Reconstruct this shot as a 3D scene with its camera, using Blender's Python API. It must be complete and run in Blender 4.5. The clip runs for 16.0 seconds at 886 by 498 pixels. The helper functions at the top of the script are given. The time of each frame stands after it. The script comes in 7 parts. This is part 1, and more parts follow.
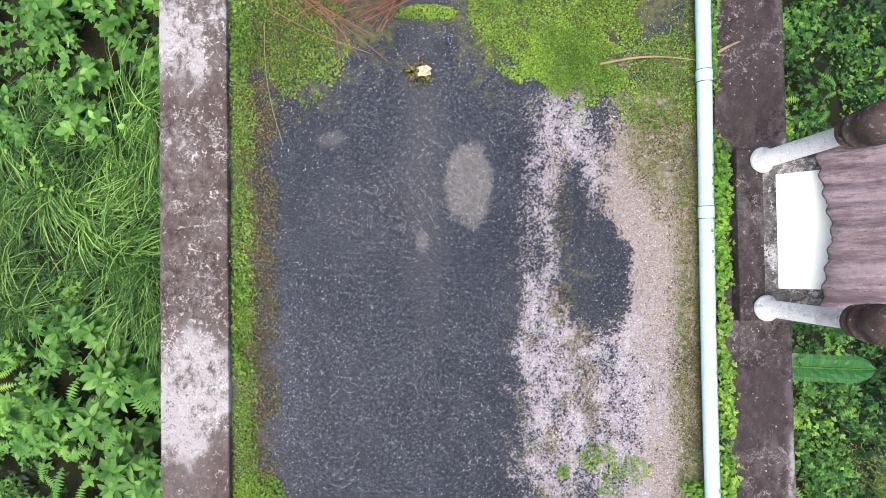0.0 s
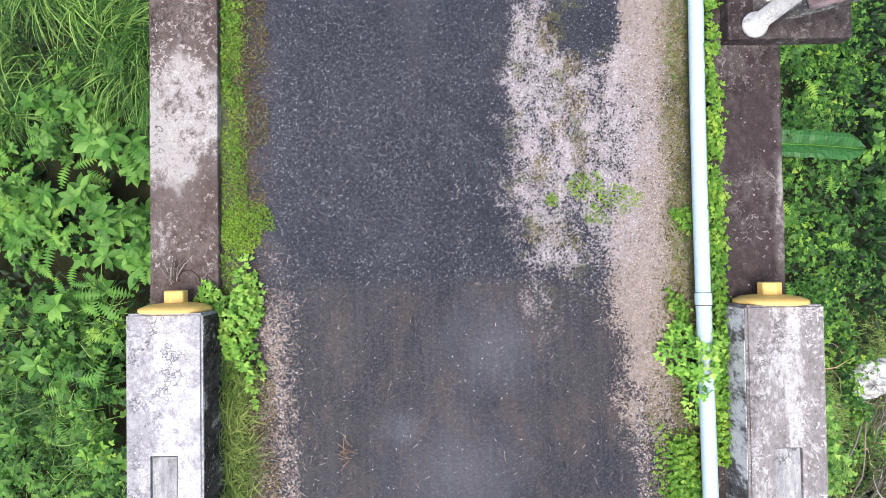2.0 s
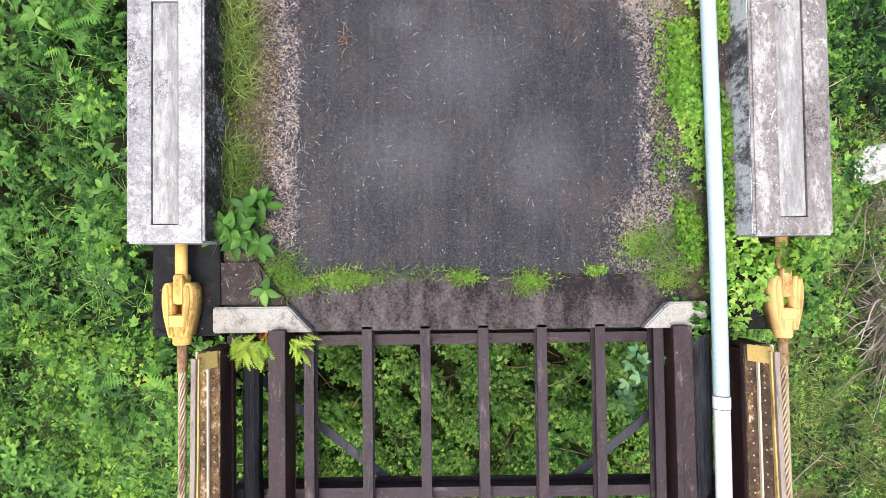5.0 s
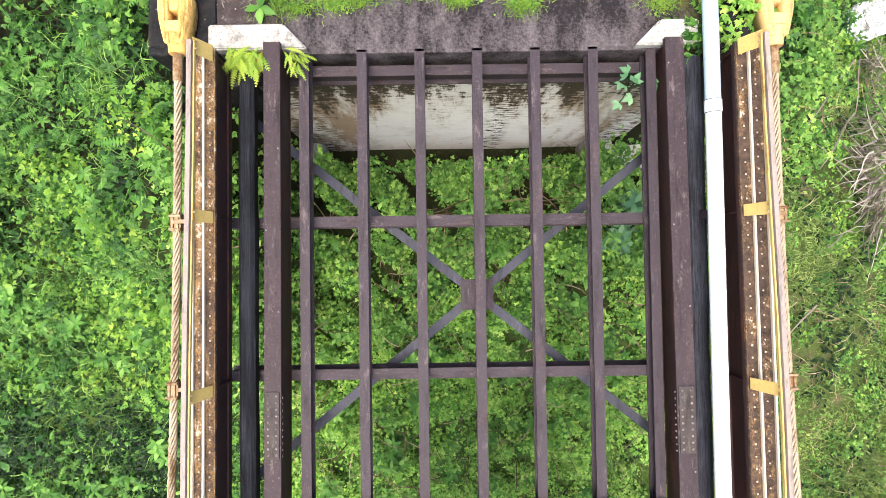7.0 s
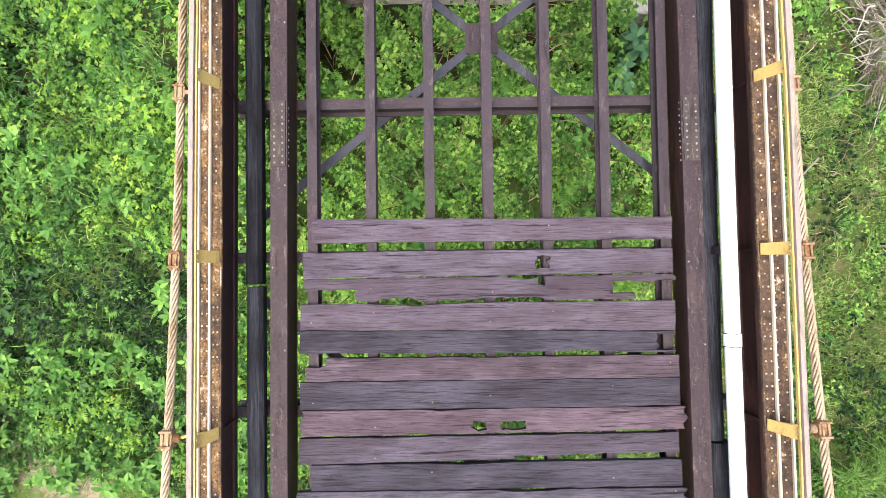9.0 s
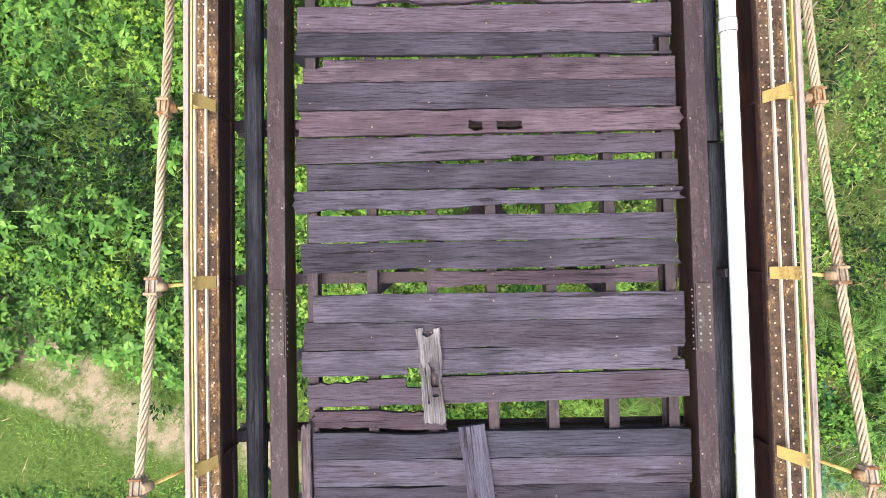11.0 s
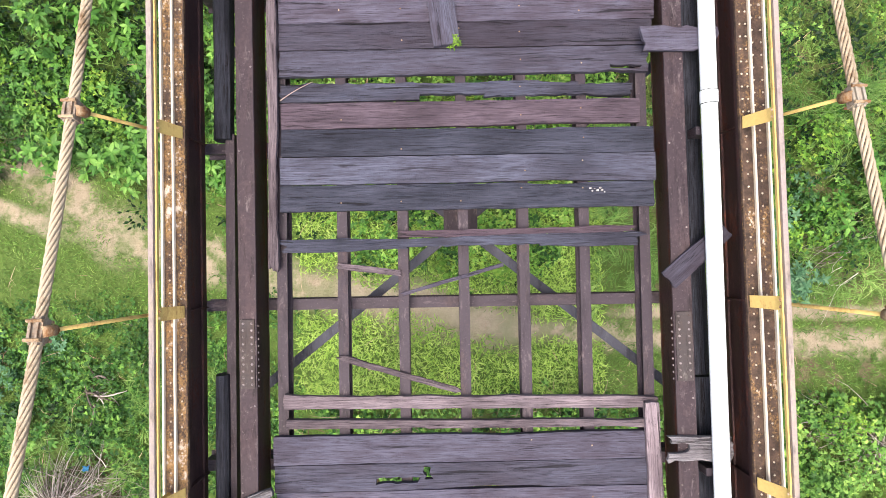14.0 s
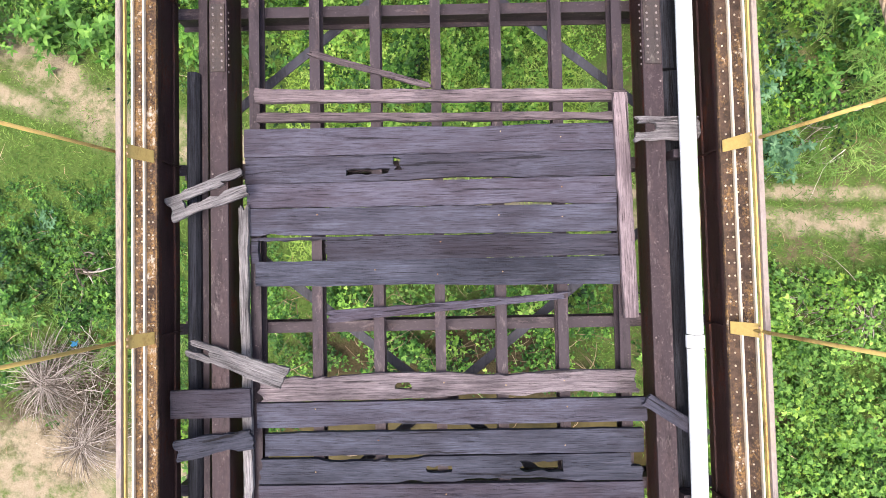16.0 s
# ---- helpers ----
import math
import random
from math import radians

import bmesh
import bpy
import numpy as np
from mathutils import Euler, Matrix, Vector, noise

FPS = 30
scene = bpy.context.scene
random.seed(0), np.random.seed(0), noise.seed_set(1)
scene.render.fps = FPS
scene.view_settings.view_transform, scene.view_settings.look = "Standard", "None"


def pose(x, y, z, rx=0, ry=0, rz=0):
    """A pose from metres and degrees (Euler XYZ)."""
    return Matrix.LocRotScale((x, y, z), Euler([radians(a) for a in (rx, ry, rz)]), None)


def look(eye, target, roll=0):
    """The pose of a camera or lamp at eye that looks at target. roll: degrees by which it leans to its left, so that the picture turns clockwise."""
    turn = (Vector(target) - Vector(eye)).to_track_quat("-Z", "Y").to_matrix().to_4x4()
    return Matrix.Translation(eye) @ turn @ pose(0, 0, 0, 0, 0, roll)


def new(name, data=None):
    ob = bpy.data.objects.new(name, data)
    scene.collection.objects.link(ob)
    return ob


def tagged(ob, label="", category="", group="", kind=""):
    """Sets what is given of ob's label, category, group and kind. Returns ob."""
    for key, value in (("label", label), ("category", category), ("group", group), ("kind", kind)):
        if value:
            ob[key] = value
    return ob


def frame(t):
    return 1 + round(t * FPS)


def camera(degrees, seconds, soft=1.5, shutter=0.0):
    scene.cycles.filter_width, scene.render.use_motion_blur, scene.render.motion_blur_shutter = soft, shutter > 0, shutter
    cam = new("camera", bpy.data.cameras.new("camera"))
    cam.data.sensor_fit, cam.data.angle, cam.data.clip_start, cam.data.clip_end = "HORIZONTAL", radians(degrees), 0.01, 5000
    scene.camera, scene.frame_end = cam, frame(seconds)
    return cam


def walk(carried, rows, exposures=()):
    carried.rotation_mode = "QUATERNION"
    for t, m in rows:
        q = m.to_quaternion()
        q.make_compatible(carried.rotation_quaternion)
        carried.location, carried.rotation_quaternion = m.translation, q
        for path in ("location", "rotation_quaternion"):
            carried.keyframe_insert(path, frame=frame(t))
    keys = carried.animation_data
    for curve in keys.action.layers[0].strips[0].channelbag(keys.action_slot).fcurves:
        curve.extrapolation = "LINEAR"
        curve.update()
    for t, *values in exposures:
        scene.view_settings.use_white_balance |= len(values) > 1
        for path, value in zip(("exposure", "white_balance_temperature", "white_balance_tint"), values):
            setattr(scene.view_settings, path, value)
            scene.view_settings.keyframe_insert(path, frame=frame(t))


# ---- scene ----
cam = camera(76.0, 16.0, soft=0.85)
PATH = [
    (0, 0.000, 0.000, 4.601, 1.16, 0.03, -0.83),
    (0.5, 0.011, -0.527, 4.595, 1.07, -0.06, -0.85),
    (1, 0.028, -1.064, 4.586, 1.05, -0.03, -0.83),
    (1.5, 0.051, -1.625, 4.571, 1.07, 0.02, -0.83),
    (2, 0.063, -2.181, 4.564, 1.09, 0.06, -0.80),
    (2.5, 0.058, -2.732, 4.552, 1.11, 0.05, -0.80),
    (3, 0.052, -3.292, 4.541, 1.18, 0.06, -0.80),
    (3.5, 0.047, -3.857, 4.534, 1.23, 0.08, -0.80),
    (4, 0.026, -4.403, 4.523, 1.28, 0.02, -0.83),
    (4.5, 0.019, -4.936, 4.514, 1.36, 0.02, -0.77),
    (5, 0.019, -5.504, 4.498, 1.44, 0.05, -0.71),
    (5.2, 0.026, -5.726, 4.496, 1.46, 0.06, -0.68),
    (7.3, 0.021, -8.055, 4.459, 1.59, -0.13, -0.81),
    (7.5, 0.018, -8.277, 4.448, 1.59, -0.13, -0.80),
    (8, 0.009, -8.827, 4.431, 1.57, -0.13, -0.75),
    (8.2, -0.004, -9.043, 4.436, 1.63, -0.12, -0.77),
    (10.3, -0.063, -11.429, 4.423, 1.63, -0.06, -0.89),
    (10.5, -0.059, -11.669, 4.417, 1.63, -0.05, -0.90),
    (11, -0.047, -12.222, 4.384, 1.60, -0.01, -0.96),
    (11.5, -0.036, -12.810, 4.363, 1.54, 0.00, -1.01),
    (12, -0.020, -13.400, 4.364, 1.56, -0.02, -1.05),
    (12.5, 0.018, -13.994, 4.348, 1.53, -0.04, -1.06),
    (13, 0.084, -14.584, 4.337, 1.52, -0.03, -1.07),
    (13.5, 0.132, -15.154, 4.324, 1.57, 0.02, -1.05),
    (14, 0.171, -15.744, 4.316, 1.61, 0.03, -1.06),
    (14.5, 0.217, -16.333, 4.306, 1.65, 0.03, -1.10),
    (15, 0.269, -16.911, 4.296, 1.69, 0.05, -1.10),
    (15.5, 0.326, -17.485, 4.282, 1.72, 0.10, -1.10),
    (16, 0.362, -18.062, 4.271, 1.77, 0.10, -1.07),
]
# the clip brightens a little once the dark bridge fills the view
EXPOSURES = [(0.0, 1.02, 6250, 8), (3.0, 0.98, 6400, 6), (5.0, 1.00, 6600, 5), (7.3, 1.50, 6700, 5), (16.0, 1.42, 6700, 9)]
walk(cam, [(t, pose(x, y, z, tilt, lean, turn)) for t, x, y, z, tilt, lean, turn in PATH], EXPOSURES)

# ---- light ----
world = bpy.data.worlds.new("sky")
scene.world = world
world.use_nodes = True
wn = world.node_tree.nodes
sky = wn.new("ShaderNodeTexSky")
sky.sky_type, sky.sun_disc = "NISHITA", False
sky.sun_elevation, sky.sun_rotation = radians(75), radians(213)
sky.air_density, sky.dust_density, sky.ozone_density = 1.0, 6.0, 0.8
world.node_tree.links.new(sky.outputs[0], wn["Background"].inputs[0])
wn["Background"].inputs[1].default_value = 0.15
sun = new("sun", bpy.data.lights.new("sun", "SUN"))
sun.data.energy, sun.data.angle, sun.data.color = 1.3, radians(40), (1.0, 0.97, 0.92)
sun.matrix_world = look((0, 0, 30), (4.2, 6.5, 0))

# ---- node helpers ----


class Mat:
    """A small writer of node materials."""

    def __init__(self, name, rough=0.8, metal=0.0, spec=0.12):
        self.m = bpy.data.materials.new(name)
        self.m.use_nodes = True
        self.t = self.m.node_tree
        self.b = self.t.nodes["Principled BSDF"]
        self.b.inputs["Roughness"].default_value = rough
        self.b.inputs["Metallic"].default_value = metal
        self.b.inputs["Specular IOR Level"].default_value = spec
        self.tc = self.t.nodes.new("ShaderNodeTexCoord")
        self.co = self.raw = self.tc.outputs["Object"]

    def n(self, kind):
        return self.t.nodes.new("ShaderNode" + kind)

    def put(self, a, b):
        if isinstance(a, (int, float)):
            b.default_value = a
        elif isinstance(a, tuple):
            b.default_value = (*a, 1.0) if len(a) == 3 and len(b.default_value) == 4 else a
        else:
            self.t.links.new(a, b)

    def scaled(self, sx, sy=None, sz=None, at=(0, 0, 0), co=None):
        q = self.n("Mapping")
        self.put(co or self.co, q.inputs["Vector"])
        q.inputs["Scale"].default_value = (sx, sy or sx, sz or sx)
        q.inputs["Location"].default_value = at
        return q.outputs[0]

    def shaken(self, amount=1.0):
        """The coordinates, moved by each object's own random number."""
        info, q, k = self.n("ObjectInfo"), self.n("VectorMath"), self.n("VectorMath")
        k.operation = "SCALE"
        k.inputs[0].default_value = (17.0 * amount, 29.0 * amount, 11.0 * amount)
        self.put(info.outputs["Random"], k.inputs["Scale"])
        self.put(self.co, q.inputs[0])
        self.put(k.outputs[0], q.inputs[1])
        self.co = q.outputs[0]
        return self

    def noise(self, scale, detail=5, rough=0.6, co=None, bend=0.0):
        q = self.n("TexNoise")
        self.put(co or self.co, q.inputs["Vector"])
        q.inputs["Scale"].default_value = scale
        q.inputs["Detail"].default_value = detail
        q.inputs["Roughness"].default_value = rough
        q.inputs["Distortion"].default_value = bend
        return q.outputs[0]

    def pick(self, scale, co=None):
        """Random number of the grain at each place, and the distance from its middle."""
        q, s = self.n("TexVoronoi"), self.n("SeparateColor")
        self.put(co or self.co, q.inputs["Vector"])
        q.inputs["Scale"].default_value = scale
        self.put(q.outputs["Color"], s.inputs[0])
        return s.outputs[0], q.outputs["Distance"]

    def ramp(self, value, lo, hi, a=0.0, b=1.0):
        q = self.n("MapRange")
        self.put(value, q.inputs[0])
        for i, v in zip((1, 2, 3, 4), (lo, hi, a, b)):
            q.inputs[i].default_value = v
        return q.outputs[0]

    def math(self, op, a, b=0.0):
        q = self.n("Math")
        q.operation = op
        self.put(a, q.inputs[0])
        self.put(b, q.inputs[1])
        return q.outputs[0]

    def mix(self, fac, a, b):
        q = self.n("MixRGB")
        self.put(fac, q.inputs[0])
        self.put(a, q.inputs[1])
        self.put(b, q.inputs[2])
        return q.outputs[0]

    def island(self):
        return self.n("NewGeometry").outputs["Random Per Island"]

    def random(self):
        return self.n("ObjectInfo").outputs["Random"]

    def axis(self, i, co=None):
        q = self.n("SeparateXYZ")
        self.put(co or self.co, q.inputs[0])
        return q.outputs[i]

    def spot(self, x, y, rx, ry, wobble, soft=0.25):
        """A ragged stain round (x, y): 1 inside, 0 outside."""
        a = self.math("MULTIPLY", self.math("SUBTRACT", self.axis(0), x), 1 / rx)
        b = self.math("MULTIPLY", self.math("SUBTRACT", self.axis(1), y), 1 / ry)
        d = self.math("SQRT", self.math("ADD", self.math("MULTIPLY", a, a), self.math("MULTIPLY", b, b)))
        d = self.math("ADD", d, wobble)
        return self.ramp(d, 1 - soft, 1 + soft, 1, 0)

    def done(self, colour, bump=None, strength=0.4, depth=0.01, rough=None):
        self.put(colour, self.b.inputs["Base Color"])
        if rough is not None:
            self.put(rough, self.b.inputs["Roughness"])
        if bump is not None:
            q = self.n("Bump")
            q.inputs["Strength"].default_value = strength
            q.inputs["Distance"].default_value = depth
            self.put(bump, q.inputs["Height"])
            self.put(q.outputs[0], self.b.inputs["Normal"])
        return self.m


def make_asphalt():
    k = Mat("old_asphalt", 0.75, 0.0, 0.12)
    wob = k.ramp(k.noise(2.2, 8, 0.72), 0.25, 0.75, -0.5, 0.5)
    fine_wob = k.ramp(k.noise(9, 6, 0.7), 0.25, 0.75, -0.3, 0.3)
    both = k.math("ADD", wob, fine_wob)

    def any_of(*spots):
        s = spots[0]
        for q in spots[1:]:
            s = k.math("MAXIMUM", s, q)
        return s

    grit = k.math("ADD", k.math("MULTIPLY", k.noise(120, 3, 0.7), 0.6), k.math("MULTIPLY", k.noise(45, 4, 0.7), 0.4))
    r6, d6 = k.pick(135, k.scaled(1, 1, 1, (1, 6, 3)))
    stone = k.math("MULTIPLY", k.math("MULTIPLY", r6, r6), k.ramp(d6, 0.30, 0.62, 1, 0.15))
    base = k.mix(k.ramp(grit, 0.36, 0.64), (0.0045, 0.0056, 0.0098), (0.021, 0.0238, 0.037))
    base = k.mix(k.math("MULTIPLY", stone, k.ramp(k.noise(1.7, 5, 0.65), 0.36, 0.62, 0.45, 1.15)), base, (0.092, 0.097, 0.119))
    base = k.mix(k.ramp(k.noise(1.3, 3, 0.5, k.scaled(1, 0.35, 1, (3, 7, 0))), 0.48, 0.75, 0, 0.34), base, (0.050, 0.055, 0.074))
    base = k.mix(k.math("MULTIPLY", k.spot(-0.15, 1.0, 0.16, 1.3, wob, 0.6), 0.25), base, (0.10, 0.098, 0.10))
    # later overlay near the bridge: browner, smoother, with square edges
    x, y = k.axis(0), k.axis(1)
    jog = k.math("MULTIPLY", fine_wob, 0.12)
    over = k.math("MULTIPLY", k.ramp(k.math("ADD", y, jog), -2.30, -2.42), k.math("MULTIPLY", k.ramp(k.math("ADD", x, jog), -1.13, -1.08), k.ramp(k.math("ADD", x, jog), 1.52, 1.60, 1, 0)))
    film = k.mix(k.ramp(k.noise(2.2, 6, 0.65, k.scaled(1.5, 0.5, 1)), 0.38, 0.64), (0.015, 0.017, 0.028), (0.042, 0.039, 0.045))
    film = k.mix(k.ramp(k.noise(9, 5, 0.6, k.scaled(3.2, 0.10, 1, (2, 2, 0))), 0.46, 0.70, 0, 0.30), film, (0.098, 0.102, 0.128))
    haze = any_of(k.spot(-0.25, -3.55, 0.16, 0.13, both, 0.7), k.spot(-0.26, -4.62, 0.40, 0.26, both, 0.8), k.spot(0.80, -4.72, 0.26, 0.30, both, 0.8), k.spot(0.15, -3.9, 0.42, 0.36, both, 0.9), k.spot(0.45, -2.9, 0.3, 0.28, both, 0.9))
    film = k.mix(k.math("MULTIPLY", haze, 0.34), film, (0.190, 0.195, 0.235))
    rust = k.math("MULTIPLY", k.ramp(k.noise(3.2, 7, 0.75, k.scaled(1, 0.6, 1, (1, 6, 0))), 0.52, 0.62), 0.5)
    film = k.mix(rust, film, (0.098, 0.070, 0.062))
    film = k.mix(k.ramp(grit, 0.40, 0.62, 0.65, 0), film, (0.010, 0.010, 0.013))
    film = k.mix(k.math("MULTIPLY", stone, 0.55), film, (0.17, 0.16, 0.16))
    base = k.mix(k.math("MULTIPLY", over, 0.9), base, film)
    # pale grit: grains show through by chance where the mask is weak
    r1, d1 = k.pick(75)
    r2, d2 = k.pick(170)
    lilac = any_of(k.math("MULTIPLY", k.spot(0.80, -2.52, 0.15, 0.18, fine_wob, 0.3), 0.55), k.spot(0.93, -1.05, 0.36, 1.3, both, 0.4), k.spot(1.0, 0.75, 0.30, 0.85, both, 0.45), k.spot(1.35, -1.2, 0.45, 1.0, both, 0.45), k.spot(0.70, -0.6, 0.12, 0.9, both, 0.5))
    tan = any_of(k.spot(1.68, 0.1, 0.42, 1.5, wob, 0.3), k.spot(1.72, -2.2, 0.34, 1.5, wob, 0.35), k.math("MULTIPLY", k.spot(-0.55, 0.35, 0.5, 0.4, both, 0.6), 0.22), k.math("MULTIPLY", k.spot(1.72, -5.35, 0.42, 0.5, both, 0.5), 0.62))
    pool = any_of(k.spot(1.24, -0.12, 0.30, 0.46, k.math("MULTIPLY", both, 0.6), 0.12), k.spot(1.05, 0.38, 0.13, 0.42, both, 0.3))
    pool = k.math("SUBTRACT", 1.0, k.math("MULTIPLY", pool, 0.93))
    margin = any_of(k.spot(-1.32, -3.9, 0.26, 1.75, k.math("MULTIPLY", both, 0.5), 0.25), k.spot(1.80, -3.9, 0.28, 1.6, k.math("MULTIPLY", both, 0.5), 0.25))
    margin = k.math("MULTIPLY", k.math("MULTIPLY", margin, k.math("SUBTRACT", 1.0, over)), k.ramp(k.noise(4.5, 6, 0.7, k.scaled(1, 0.7, 1, (7, 3, 0))), 0.36, 0.60, 0.55, 1.5))
    torn = k.ramp(k.noise(5.5, 7, 0.78, k.scaled(1.3, 0.8, 1, (2, 5, 0))), 0.36, 0.56, 0.42, 1.0)
    lilac, tan = k.math("MULTIPLY", k.math("MULTIPLY", lilac, torn), pool), k.math("MULTIPLY", tan, pool)
    chance = k.math("ADD", k.math("MULTIPLY", r1, 0.6), k.math("MULTIPLY", r2, 0.4))
    def grains(mask, top):
        return k.ramp(k.math("SUBTRACT", k.math("MULTIPLY", mask, top), chance), -0.04, 0.06)
    g_l, g_t, g_m = grains(lilac, 0.80), grains(tan, 0.90), grains(margin, 0.42)
    c_l = k.mix(k.math("MULTIPLY", r2, r1), (0.19, 0.165, 0.18), (0.66, 0.61, 0.63))
    c_t = k.mix(k.math("MULTIPLY", r2, r2), (0.145, 0.117, 0.106), (0.37, 0.315, 0.285))
    c_m = k.mix(k.math("MULTIPLY", r2, r2), (0.085, 0.068, 0.066), (0.58, 0.50, 0.48))
    worn_spot = any_of(k.spot(0.22, 0.62, 0.19, 0.34, fine_wob, 0.15), k.math("MULTIPLY", k.spot(-0.17, 0.16, 0.05, 0.09, fine_wob, 0.3), 0.8), k.math("MULTIPLY", k.spot(-0.9, 1.0, 0.10, 0.05, fine_wob, 0.5), 0.6))
    base = k.mix(k.math("MULTIPLY", worn_spot, 0.8), base, k.mix(stone, (0.085, 0.080, 0.078), (0.30, 0.275, 0.26)))
    col = k.mix(g_m, base, c_m)
    col = k.mix(g_t, col, c_t)
    col = k.mix(g_l, col, c_l)
    # loose light chips
    some = k.ramp(k.noise(1.2, 5, 0.65, k.scaled(1, 0.7, 1, (9, 2, 0))), 0.36, 0.66, 0.25, 1.15)
    some = k.math("MULTIPLY", some, k.ramp(over, 0, 1, 1.0, 0.13))
    r3, d3 = k.pick(72)
    chip = k.math("MULTIPLY", k.ramp(k.math("SUBTRACT", k.math("MULTIPLY", some, 0.145), r3), -0.01, 0.01), k.ramp(d3, 0.28, 0.33, 1, 0))
    r4, d4 = k.pick(165)
    dust = k.math("MULTIPLY", k.ramp(k.math("SUBTRACT", k.math("MULTIPLY", some, 0.25), r4), -0.01, 0.01), k.ramp(d4, 0.32, 0.44, 1, 0))
    speck = k.math("MAXIMUM", chip, k.math("MULTIPLY", dust, 0.8))
    col = k.mix(k.math("MULTIPLY", speck, 0.82), col, k.mix(r4, (0.34, 0.35, 0.38), (0.74, 0.75, 0.79)))
    # dark specks of bitumen in the pale parts
    r5, d5 = k.pick(95, k.scaled(1, 1, 1, (4, 4, 4)))
    pits = k.math("MULTIPLY", k.ramp(r5, 0.12, 0.14, 1, 0), k.ramp(d5, 0.25, 0.4, 1, 0))
    col = k.mix(k.math("MULTIPLY", pits, 0.7), col, (0.03, 0.027, 0.028))
    # concrete lip where the road ends
    lip = k.ramp(k.math("ADD", y, k.math("MULTIPLY", fine_wob, 0.06)), -5.585, -5.605)
    lipcol = k.mix(k.ramp(k.math("ADD", k.math("MULTIPLY", k.noise(3.4, 8, 0.75, k.scaled(1, 0.5, 1)), 0.6), k.math("MULTIPLY", k.noise(40, 6, 0.8), 0.4)), 0.44, 0.64), (0.014, 0.011, 0.013), (0.145, 0.122, 0.132))
    col = k.mix(lip, col, lipcol)
    joint = k.math("MULTIPLY", k.ramp(k.math("ABSOLUTE", k.math("ADD", y, 5.60)), 0.006, 0.014, 0.7, 0), k.ramp(k.noise(6, 4), 0.42, 0.58))
    col = k.mix(joint, col, (0.008, 0.007, 0.006))
    # moss film in the margins
    moss = any_of(k.spot(-1.68, -0.5, 0.15, 3.2, both), k.spot(1.05, 2.35, 0.95, 0.95, both), k.spot(-1.1, 2.3, 0.75, 0.85, both), k.spot(2.08, -1.5, 0.2, 4.5, both), k.spot(1.78, 1.2, 0.32, 0.7, both), k.spot(-1.62, -4.0, 0.2, 1.6, both))
    moss = k.math("MULTIPLY", moss, k.ramp(k.noise(16, 6, 0.75), 0.36, 0.58))
    tuft = k.math("MULTIPLY", k.spot(0.95, -1.1, 0.4, 1.4, both), k.ramp(k.noise(5.5, 6, 0.8), 0.52, 0.66))
    green = k.mix(k.noise(40, 4, 0.8), (0.03, 0.035, 0.012), (0.17, 0.17, 0.05))
    col = k.mix(k.math("MAXIMUM", k.math("MULTIPLY", moss, 0.85), k.math("MULTIPLY", tuft, 0.75)), col, green)
    ruddy = k.math("MULTIPLY", k.spot(-1.5, -1.0, 0.16, 2.6, both, 0.5), k.ramp(k.noise(11, 5), 0.42, 0.6))
    col = k.mix(k.math("MULTIPLY", ruddy, 0.45), col, (0.085, 0.05, 0.045))
    wet = k.ramp(k.math("ADD", x, k.math("MULTIPLY", wob, 0.5)), -1.6, -0.2, 0.36, 0.66)
    height = k.math("ADD", k.math("MULTIPLY", k.noise(190, 3), 0.8), k.math("ADD", k.math("MULTIPLY", speck, 0.7), k.math("MULTIPLY", k.math("ADD", g_l, g_t), 0.35)))
    return k.done(col, height, 0.6, 0.006, wet)


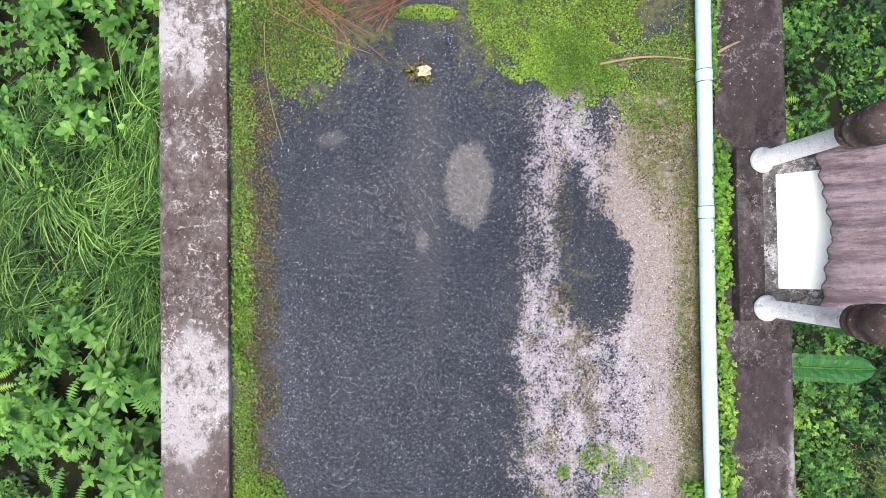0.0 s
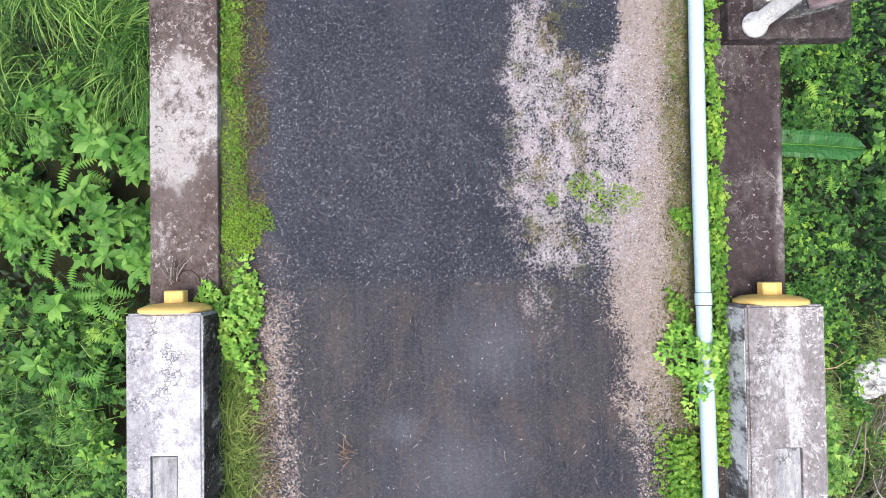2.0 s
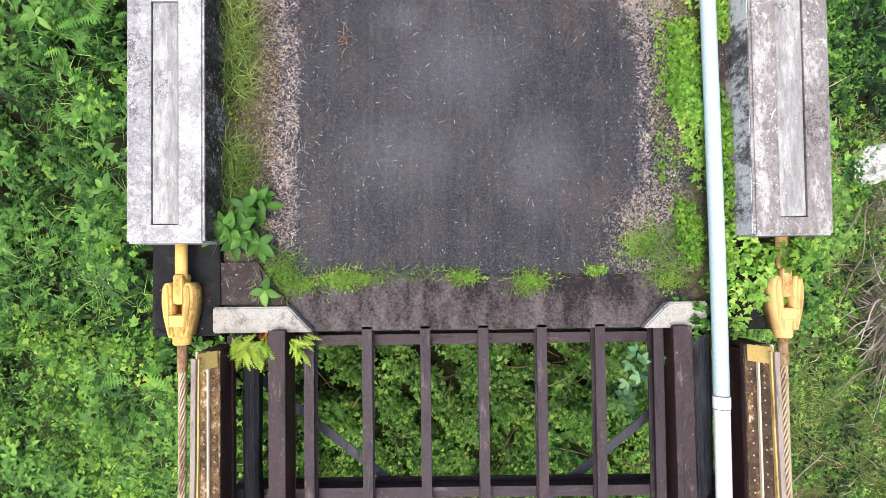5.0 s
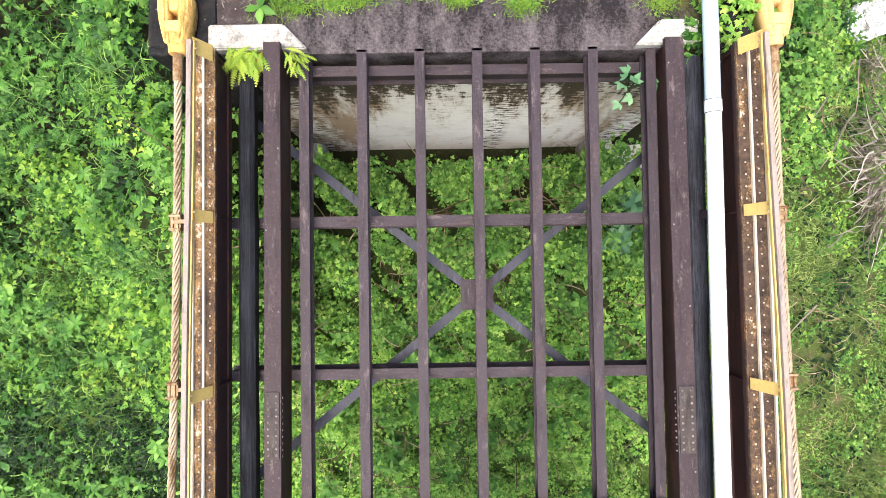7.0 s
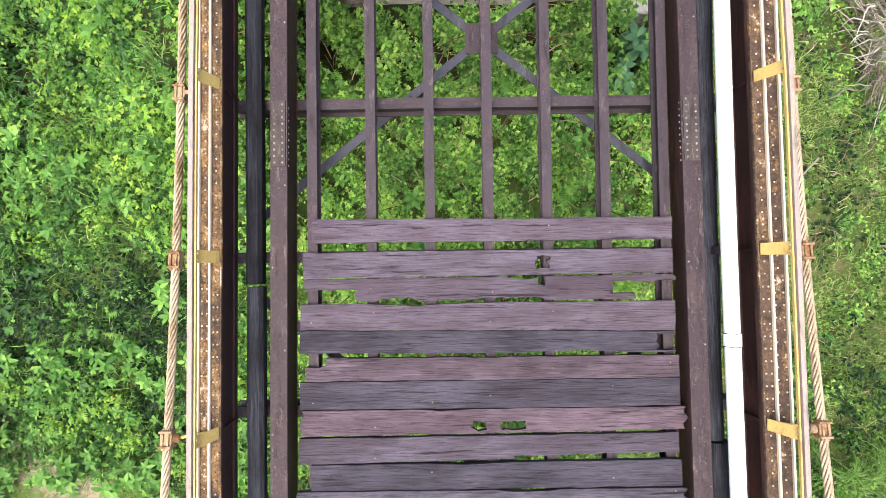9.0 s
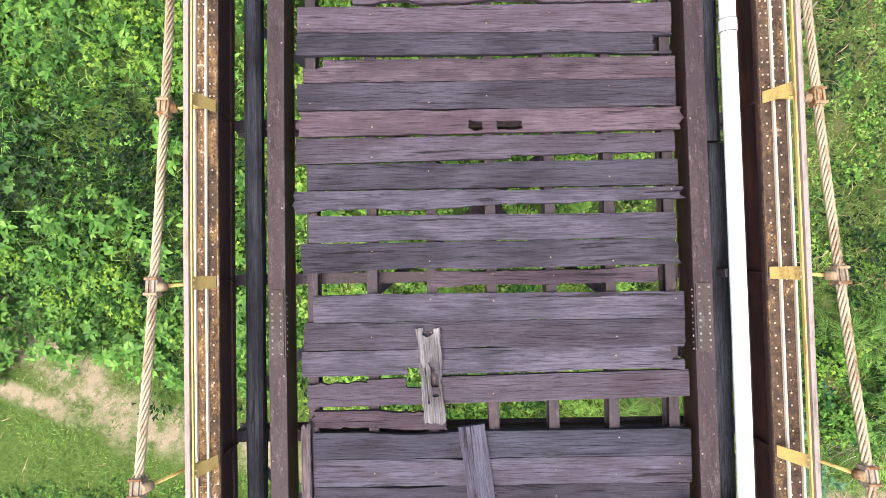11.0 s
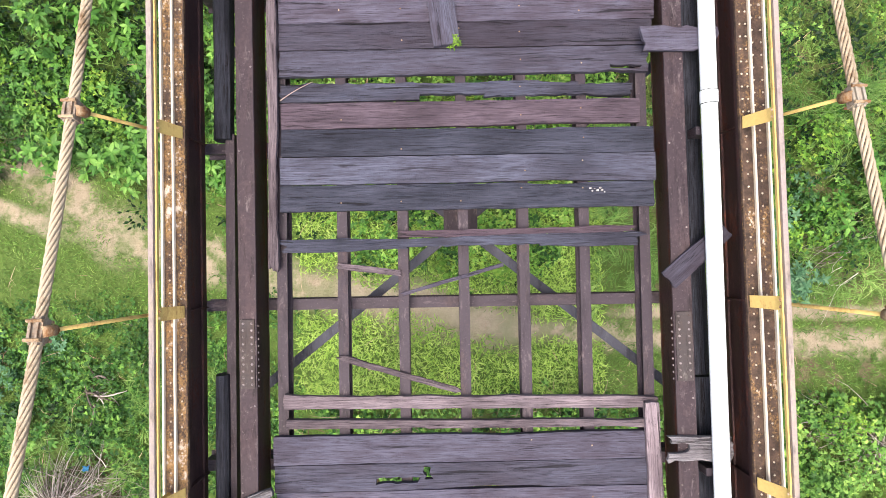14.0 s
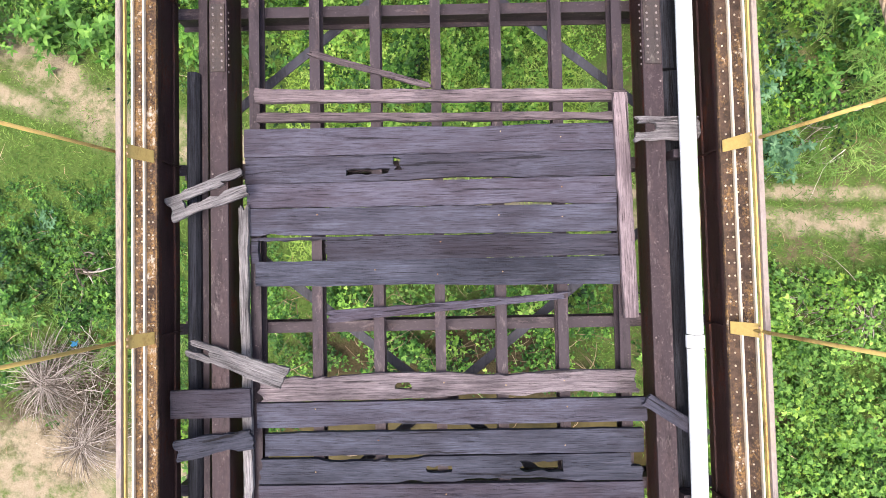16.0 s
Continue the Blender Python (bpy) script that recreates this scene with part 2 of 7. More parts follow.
def make_concrete(name, dark, pale, share, streak=(1, 1, 1), spots=(), flake=0.0, cracks=0.8):
    """Weathered concrete: dark lichen film with pale worn patches and fine chips."""
    k = Mat(name, 0.88).shaken()
    s = k.scaled(*streak)
    big, mid, fine = k.noise(1.7, 8, 0.68, s), k.noise(11, 8, 0.75, s), k.noise(70, 5, 0.7)
    level = k.math("ADD", k.math("MULTIPLY", big, 0.58), k.math("MULTIPLY", mid, 0.42))
    here = k.co
    k.co = k.raw
    for x, y, rx, ry, gain in spots:
        level = k.math("ADD", level, k.math("MULTIPLY", k.spot(x, y, rx, ry, k.ramp(mid, 0.3, 0.7, -0.3, 0.3), 0.3), gain))
    k.co = here
    patch = k.ramp(level, share - 0.025, share + 0.035)
    halo = k.ramp(level, share - 0.14, share)
    d = k.mix(k.ramp(mid, 0.3, 0.7), tuple(c * 0.75 for c in dark), tuple(c * 1.7 for c in dark))
    d = k.mix(k.math("MULTIPLY", halo, 0.35), d, tuple(0.5 * (a + b) for a, b in zip(dark, pale)))
    p = k.mix(k.ramp(fine, 0.3, 0.7), tuple(c * 0.70 for c in pale), pale)
    p = k.mix(k.ramp(k.noise(22, 6, 0.75), 0.55, 0.66, 0, 0.7), p, tuple(c * 1.5 for c in dark))
    col = k.mix(patch, d, p)
    col = k.mix(k.math("MULTIPLY", k.ramp(k.noise(4.5, 7, 0.75), 0.55, 0.7), 0.4), col, (0.085, 0.06, 0.045))
    if flake:
        where = k.ramp(k.noise(2.0, 5, 0.6, k.scaled(1, 1, 1, (7, 3, 2))), 0.40, 0.58)
        worm = k.ramp(k.math("ABSOLUTE", k.math("SUBTRACT", k.noise(13, 5, 0.7, None, 0.8), 0.5)), 0.012, 0.026, 1, 0)
        worm = k.math("MULTIPLY", worm, k.ramp(k.noise(5.5, 5, 0.7, k.scaled(1, 1, 1, (2, 9, 4))), 0.53, 0.58))
        bits = k.ramp(k.noise(24, 6, 0.7, None, 0.6), 0.585, 0.605)
        scab = k.ramp(k.noise(5.5, 7, 0.72, k.scaled(1.2, 0.9, 1, (3, 3, 8)), 0.7), 0.635, 0.655)
        sharp = k.math("MAXIMUM", k.math("MULTIPLY", k.math("MAXIMUM", worm, bits), where), scab)
        col = k.mix(k.math("MULTIPLY", sharp, flake), col, k.mix(fine, pale, tuple(min(0.72, c * 1.35) for c in pale)))
    q, near = k.pick(34)
    chips = k.math("MULTIPLY", k.ramp(q, 0.05, 0.07, 1, 0), k.ramp(near, 0.15, 0.3, 1, 0))
    col = k.mix(k.math("MULTIPLY", chips, 0.8), col, pale)
    r, dist = k.pick(60)
    dots = k.math("MULTIPLY", k.ramp(r, 0.10, 0.12, 1, 0), k.ramp(dist, 0.2, 0.4, 1, 0))
    col = k.mix(k.math("MULTIPLY", dots, 0.55), col, tuple(c * 0.5 for c in dark))
    crack = k.ramp(k.math("ABSOLUTE", k.math("SUBTRACT", k.noise(2.6, 7, 0.7), 0.5)), 0.004, 0.010, 1, 0)
    crack = k.math("MULTIPLY", crack, k.ramp(k.noise(1.1, 3), 0.5, 0.62))
    col = k.mix(k.math("MULTIPLY", crack, cracks), col, tuple(c * 0.35 for c in dark))
    return k.done(col, k.math("SUBTRACT", k.math("ADD", fine, k.math("MULTIPLY", mid, 2.0)), k.math("MULTIPLY", crack, 2.0)), 0.6, 0.008)


def make_abutment():
    """White lime-washed wall with brown water stains hanging from its top and faint board marks."""
    k = Mat("stained_abutment", 0.85)
    z = k.axis(2)
    run = k.noise(2.6, 8, 0.72, k.scaled(1.2, 1, 0.28))
    dash = k.noise(6, 7, 0.75, k.scaled(0.9, 1, 3.2))
    low = k.ramp(z, -0.4, -2.8, 0.20, -0.09)
    level = k.math("ADD", k.math("ADD", k.math("MULTIPLY", run, 0.62), k.math("MULTIPLY", dash, 0.38)), low)
    white = k.mix(k.noise(40, 5, 0.7), (0.66, 0.61, 0.60), (0.83, 0.78, 0.77))
    white = k.mix(k.ramp(k.noise(2.0, 6, 0.7), 0.5, 0.68, 0, 0.5), white, (0.46, 0.40, 0.34))
    boards = k.ramp(k.noise(5, 6, 0.75, k.scaled(0.55, 1, 7.0)), 0.37, 0.42, 1, 0)
    white = k.mix(k.math("MULTIPLY", boards, 0.35), white, (0.16, 0.14, 0.125))
    corner = k.math("MAXIMUM", k.ramp(k.axis(0), 1.25, 1.9), k.ramp(k.axis(0), -0.4, -1.2))
    ochre = k.math("MULTIPLY", k.ramp(k.math("ADD", level, k.math("MULTIPLY", corner, 0.16)), 0.52, 0.62), k.ramp(run, 0.40, 0.56))
    col = k.mix(k.math("MULTIPLY", ochre, 0.85), white, k.mix(dash, (0.15, 0.080, 0.040), (0.40, 0.25, 0.14)))
    stain = k.mix(k.noise(14, 6, 0.7), (0.022, 0.017, 0.013), (0.10, 0.075, 0.055))
    col = k.mix(k.ramp(level, 0.575, 0.615), col, stain)
    for x, w in ((0.72, 0.16), (-1.6, 0.3), (2.35, 0.3)):
        near = k.ramp(k.math("ABSOLUTE", k.math("SUBTRACT", k.axis(0), x)), w * 0.5, w * 1.3, 1, 0)
        col = k.mix(k.math("MULTIPLY", near, k.ramp(dash, 0.50, 0.56)), col, stain)
    return k.done(col, k.math("ADD", k.noise(60, 5), boards), 0.5, 0.008)


def make_wood(name, dark, pale, red=0.3):
    """Weathered boards; the grain runs along the object's x."""
    k = Mat(name, 0.8).shaken()
    bend = k.n("VectorMath")
    bend.operation = "ADD"
    k.put(k.co, bend.inputs[0])
    warp = k.n("CombineXYZ")
    k.put(k.ramp(k.noise(2.6, 4, 0.5, k.scaled(0.7, 2.0, 2.0)), 0.2, 0.8, -0.014, 0.014), warp.inputs[1])
    k.put(warp.outputs[0], bend.inputs[1])
    k.co = bend.outputs[0]
    fibre = k.noise(22, 9, 0.80, k.scaled(0.17, 5.0, 5.0))
    line = k.noise(70, 6, 0.78, k.scaled(0.055, 3.0, 3.0))
    wide = k.noise(10, 6, 0.7, k.scaled(0.10, 2.4, 2.4, (3, 1, 2)))
    blotch = k.noise(2.4, 6, 0.65, k.scaled(0.8, 2.4, 2))
    col = k.mix(k.ramp(fibre, 0.30, 0.74), dark, pale)
    col = k.mix(k.ramp(blotch, 0.42, 0.70, 0, 0.75), col, tuple(c * 0.55 for c in dark))
    soot = k.noise(1.1, 4, 0.6, k.scaled(1, 2.5, 1, (8, 4, 1)))
    col = k.mix(k.ramp(soot, 0.46, 0.70, 0, 0.7), col, tuple(c * 0.8 for c in dark))
    tint = k.ramp(k.math("ADD", k.math("MULTIPLY", k.random(), 0.7), k.math("MULTIPLY", blotch, 0.5)), 0.45, 1.0, 0, red)
    col = k.mix(tint, col, (0.112, 0.066, 0.082))
    crack = k.math("MAXIMUM", k.ramp(line, 0.395, 0.435, 1, 0), k.ramp(wide, 0.365, 0.385, 1, 0))
    col = k.mix(k.math("MULTIPLY", crack, 0.85), col, (0.010, 0.008, 0.009))
    worn = k.math("MULTIPLY", k.ramp(line, 0.55, 0.62), k.ramp(blotch, 0.36, 0.56))
    col = k.mix(k.math("MULTIPLY", worn, 0.13), col, tuple(min(1, c * 1.75) for c in pale))
    hair = k.noise(160, 4, 0.7, k.scaled(0.022, 3.0, 3.0, (5, 2, 0)))
    col = k.mix(k.ramp(hair, 0.36, 0.46, 0.38, 0), col, tuple(c * 0.3 for c in dark))
    tone = k.ramp(k.math("FRACT", k.math("MULTIPLY", k.random(), 7.3)), 0, 1, 0.70, 1.35)
    hsv = k.n("HueSaturation")
    k.put(tone, hsv.inputs["Value"])
    k.put(col, hsv.inputs["Color"])
    return k.done(hsv.outputs[0], k.math("SUBTRACT", k.math("ADD", fibre, line), k.math("MULTIPLY", crack, 1.6)), 0.55, 0.006)


def make_steel(name, base, rust, amount, rough=0.6, metal=0.2, worn=None):
    k = Mat(name, rough, metal, 0.2).shaken()
    a, b = k.noise(3.0, 7, 0.7, k.scaled(2, 0.7, 2)), k.noise(40, 5, 0.7)
    mask = k.ramp(k.math("ADD", k.math("MULTIPLY", a, 0.7), k.math("MULTIPLY", b, 0.3)), amount - 0.06, amount + 0.08)
    col = k.mix(b, tuple(c * 0.7 for c in base), tuple(min(1, c * 1.25) for c in base))
    r = k.mix(k.noise(18, 6), rust, tuple(c * 0.35 for c in rust))
    col = k.mix(mask, col, r)
    if worn:
        streak = k.noise(5.0, 8, 0.75, k.scaled(3.0, 0.5, 3.0, (6, 2, 1)))
        col = k.mix(k.ramp(streak, 0.52, 0.66, 0, 0.75), col, tuple(c * 0.3 for c in base))
        col = k.mix(k.ramp(k.noise(7, 8, 0.78, k.scaled(2.2, 0.6, 2.2, (1, 8, 3))), 0.56, 0.68, 0, 0.6), col, worn)
        col = k.mix(k.math("MULTIPLY", k.ramp(k.noise(55, 4, 0.7), 0.62, 0.68), 0.5), col, worn)
    return k.done(col, k.math("ADD", b, k.math("MULTIPLY", mask, 0.8)), 0.35, 0.004, k.ramp(mask, 0, 1, rough, 0.92))


def make_leaf(name, a, b, c, soft=0.35, own=0.6):
    """Foliage: three tones over the leaves, some light through them."""
    k = Mat(name, 0.45, 0, 0.18)
    r = k.math("ADD", k.math("MULTIPLY", k.island(), own), k.ramp(k.noise(2.3, 4, 0.6), 0.34, 0.66, 0.0, 1 - own))
    col = k.mix(k.ramp(r, 0.15, 0.60), a, b)
    col = k.mix(k.ramp(r, 0.60, 0.95), col, c)
    patch = k.ramp(k.noise(0.8, 4), 0.35, 0.65)
    hsv = k.n("HueSaturation")
    k.put(k.ramp(patch, 0, 1, 0.502, 0.494), hsv.inputs["Hue"])
    k.put(k.ramp(patch, 0, 1, 0.72, 1.2), hsv.inputs["Value"])
    k.put(col, hsv.inputs["Color"])
    out = hsv.outputs[0]
    k.put(out, k.b.inputs["Base Color"])
    thin, both = k.n("BsdfTranslucent"), k.n("MixShader")
    k.put(out, thin.inputs[0])
    both.inputs[0].default_value = soft * 0.6
    k.put(k.b.outputs[0], both.inputs[1])
    k.put(thin.outputs[0], both.inputs[2])
    k.put(both.outputs[0], k.t.nodes["Material Output"].inputs[0])
    return k.m


def make_soil():
    k = Mat("soil_and_turf", 0.95)
    wob = k.ramp(k.noise(0.8, 7, 0.7), 0.25, 0.75, -0.6, 0.6)
    # Soil kept near-black: deep shade in the plant gaps is in its colour.
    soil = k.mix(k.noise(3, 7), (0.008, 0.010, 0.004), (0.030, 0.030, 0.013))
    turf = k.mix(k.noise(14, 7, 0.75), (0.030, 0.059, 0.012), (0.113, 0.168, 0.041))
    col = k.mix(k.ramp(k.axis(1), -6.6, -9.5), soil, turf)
    far = k.math("MAXIMUM", k.ramp(k.math("ABSOLUTE", k.axis(0)), 8, 13), k.ramp(k.axis(1), 5, 9))
    rough = k.mix(k.noise(5, 8, 0.78), (0.020, 0.034, 0.010), (0.115, 0.150, 0.042))
    col = k.mix(k.math("MULTIPLY", far, k.ramp(k.axis(1), -12, -9)), col, rough)
    bank = k.math("MULTIPLY", k.ramp(k.axis(0), 3.0, 4.2), k.ramp(k.axis(1), -3.0, -5.0))
    col = k.mix(k.math("MULTIPLY", bank, k.ramp(k.axis(1), -13, -11)), col, rough)
    earth = k.math("MULTIPLY", bank, k.ramp(k.noise(1.3, 7, 0.75), 0.50, 0.62, 0, 0.85))
    col = k.mix(earth, col, k.mix(k.noise(9, 6, 0.7), (0.060, 0.044, 0.028), (0.190, 0.145, 0.095)))
    path = k.mix(k.noise(6, 8, 0.7), (0.185, 0.145, 0.098), (0.37, 0.31, 0.23))
    def trail(x0, y0, x1, y1, w):
        dx, dy = x1 - x0, y1 - y0
        ln = math.hypot(dx, dy)
        a = k.math("ADD", k.math("MULTIPLY", k.math("SUBTRACT", k.axis(0), x0), -dy / ln), k.math("MULTIPLY", k.math("SUBTRACT", k.axis(1), y0), dx / ln))
        d = k.math("ADD", k.math("DIVIDE", k.math("ABSOLUTE", a), w), wob)
        along = k.math("ADD", k.math("MULTIPLY", k.math("SUBTRACT", k.axis(0), x0), dx / ln), k.math("MULTIPLY", k.math("SUBTRACT", k.axis(1), y0), dy / ln))
        inside = k.math("MULTIPLY", k.ramp(along, -0.6, 0.3), k.ramp(along, ln - 0.3, ln + 0.6, 1, 0))
        return k.math("MULTIPLY", k.ramp(d, 0.55, 1.35, 1, 0), inside)
    mask = trail(*TRAILS[0])
    for q in TRAILS[1:]:
        mask = k.math("MAXIMUM", mask, trail(*q))
    mask = k.math("MAXIMUM", mask, k.spot(-7.4, -21.9, 3.2, 1.1, wob))
    dug = k.math("MAXIMUM", k.spot(0.5, -19.9, 2.6, 1.0, wob), k.spot(-6.7, -20.6, 1.5, 1.3, wob))
    col = k.mix(k.math("MULTIPLY", dug, 0.9), col, k.mix(k.noise(12, 6, 0.7), (0.018, 0.013, 0.008), (0.085, 0.058, 0.036)))
    trodden = k.math("MULTIPLY", k.ramp(k.axis(0), -3.5, -1.8), k.ramp(k.axis(0), 1.5, 3.0, 0.85, 0))
    mask = k.math("MULTIPLY", mask, k.math("MAXIMUM", trodden, k.ramp(k.noise(2.6, 7, 0.75), 0.38, 0.56, 0.08, 1.0)))
    col = k.mix(mask, col, path)
    return k.done(col, k.noise(25, 6, 0.7), 0.7, 0.05)


# trails worn into the low ground: x0, y0, x1, y1, half width
TRAILS = (
    (-12.0, -11.0, -8.4, -13.2, 0.50), (-8.4, -13.2, -5.85, -15.2, 0.52), (-5.85, -15.2, -2.0, -16.2, 0.40),
    (-2.0, -16.2, 1.4, -16.93, 0.50), (1.4, -16.93, 4.0, -17.22, 0.26), (4.0, -17.22, 14.0, -17.6, 0.24),
    (3.6, -16.72, 14.0, -16.9, 0.13), (-10.5, -13.7, -7.3, -14.9, 0.20),
)


def make_flange(name, rusty, flaky):
    """Riveted flange: brown scale, golden rust, flakes of old cream paint."""
    k = Mat(name, 0.85, 0.0, 0.15).shaken()
    a, b, c = k.noise(3.2, 8, 0.75, k.scaled(2.2, 0.8, 1)), k.noise(13, 8, 0.75), k.noise(60, 5, 0.7)
    col = k.mix(k.ramp(b, 0.38, 0.62), (0.034, 0.024, 0.020), (0.100, 0.064, 0.047))
    col = k.mix(k.ramp(k.math("ADD", k.math("MULTIPLY", a, 0.6), k.math("MULTIPLY", c, 0.4)), rusty, rusty + 0.10, 0, 0.85), col, (0.30, 0.175, 0.072))
    flake = k.ramp(k.math("ADD", k.math("MULTIPLY", a, 0.5), k.math("MULTIPLY", b, 0.5)), flaky, flaky + 0.04)
    col = k.mix(k.math("MULTIPLY", flake, 0.9), col, k.mix(c, (0.40, 0.32, 0.26), (0.66, 0.57, 0.48)))
    return k.done(col, k.math("ADD", k.math("MULTIPLY", b, 1.5), k.math("ADD", c, flake)), 0.5, 0.005)


M_ROAD = make_asphalt()
M_WALL = make_concrete("stained_wall_concrete", (0.060, 0.044, 0.040), (0.36, 0.335, 0.335), 0.625, (1.3, 0.9, 1), ((-2.0, 1.85, 0.6, 0.42, 0.10), (-2.0, -1.05, 0.5, 0.55, 0.145), (-2.1, 0.45, 0.3, 0.9, 0.03), (-2.0, -2.2, 0.6, 0.5, 0.05), (-2.0, -5.7, 0.6, 0.4, -0.2)), 0.85)
M_WALL_R = make_concrete("dark_wall_concrete", (0.034, 0.026, 0.027), (0.34, 0.31, 0.31), 0.63, (1, 0.7, 1), ((2.74, -2.0, 0.06, 0.5, 0.12), (2.74, 0.2, 0.05, 2.2, 0.05)), 0.35)
M_BLOCK = make_concrete("whitewashed_concrete", (0.22, 0.215, 0.235), (0.50, 0.49, 0.52), 0.50, (3.2, 2.6, 2), ((-2.19, -3.7, 0.13, 1.6, -0.06), (-1.9, -3.4, 0.16, 1.0, 0.05)), 0.7)
M_BLOCK_R = make_concrete("grey_worn_concrete", (0.150, 0.135, 0.14), (0.45, 0.435, 0.45), 0.565, (3.0, 1.4, 2), ((2.60, -3.2, 0.06, 0.9, 0.10), (2.42, -2.9, 0.10, 0.6, 0.04), (2.32, -4.6, 0.06, 0.7, 0.06)), 0.8)
M_COVER = make_concrete("smooth_cement", (0.19, 0.188, 0.20), (0.46, 0.455, 0.465), 0.52, (2, 0.4, 1))
M_CURB = make_concrete("pale_curb_concrete", (0.15, 0.138, 0.13), (0.43, 0.415, 0.40), 0.46)
M_ABUT = make_abutment()
M_PAD = make_concrete("blackened_concrete", (0.013, 0.013, 0.015), (0.22, 0.22, 0.24), 0.68)
# Streaks are stains; the dark and the pale tone also paint the side light.
M_FACE_DARK = make_concrete("shaded_streaked_face", (0.022, 0.018, 0.016), (0.45, 0.43, 0.41), 0.585, (1, 2.4, 1.3), (), 0.7)
M_FACE_PALE = make_concrete("lit_streaked_face", (0.035, 0.032, 0.034), (0.66, 0.66, 0.69), 0.485, (1, 1.6, 0.8), (), 0.6)
M_PLANK = make_wood("weathered_plank", (0.020, 0.0205, 0.030), (0.108, 0.112, 0.158), 0.22)
M_PLANK_W = make_wood("purplish_plank", (0.027, 0.0235, 0.033), (0.135, 0.121, 0.163), 0.36)
M_PALE_WOOD = make_wood("bleached_wood", (0.030, 0.026, 0.030), (0.52, 0.49, 0.52), 0.06)
M_RED_WOOD = make_wood("reddish_wood", (0.040, 0.029, 0.038), (0.158, 0.118, 0.148), 0.35)
M_PINK_WOOD = make_wood("pinkish_bleached_wood", (0.050, 0.036, 0.044), (0.33, 0.265, 0.29), 0.2)
M_FLAKY_WOOD = make_wood("flaking_wood", (0.026, 0.019, 0.025), (0.29, 0.245, 0.27), 0.25)
M_CHAR = make_wood("blackened_timber", (0.006, 0.006, 0.009), (0.075, 0.080, 0.108), 0.0)
M_STEEL = make_steel("dark_painted_steel", (0.042, 0.032, 0.041), (0.135, 0.095, 0.095), 0.60, worn=(0.165, 0.128, 0.135))
M_BRACE = make_steel("bluish_grey_steel", (0.044, 0.045, 0.064), (0.09, 0.08, 0.09), 0.60, worn=(0.11, 0.108, 0.128))
M_STEEL_TOP = make_steel("worn_flange_steel", (0.039, 0.027, 0.033), (0.110, 0.077, 0.082), 0.56, worn=(0.185, 0.150, 0.152))
M_WEB = make_steel("dark_red_web", (0.038, 0.020, 0.021), (0.15, 0.052, 0.034), 0.58, worn=(0.095, 0.048, 0.045))
M_FLANGE = make_flange("brown_flange", 0.52, 0.575)
M_FLANGE_W = make_flange("golden_flange", 0.475, 0.555)
M_PLATE = make_steel("splice_steel", (0.050, 0.041, 0.042), (0.10, 0.076, 0.07), 0.52, worn=(0.16, 0.14, 0.135))
M_CREAM = make_steel("cream_paint", (0.66, 0.56, 0.44), (0.30, 0.17, 0.08), 0.68, 0.6, 0)
M_RAIL = make_steel("weathered_rail", (0.27, 0.22, 0.21), (0.44, 0.36, 0.29), 0.54, 0.7, 0, worn=(0.16, 0.12, 0.115))
M_DOT = make_steel("pale_rivet", (0.50, 0.42, 0.33), (0.20, 0.12, 0.07), 0.56, 0.6, 0)
M_YELLOW = make_steel("yellow_paint", (0.52, 0.37, 0.13), (0.30, 0.15, 0.06), 0.58, 0.55, 0)
M_SOCKET = make_steel("chipped_yellow_paint", (0.70, 0.44, 0.14), (0.26, 0.10, 0.035), 0.565, 0.5, 0)
M_SOCKET_P = make_steel("faded_yellow_paint", (0.62, 0.40, 0.17), (0.30, 0.13, 0.05), 0.55, 0.55, 0)
M_RIVET = make_steel("worn_rivet", (0.25, 0.21, 0.215), (0.10, 0.075, 0.07), 0.52, 0.6)
M_YELLOW_B = make_steel("bright_yellow_paint", (0.74, 0.50, 0.17), (0.30, 0.14, 0.05), 0.70, 0.45, 0)
M_ROPE = make_steel("galvanised_rope", (0.40, 0.325, 0.235), (0.20, 0.12, 0.06), 0.55, 0.55, 0.1)
M_NAIL = make_steel("worn_nail", (0.20, 0.195, 0.21), (0.10, 0.07, 0.06), 0.52, 0.5)
M_CLAMP = make_steel("weathered_clamp", (0.30, 0.26, 0.215), (0.20, 0.115, 0.065), 0.53, 0.75, 0.1)
M_CORE = make_steel("rope_grease", (0.05, 0.035, 0.025), (0.09, 0.05, 0.03), 0.5, 0.8)
M_RUST = make_steel("rusted_fitting", (0.38, 0.29, 0.19), (0.26, 0.125, 0.055), 0.50, 0.8)
M_PIPE = make_steel("white_plastic_pipe", (0.70, 0.74, 0.77), (0.55, 0.56, 0.54), 0.74, 0.35, 0)
M_PIPE_B = make_steel("pale_blue_pipe", (0.40, 0.50, 0.58), (0.36, 0.40, 0.41), 0.66, 0.4, 0)
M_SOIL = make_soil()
M_LEAF = make_leaf("shrub_leaf", (0.014, 0.052, 0.010), (0.044, 0.128, 0.022), (0.165, 0.33, 0.052), 0.2)
M_LEAF_MID = make_leaf("mid_leaf", (0.038, 0.108, 0.020), (0.115, 0.250, 0.046), (0.30, 0.47, 0.10), 0.25)
M_DEADSTEM = make_leaf("dead_stem", (0.06, 0.038, 0.022), (0.15, 0.105, 0.062), (0.32, 0.25, 0.16), 0.1, 0.9)
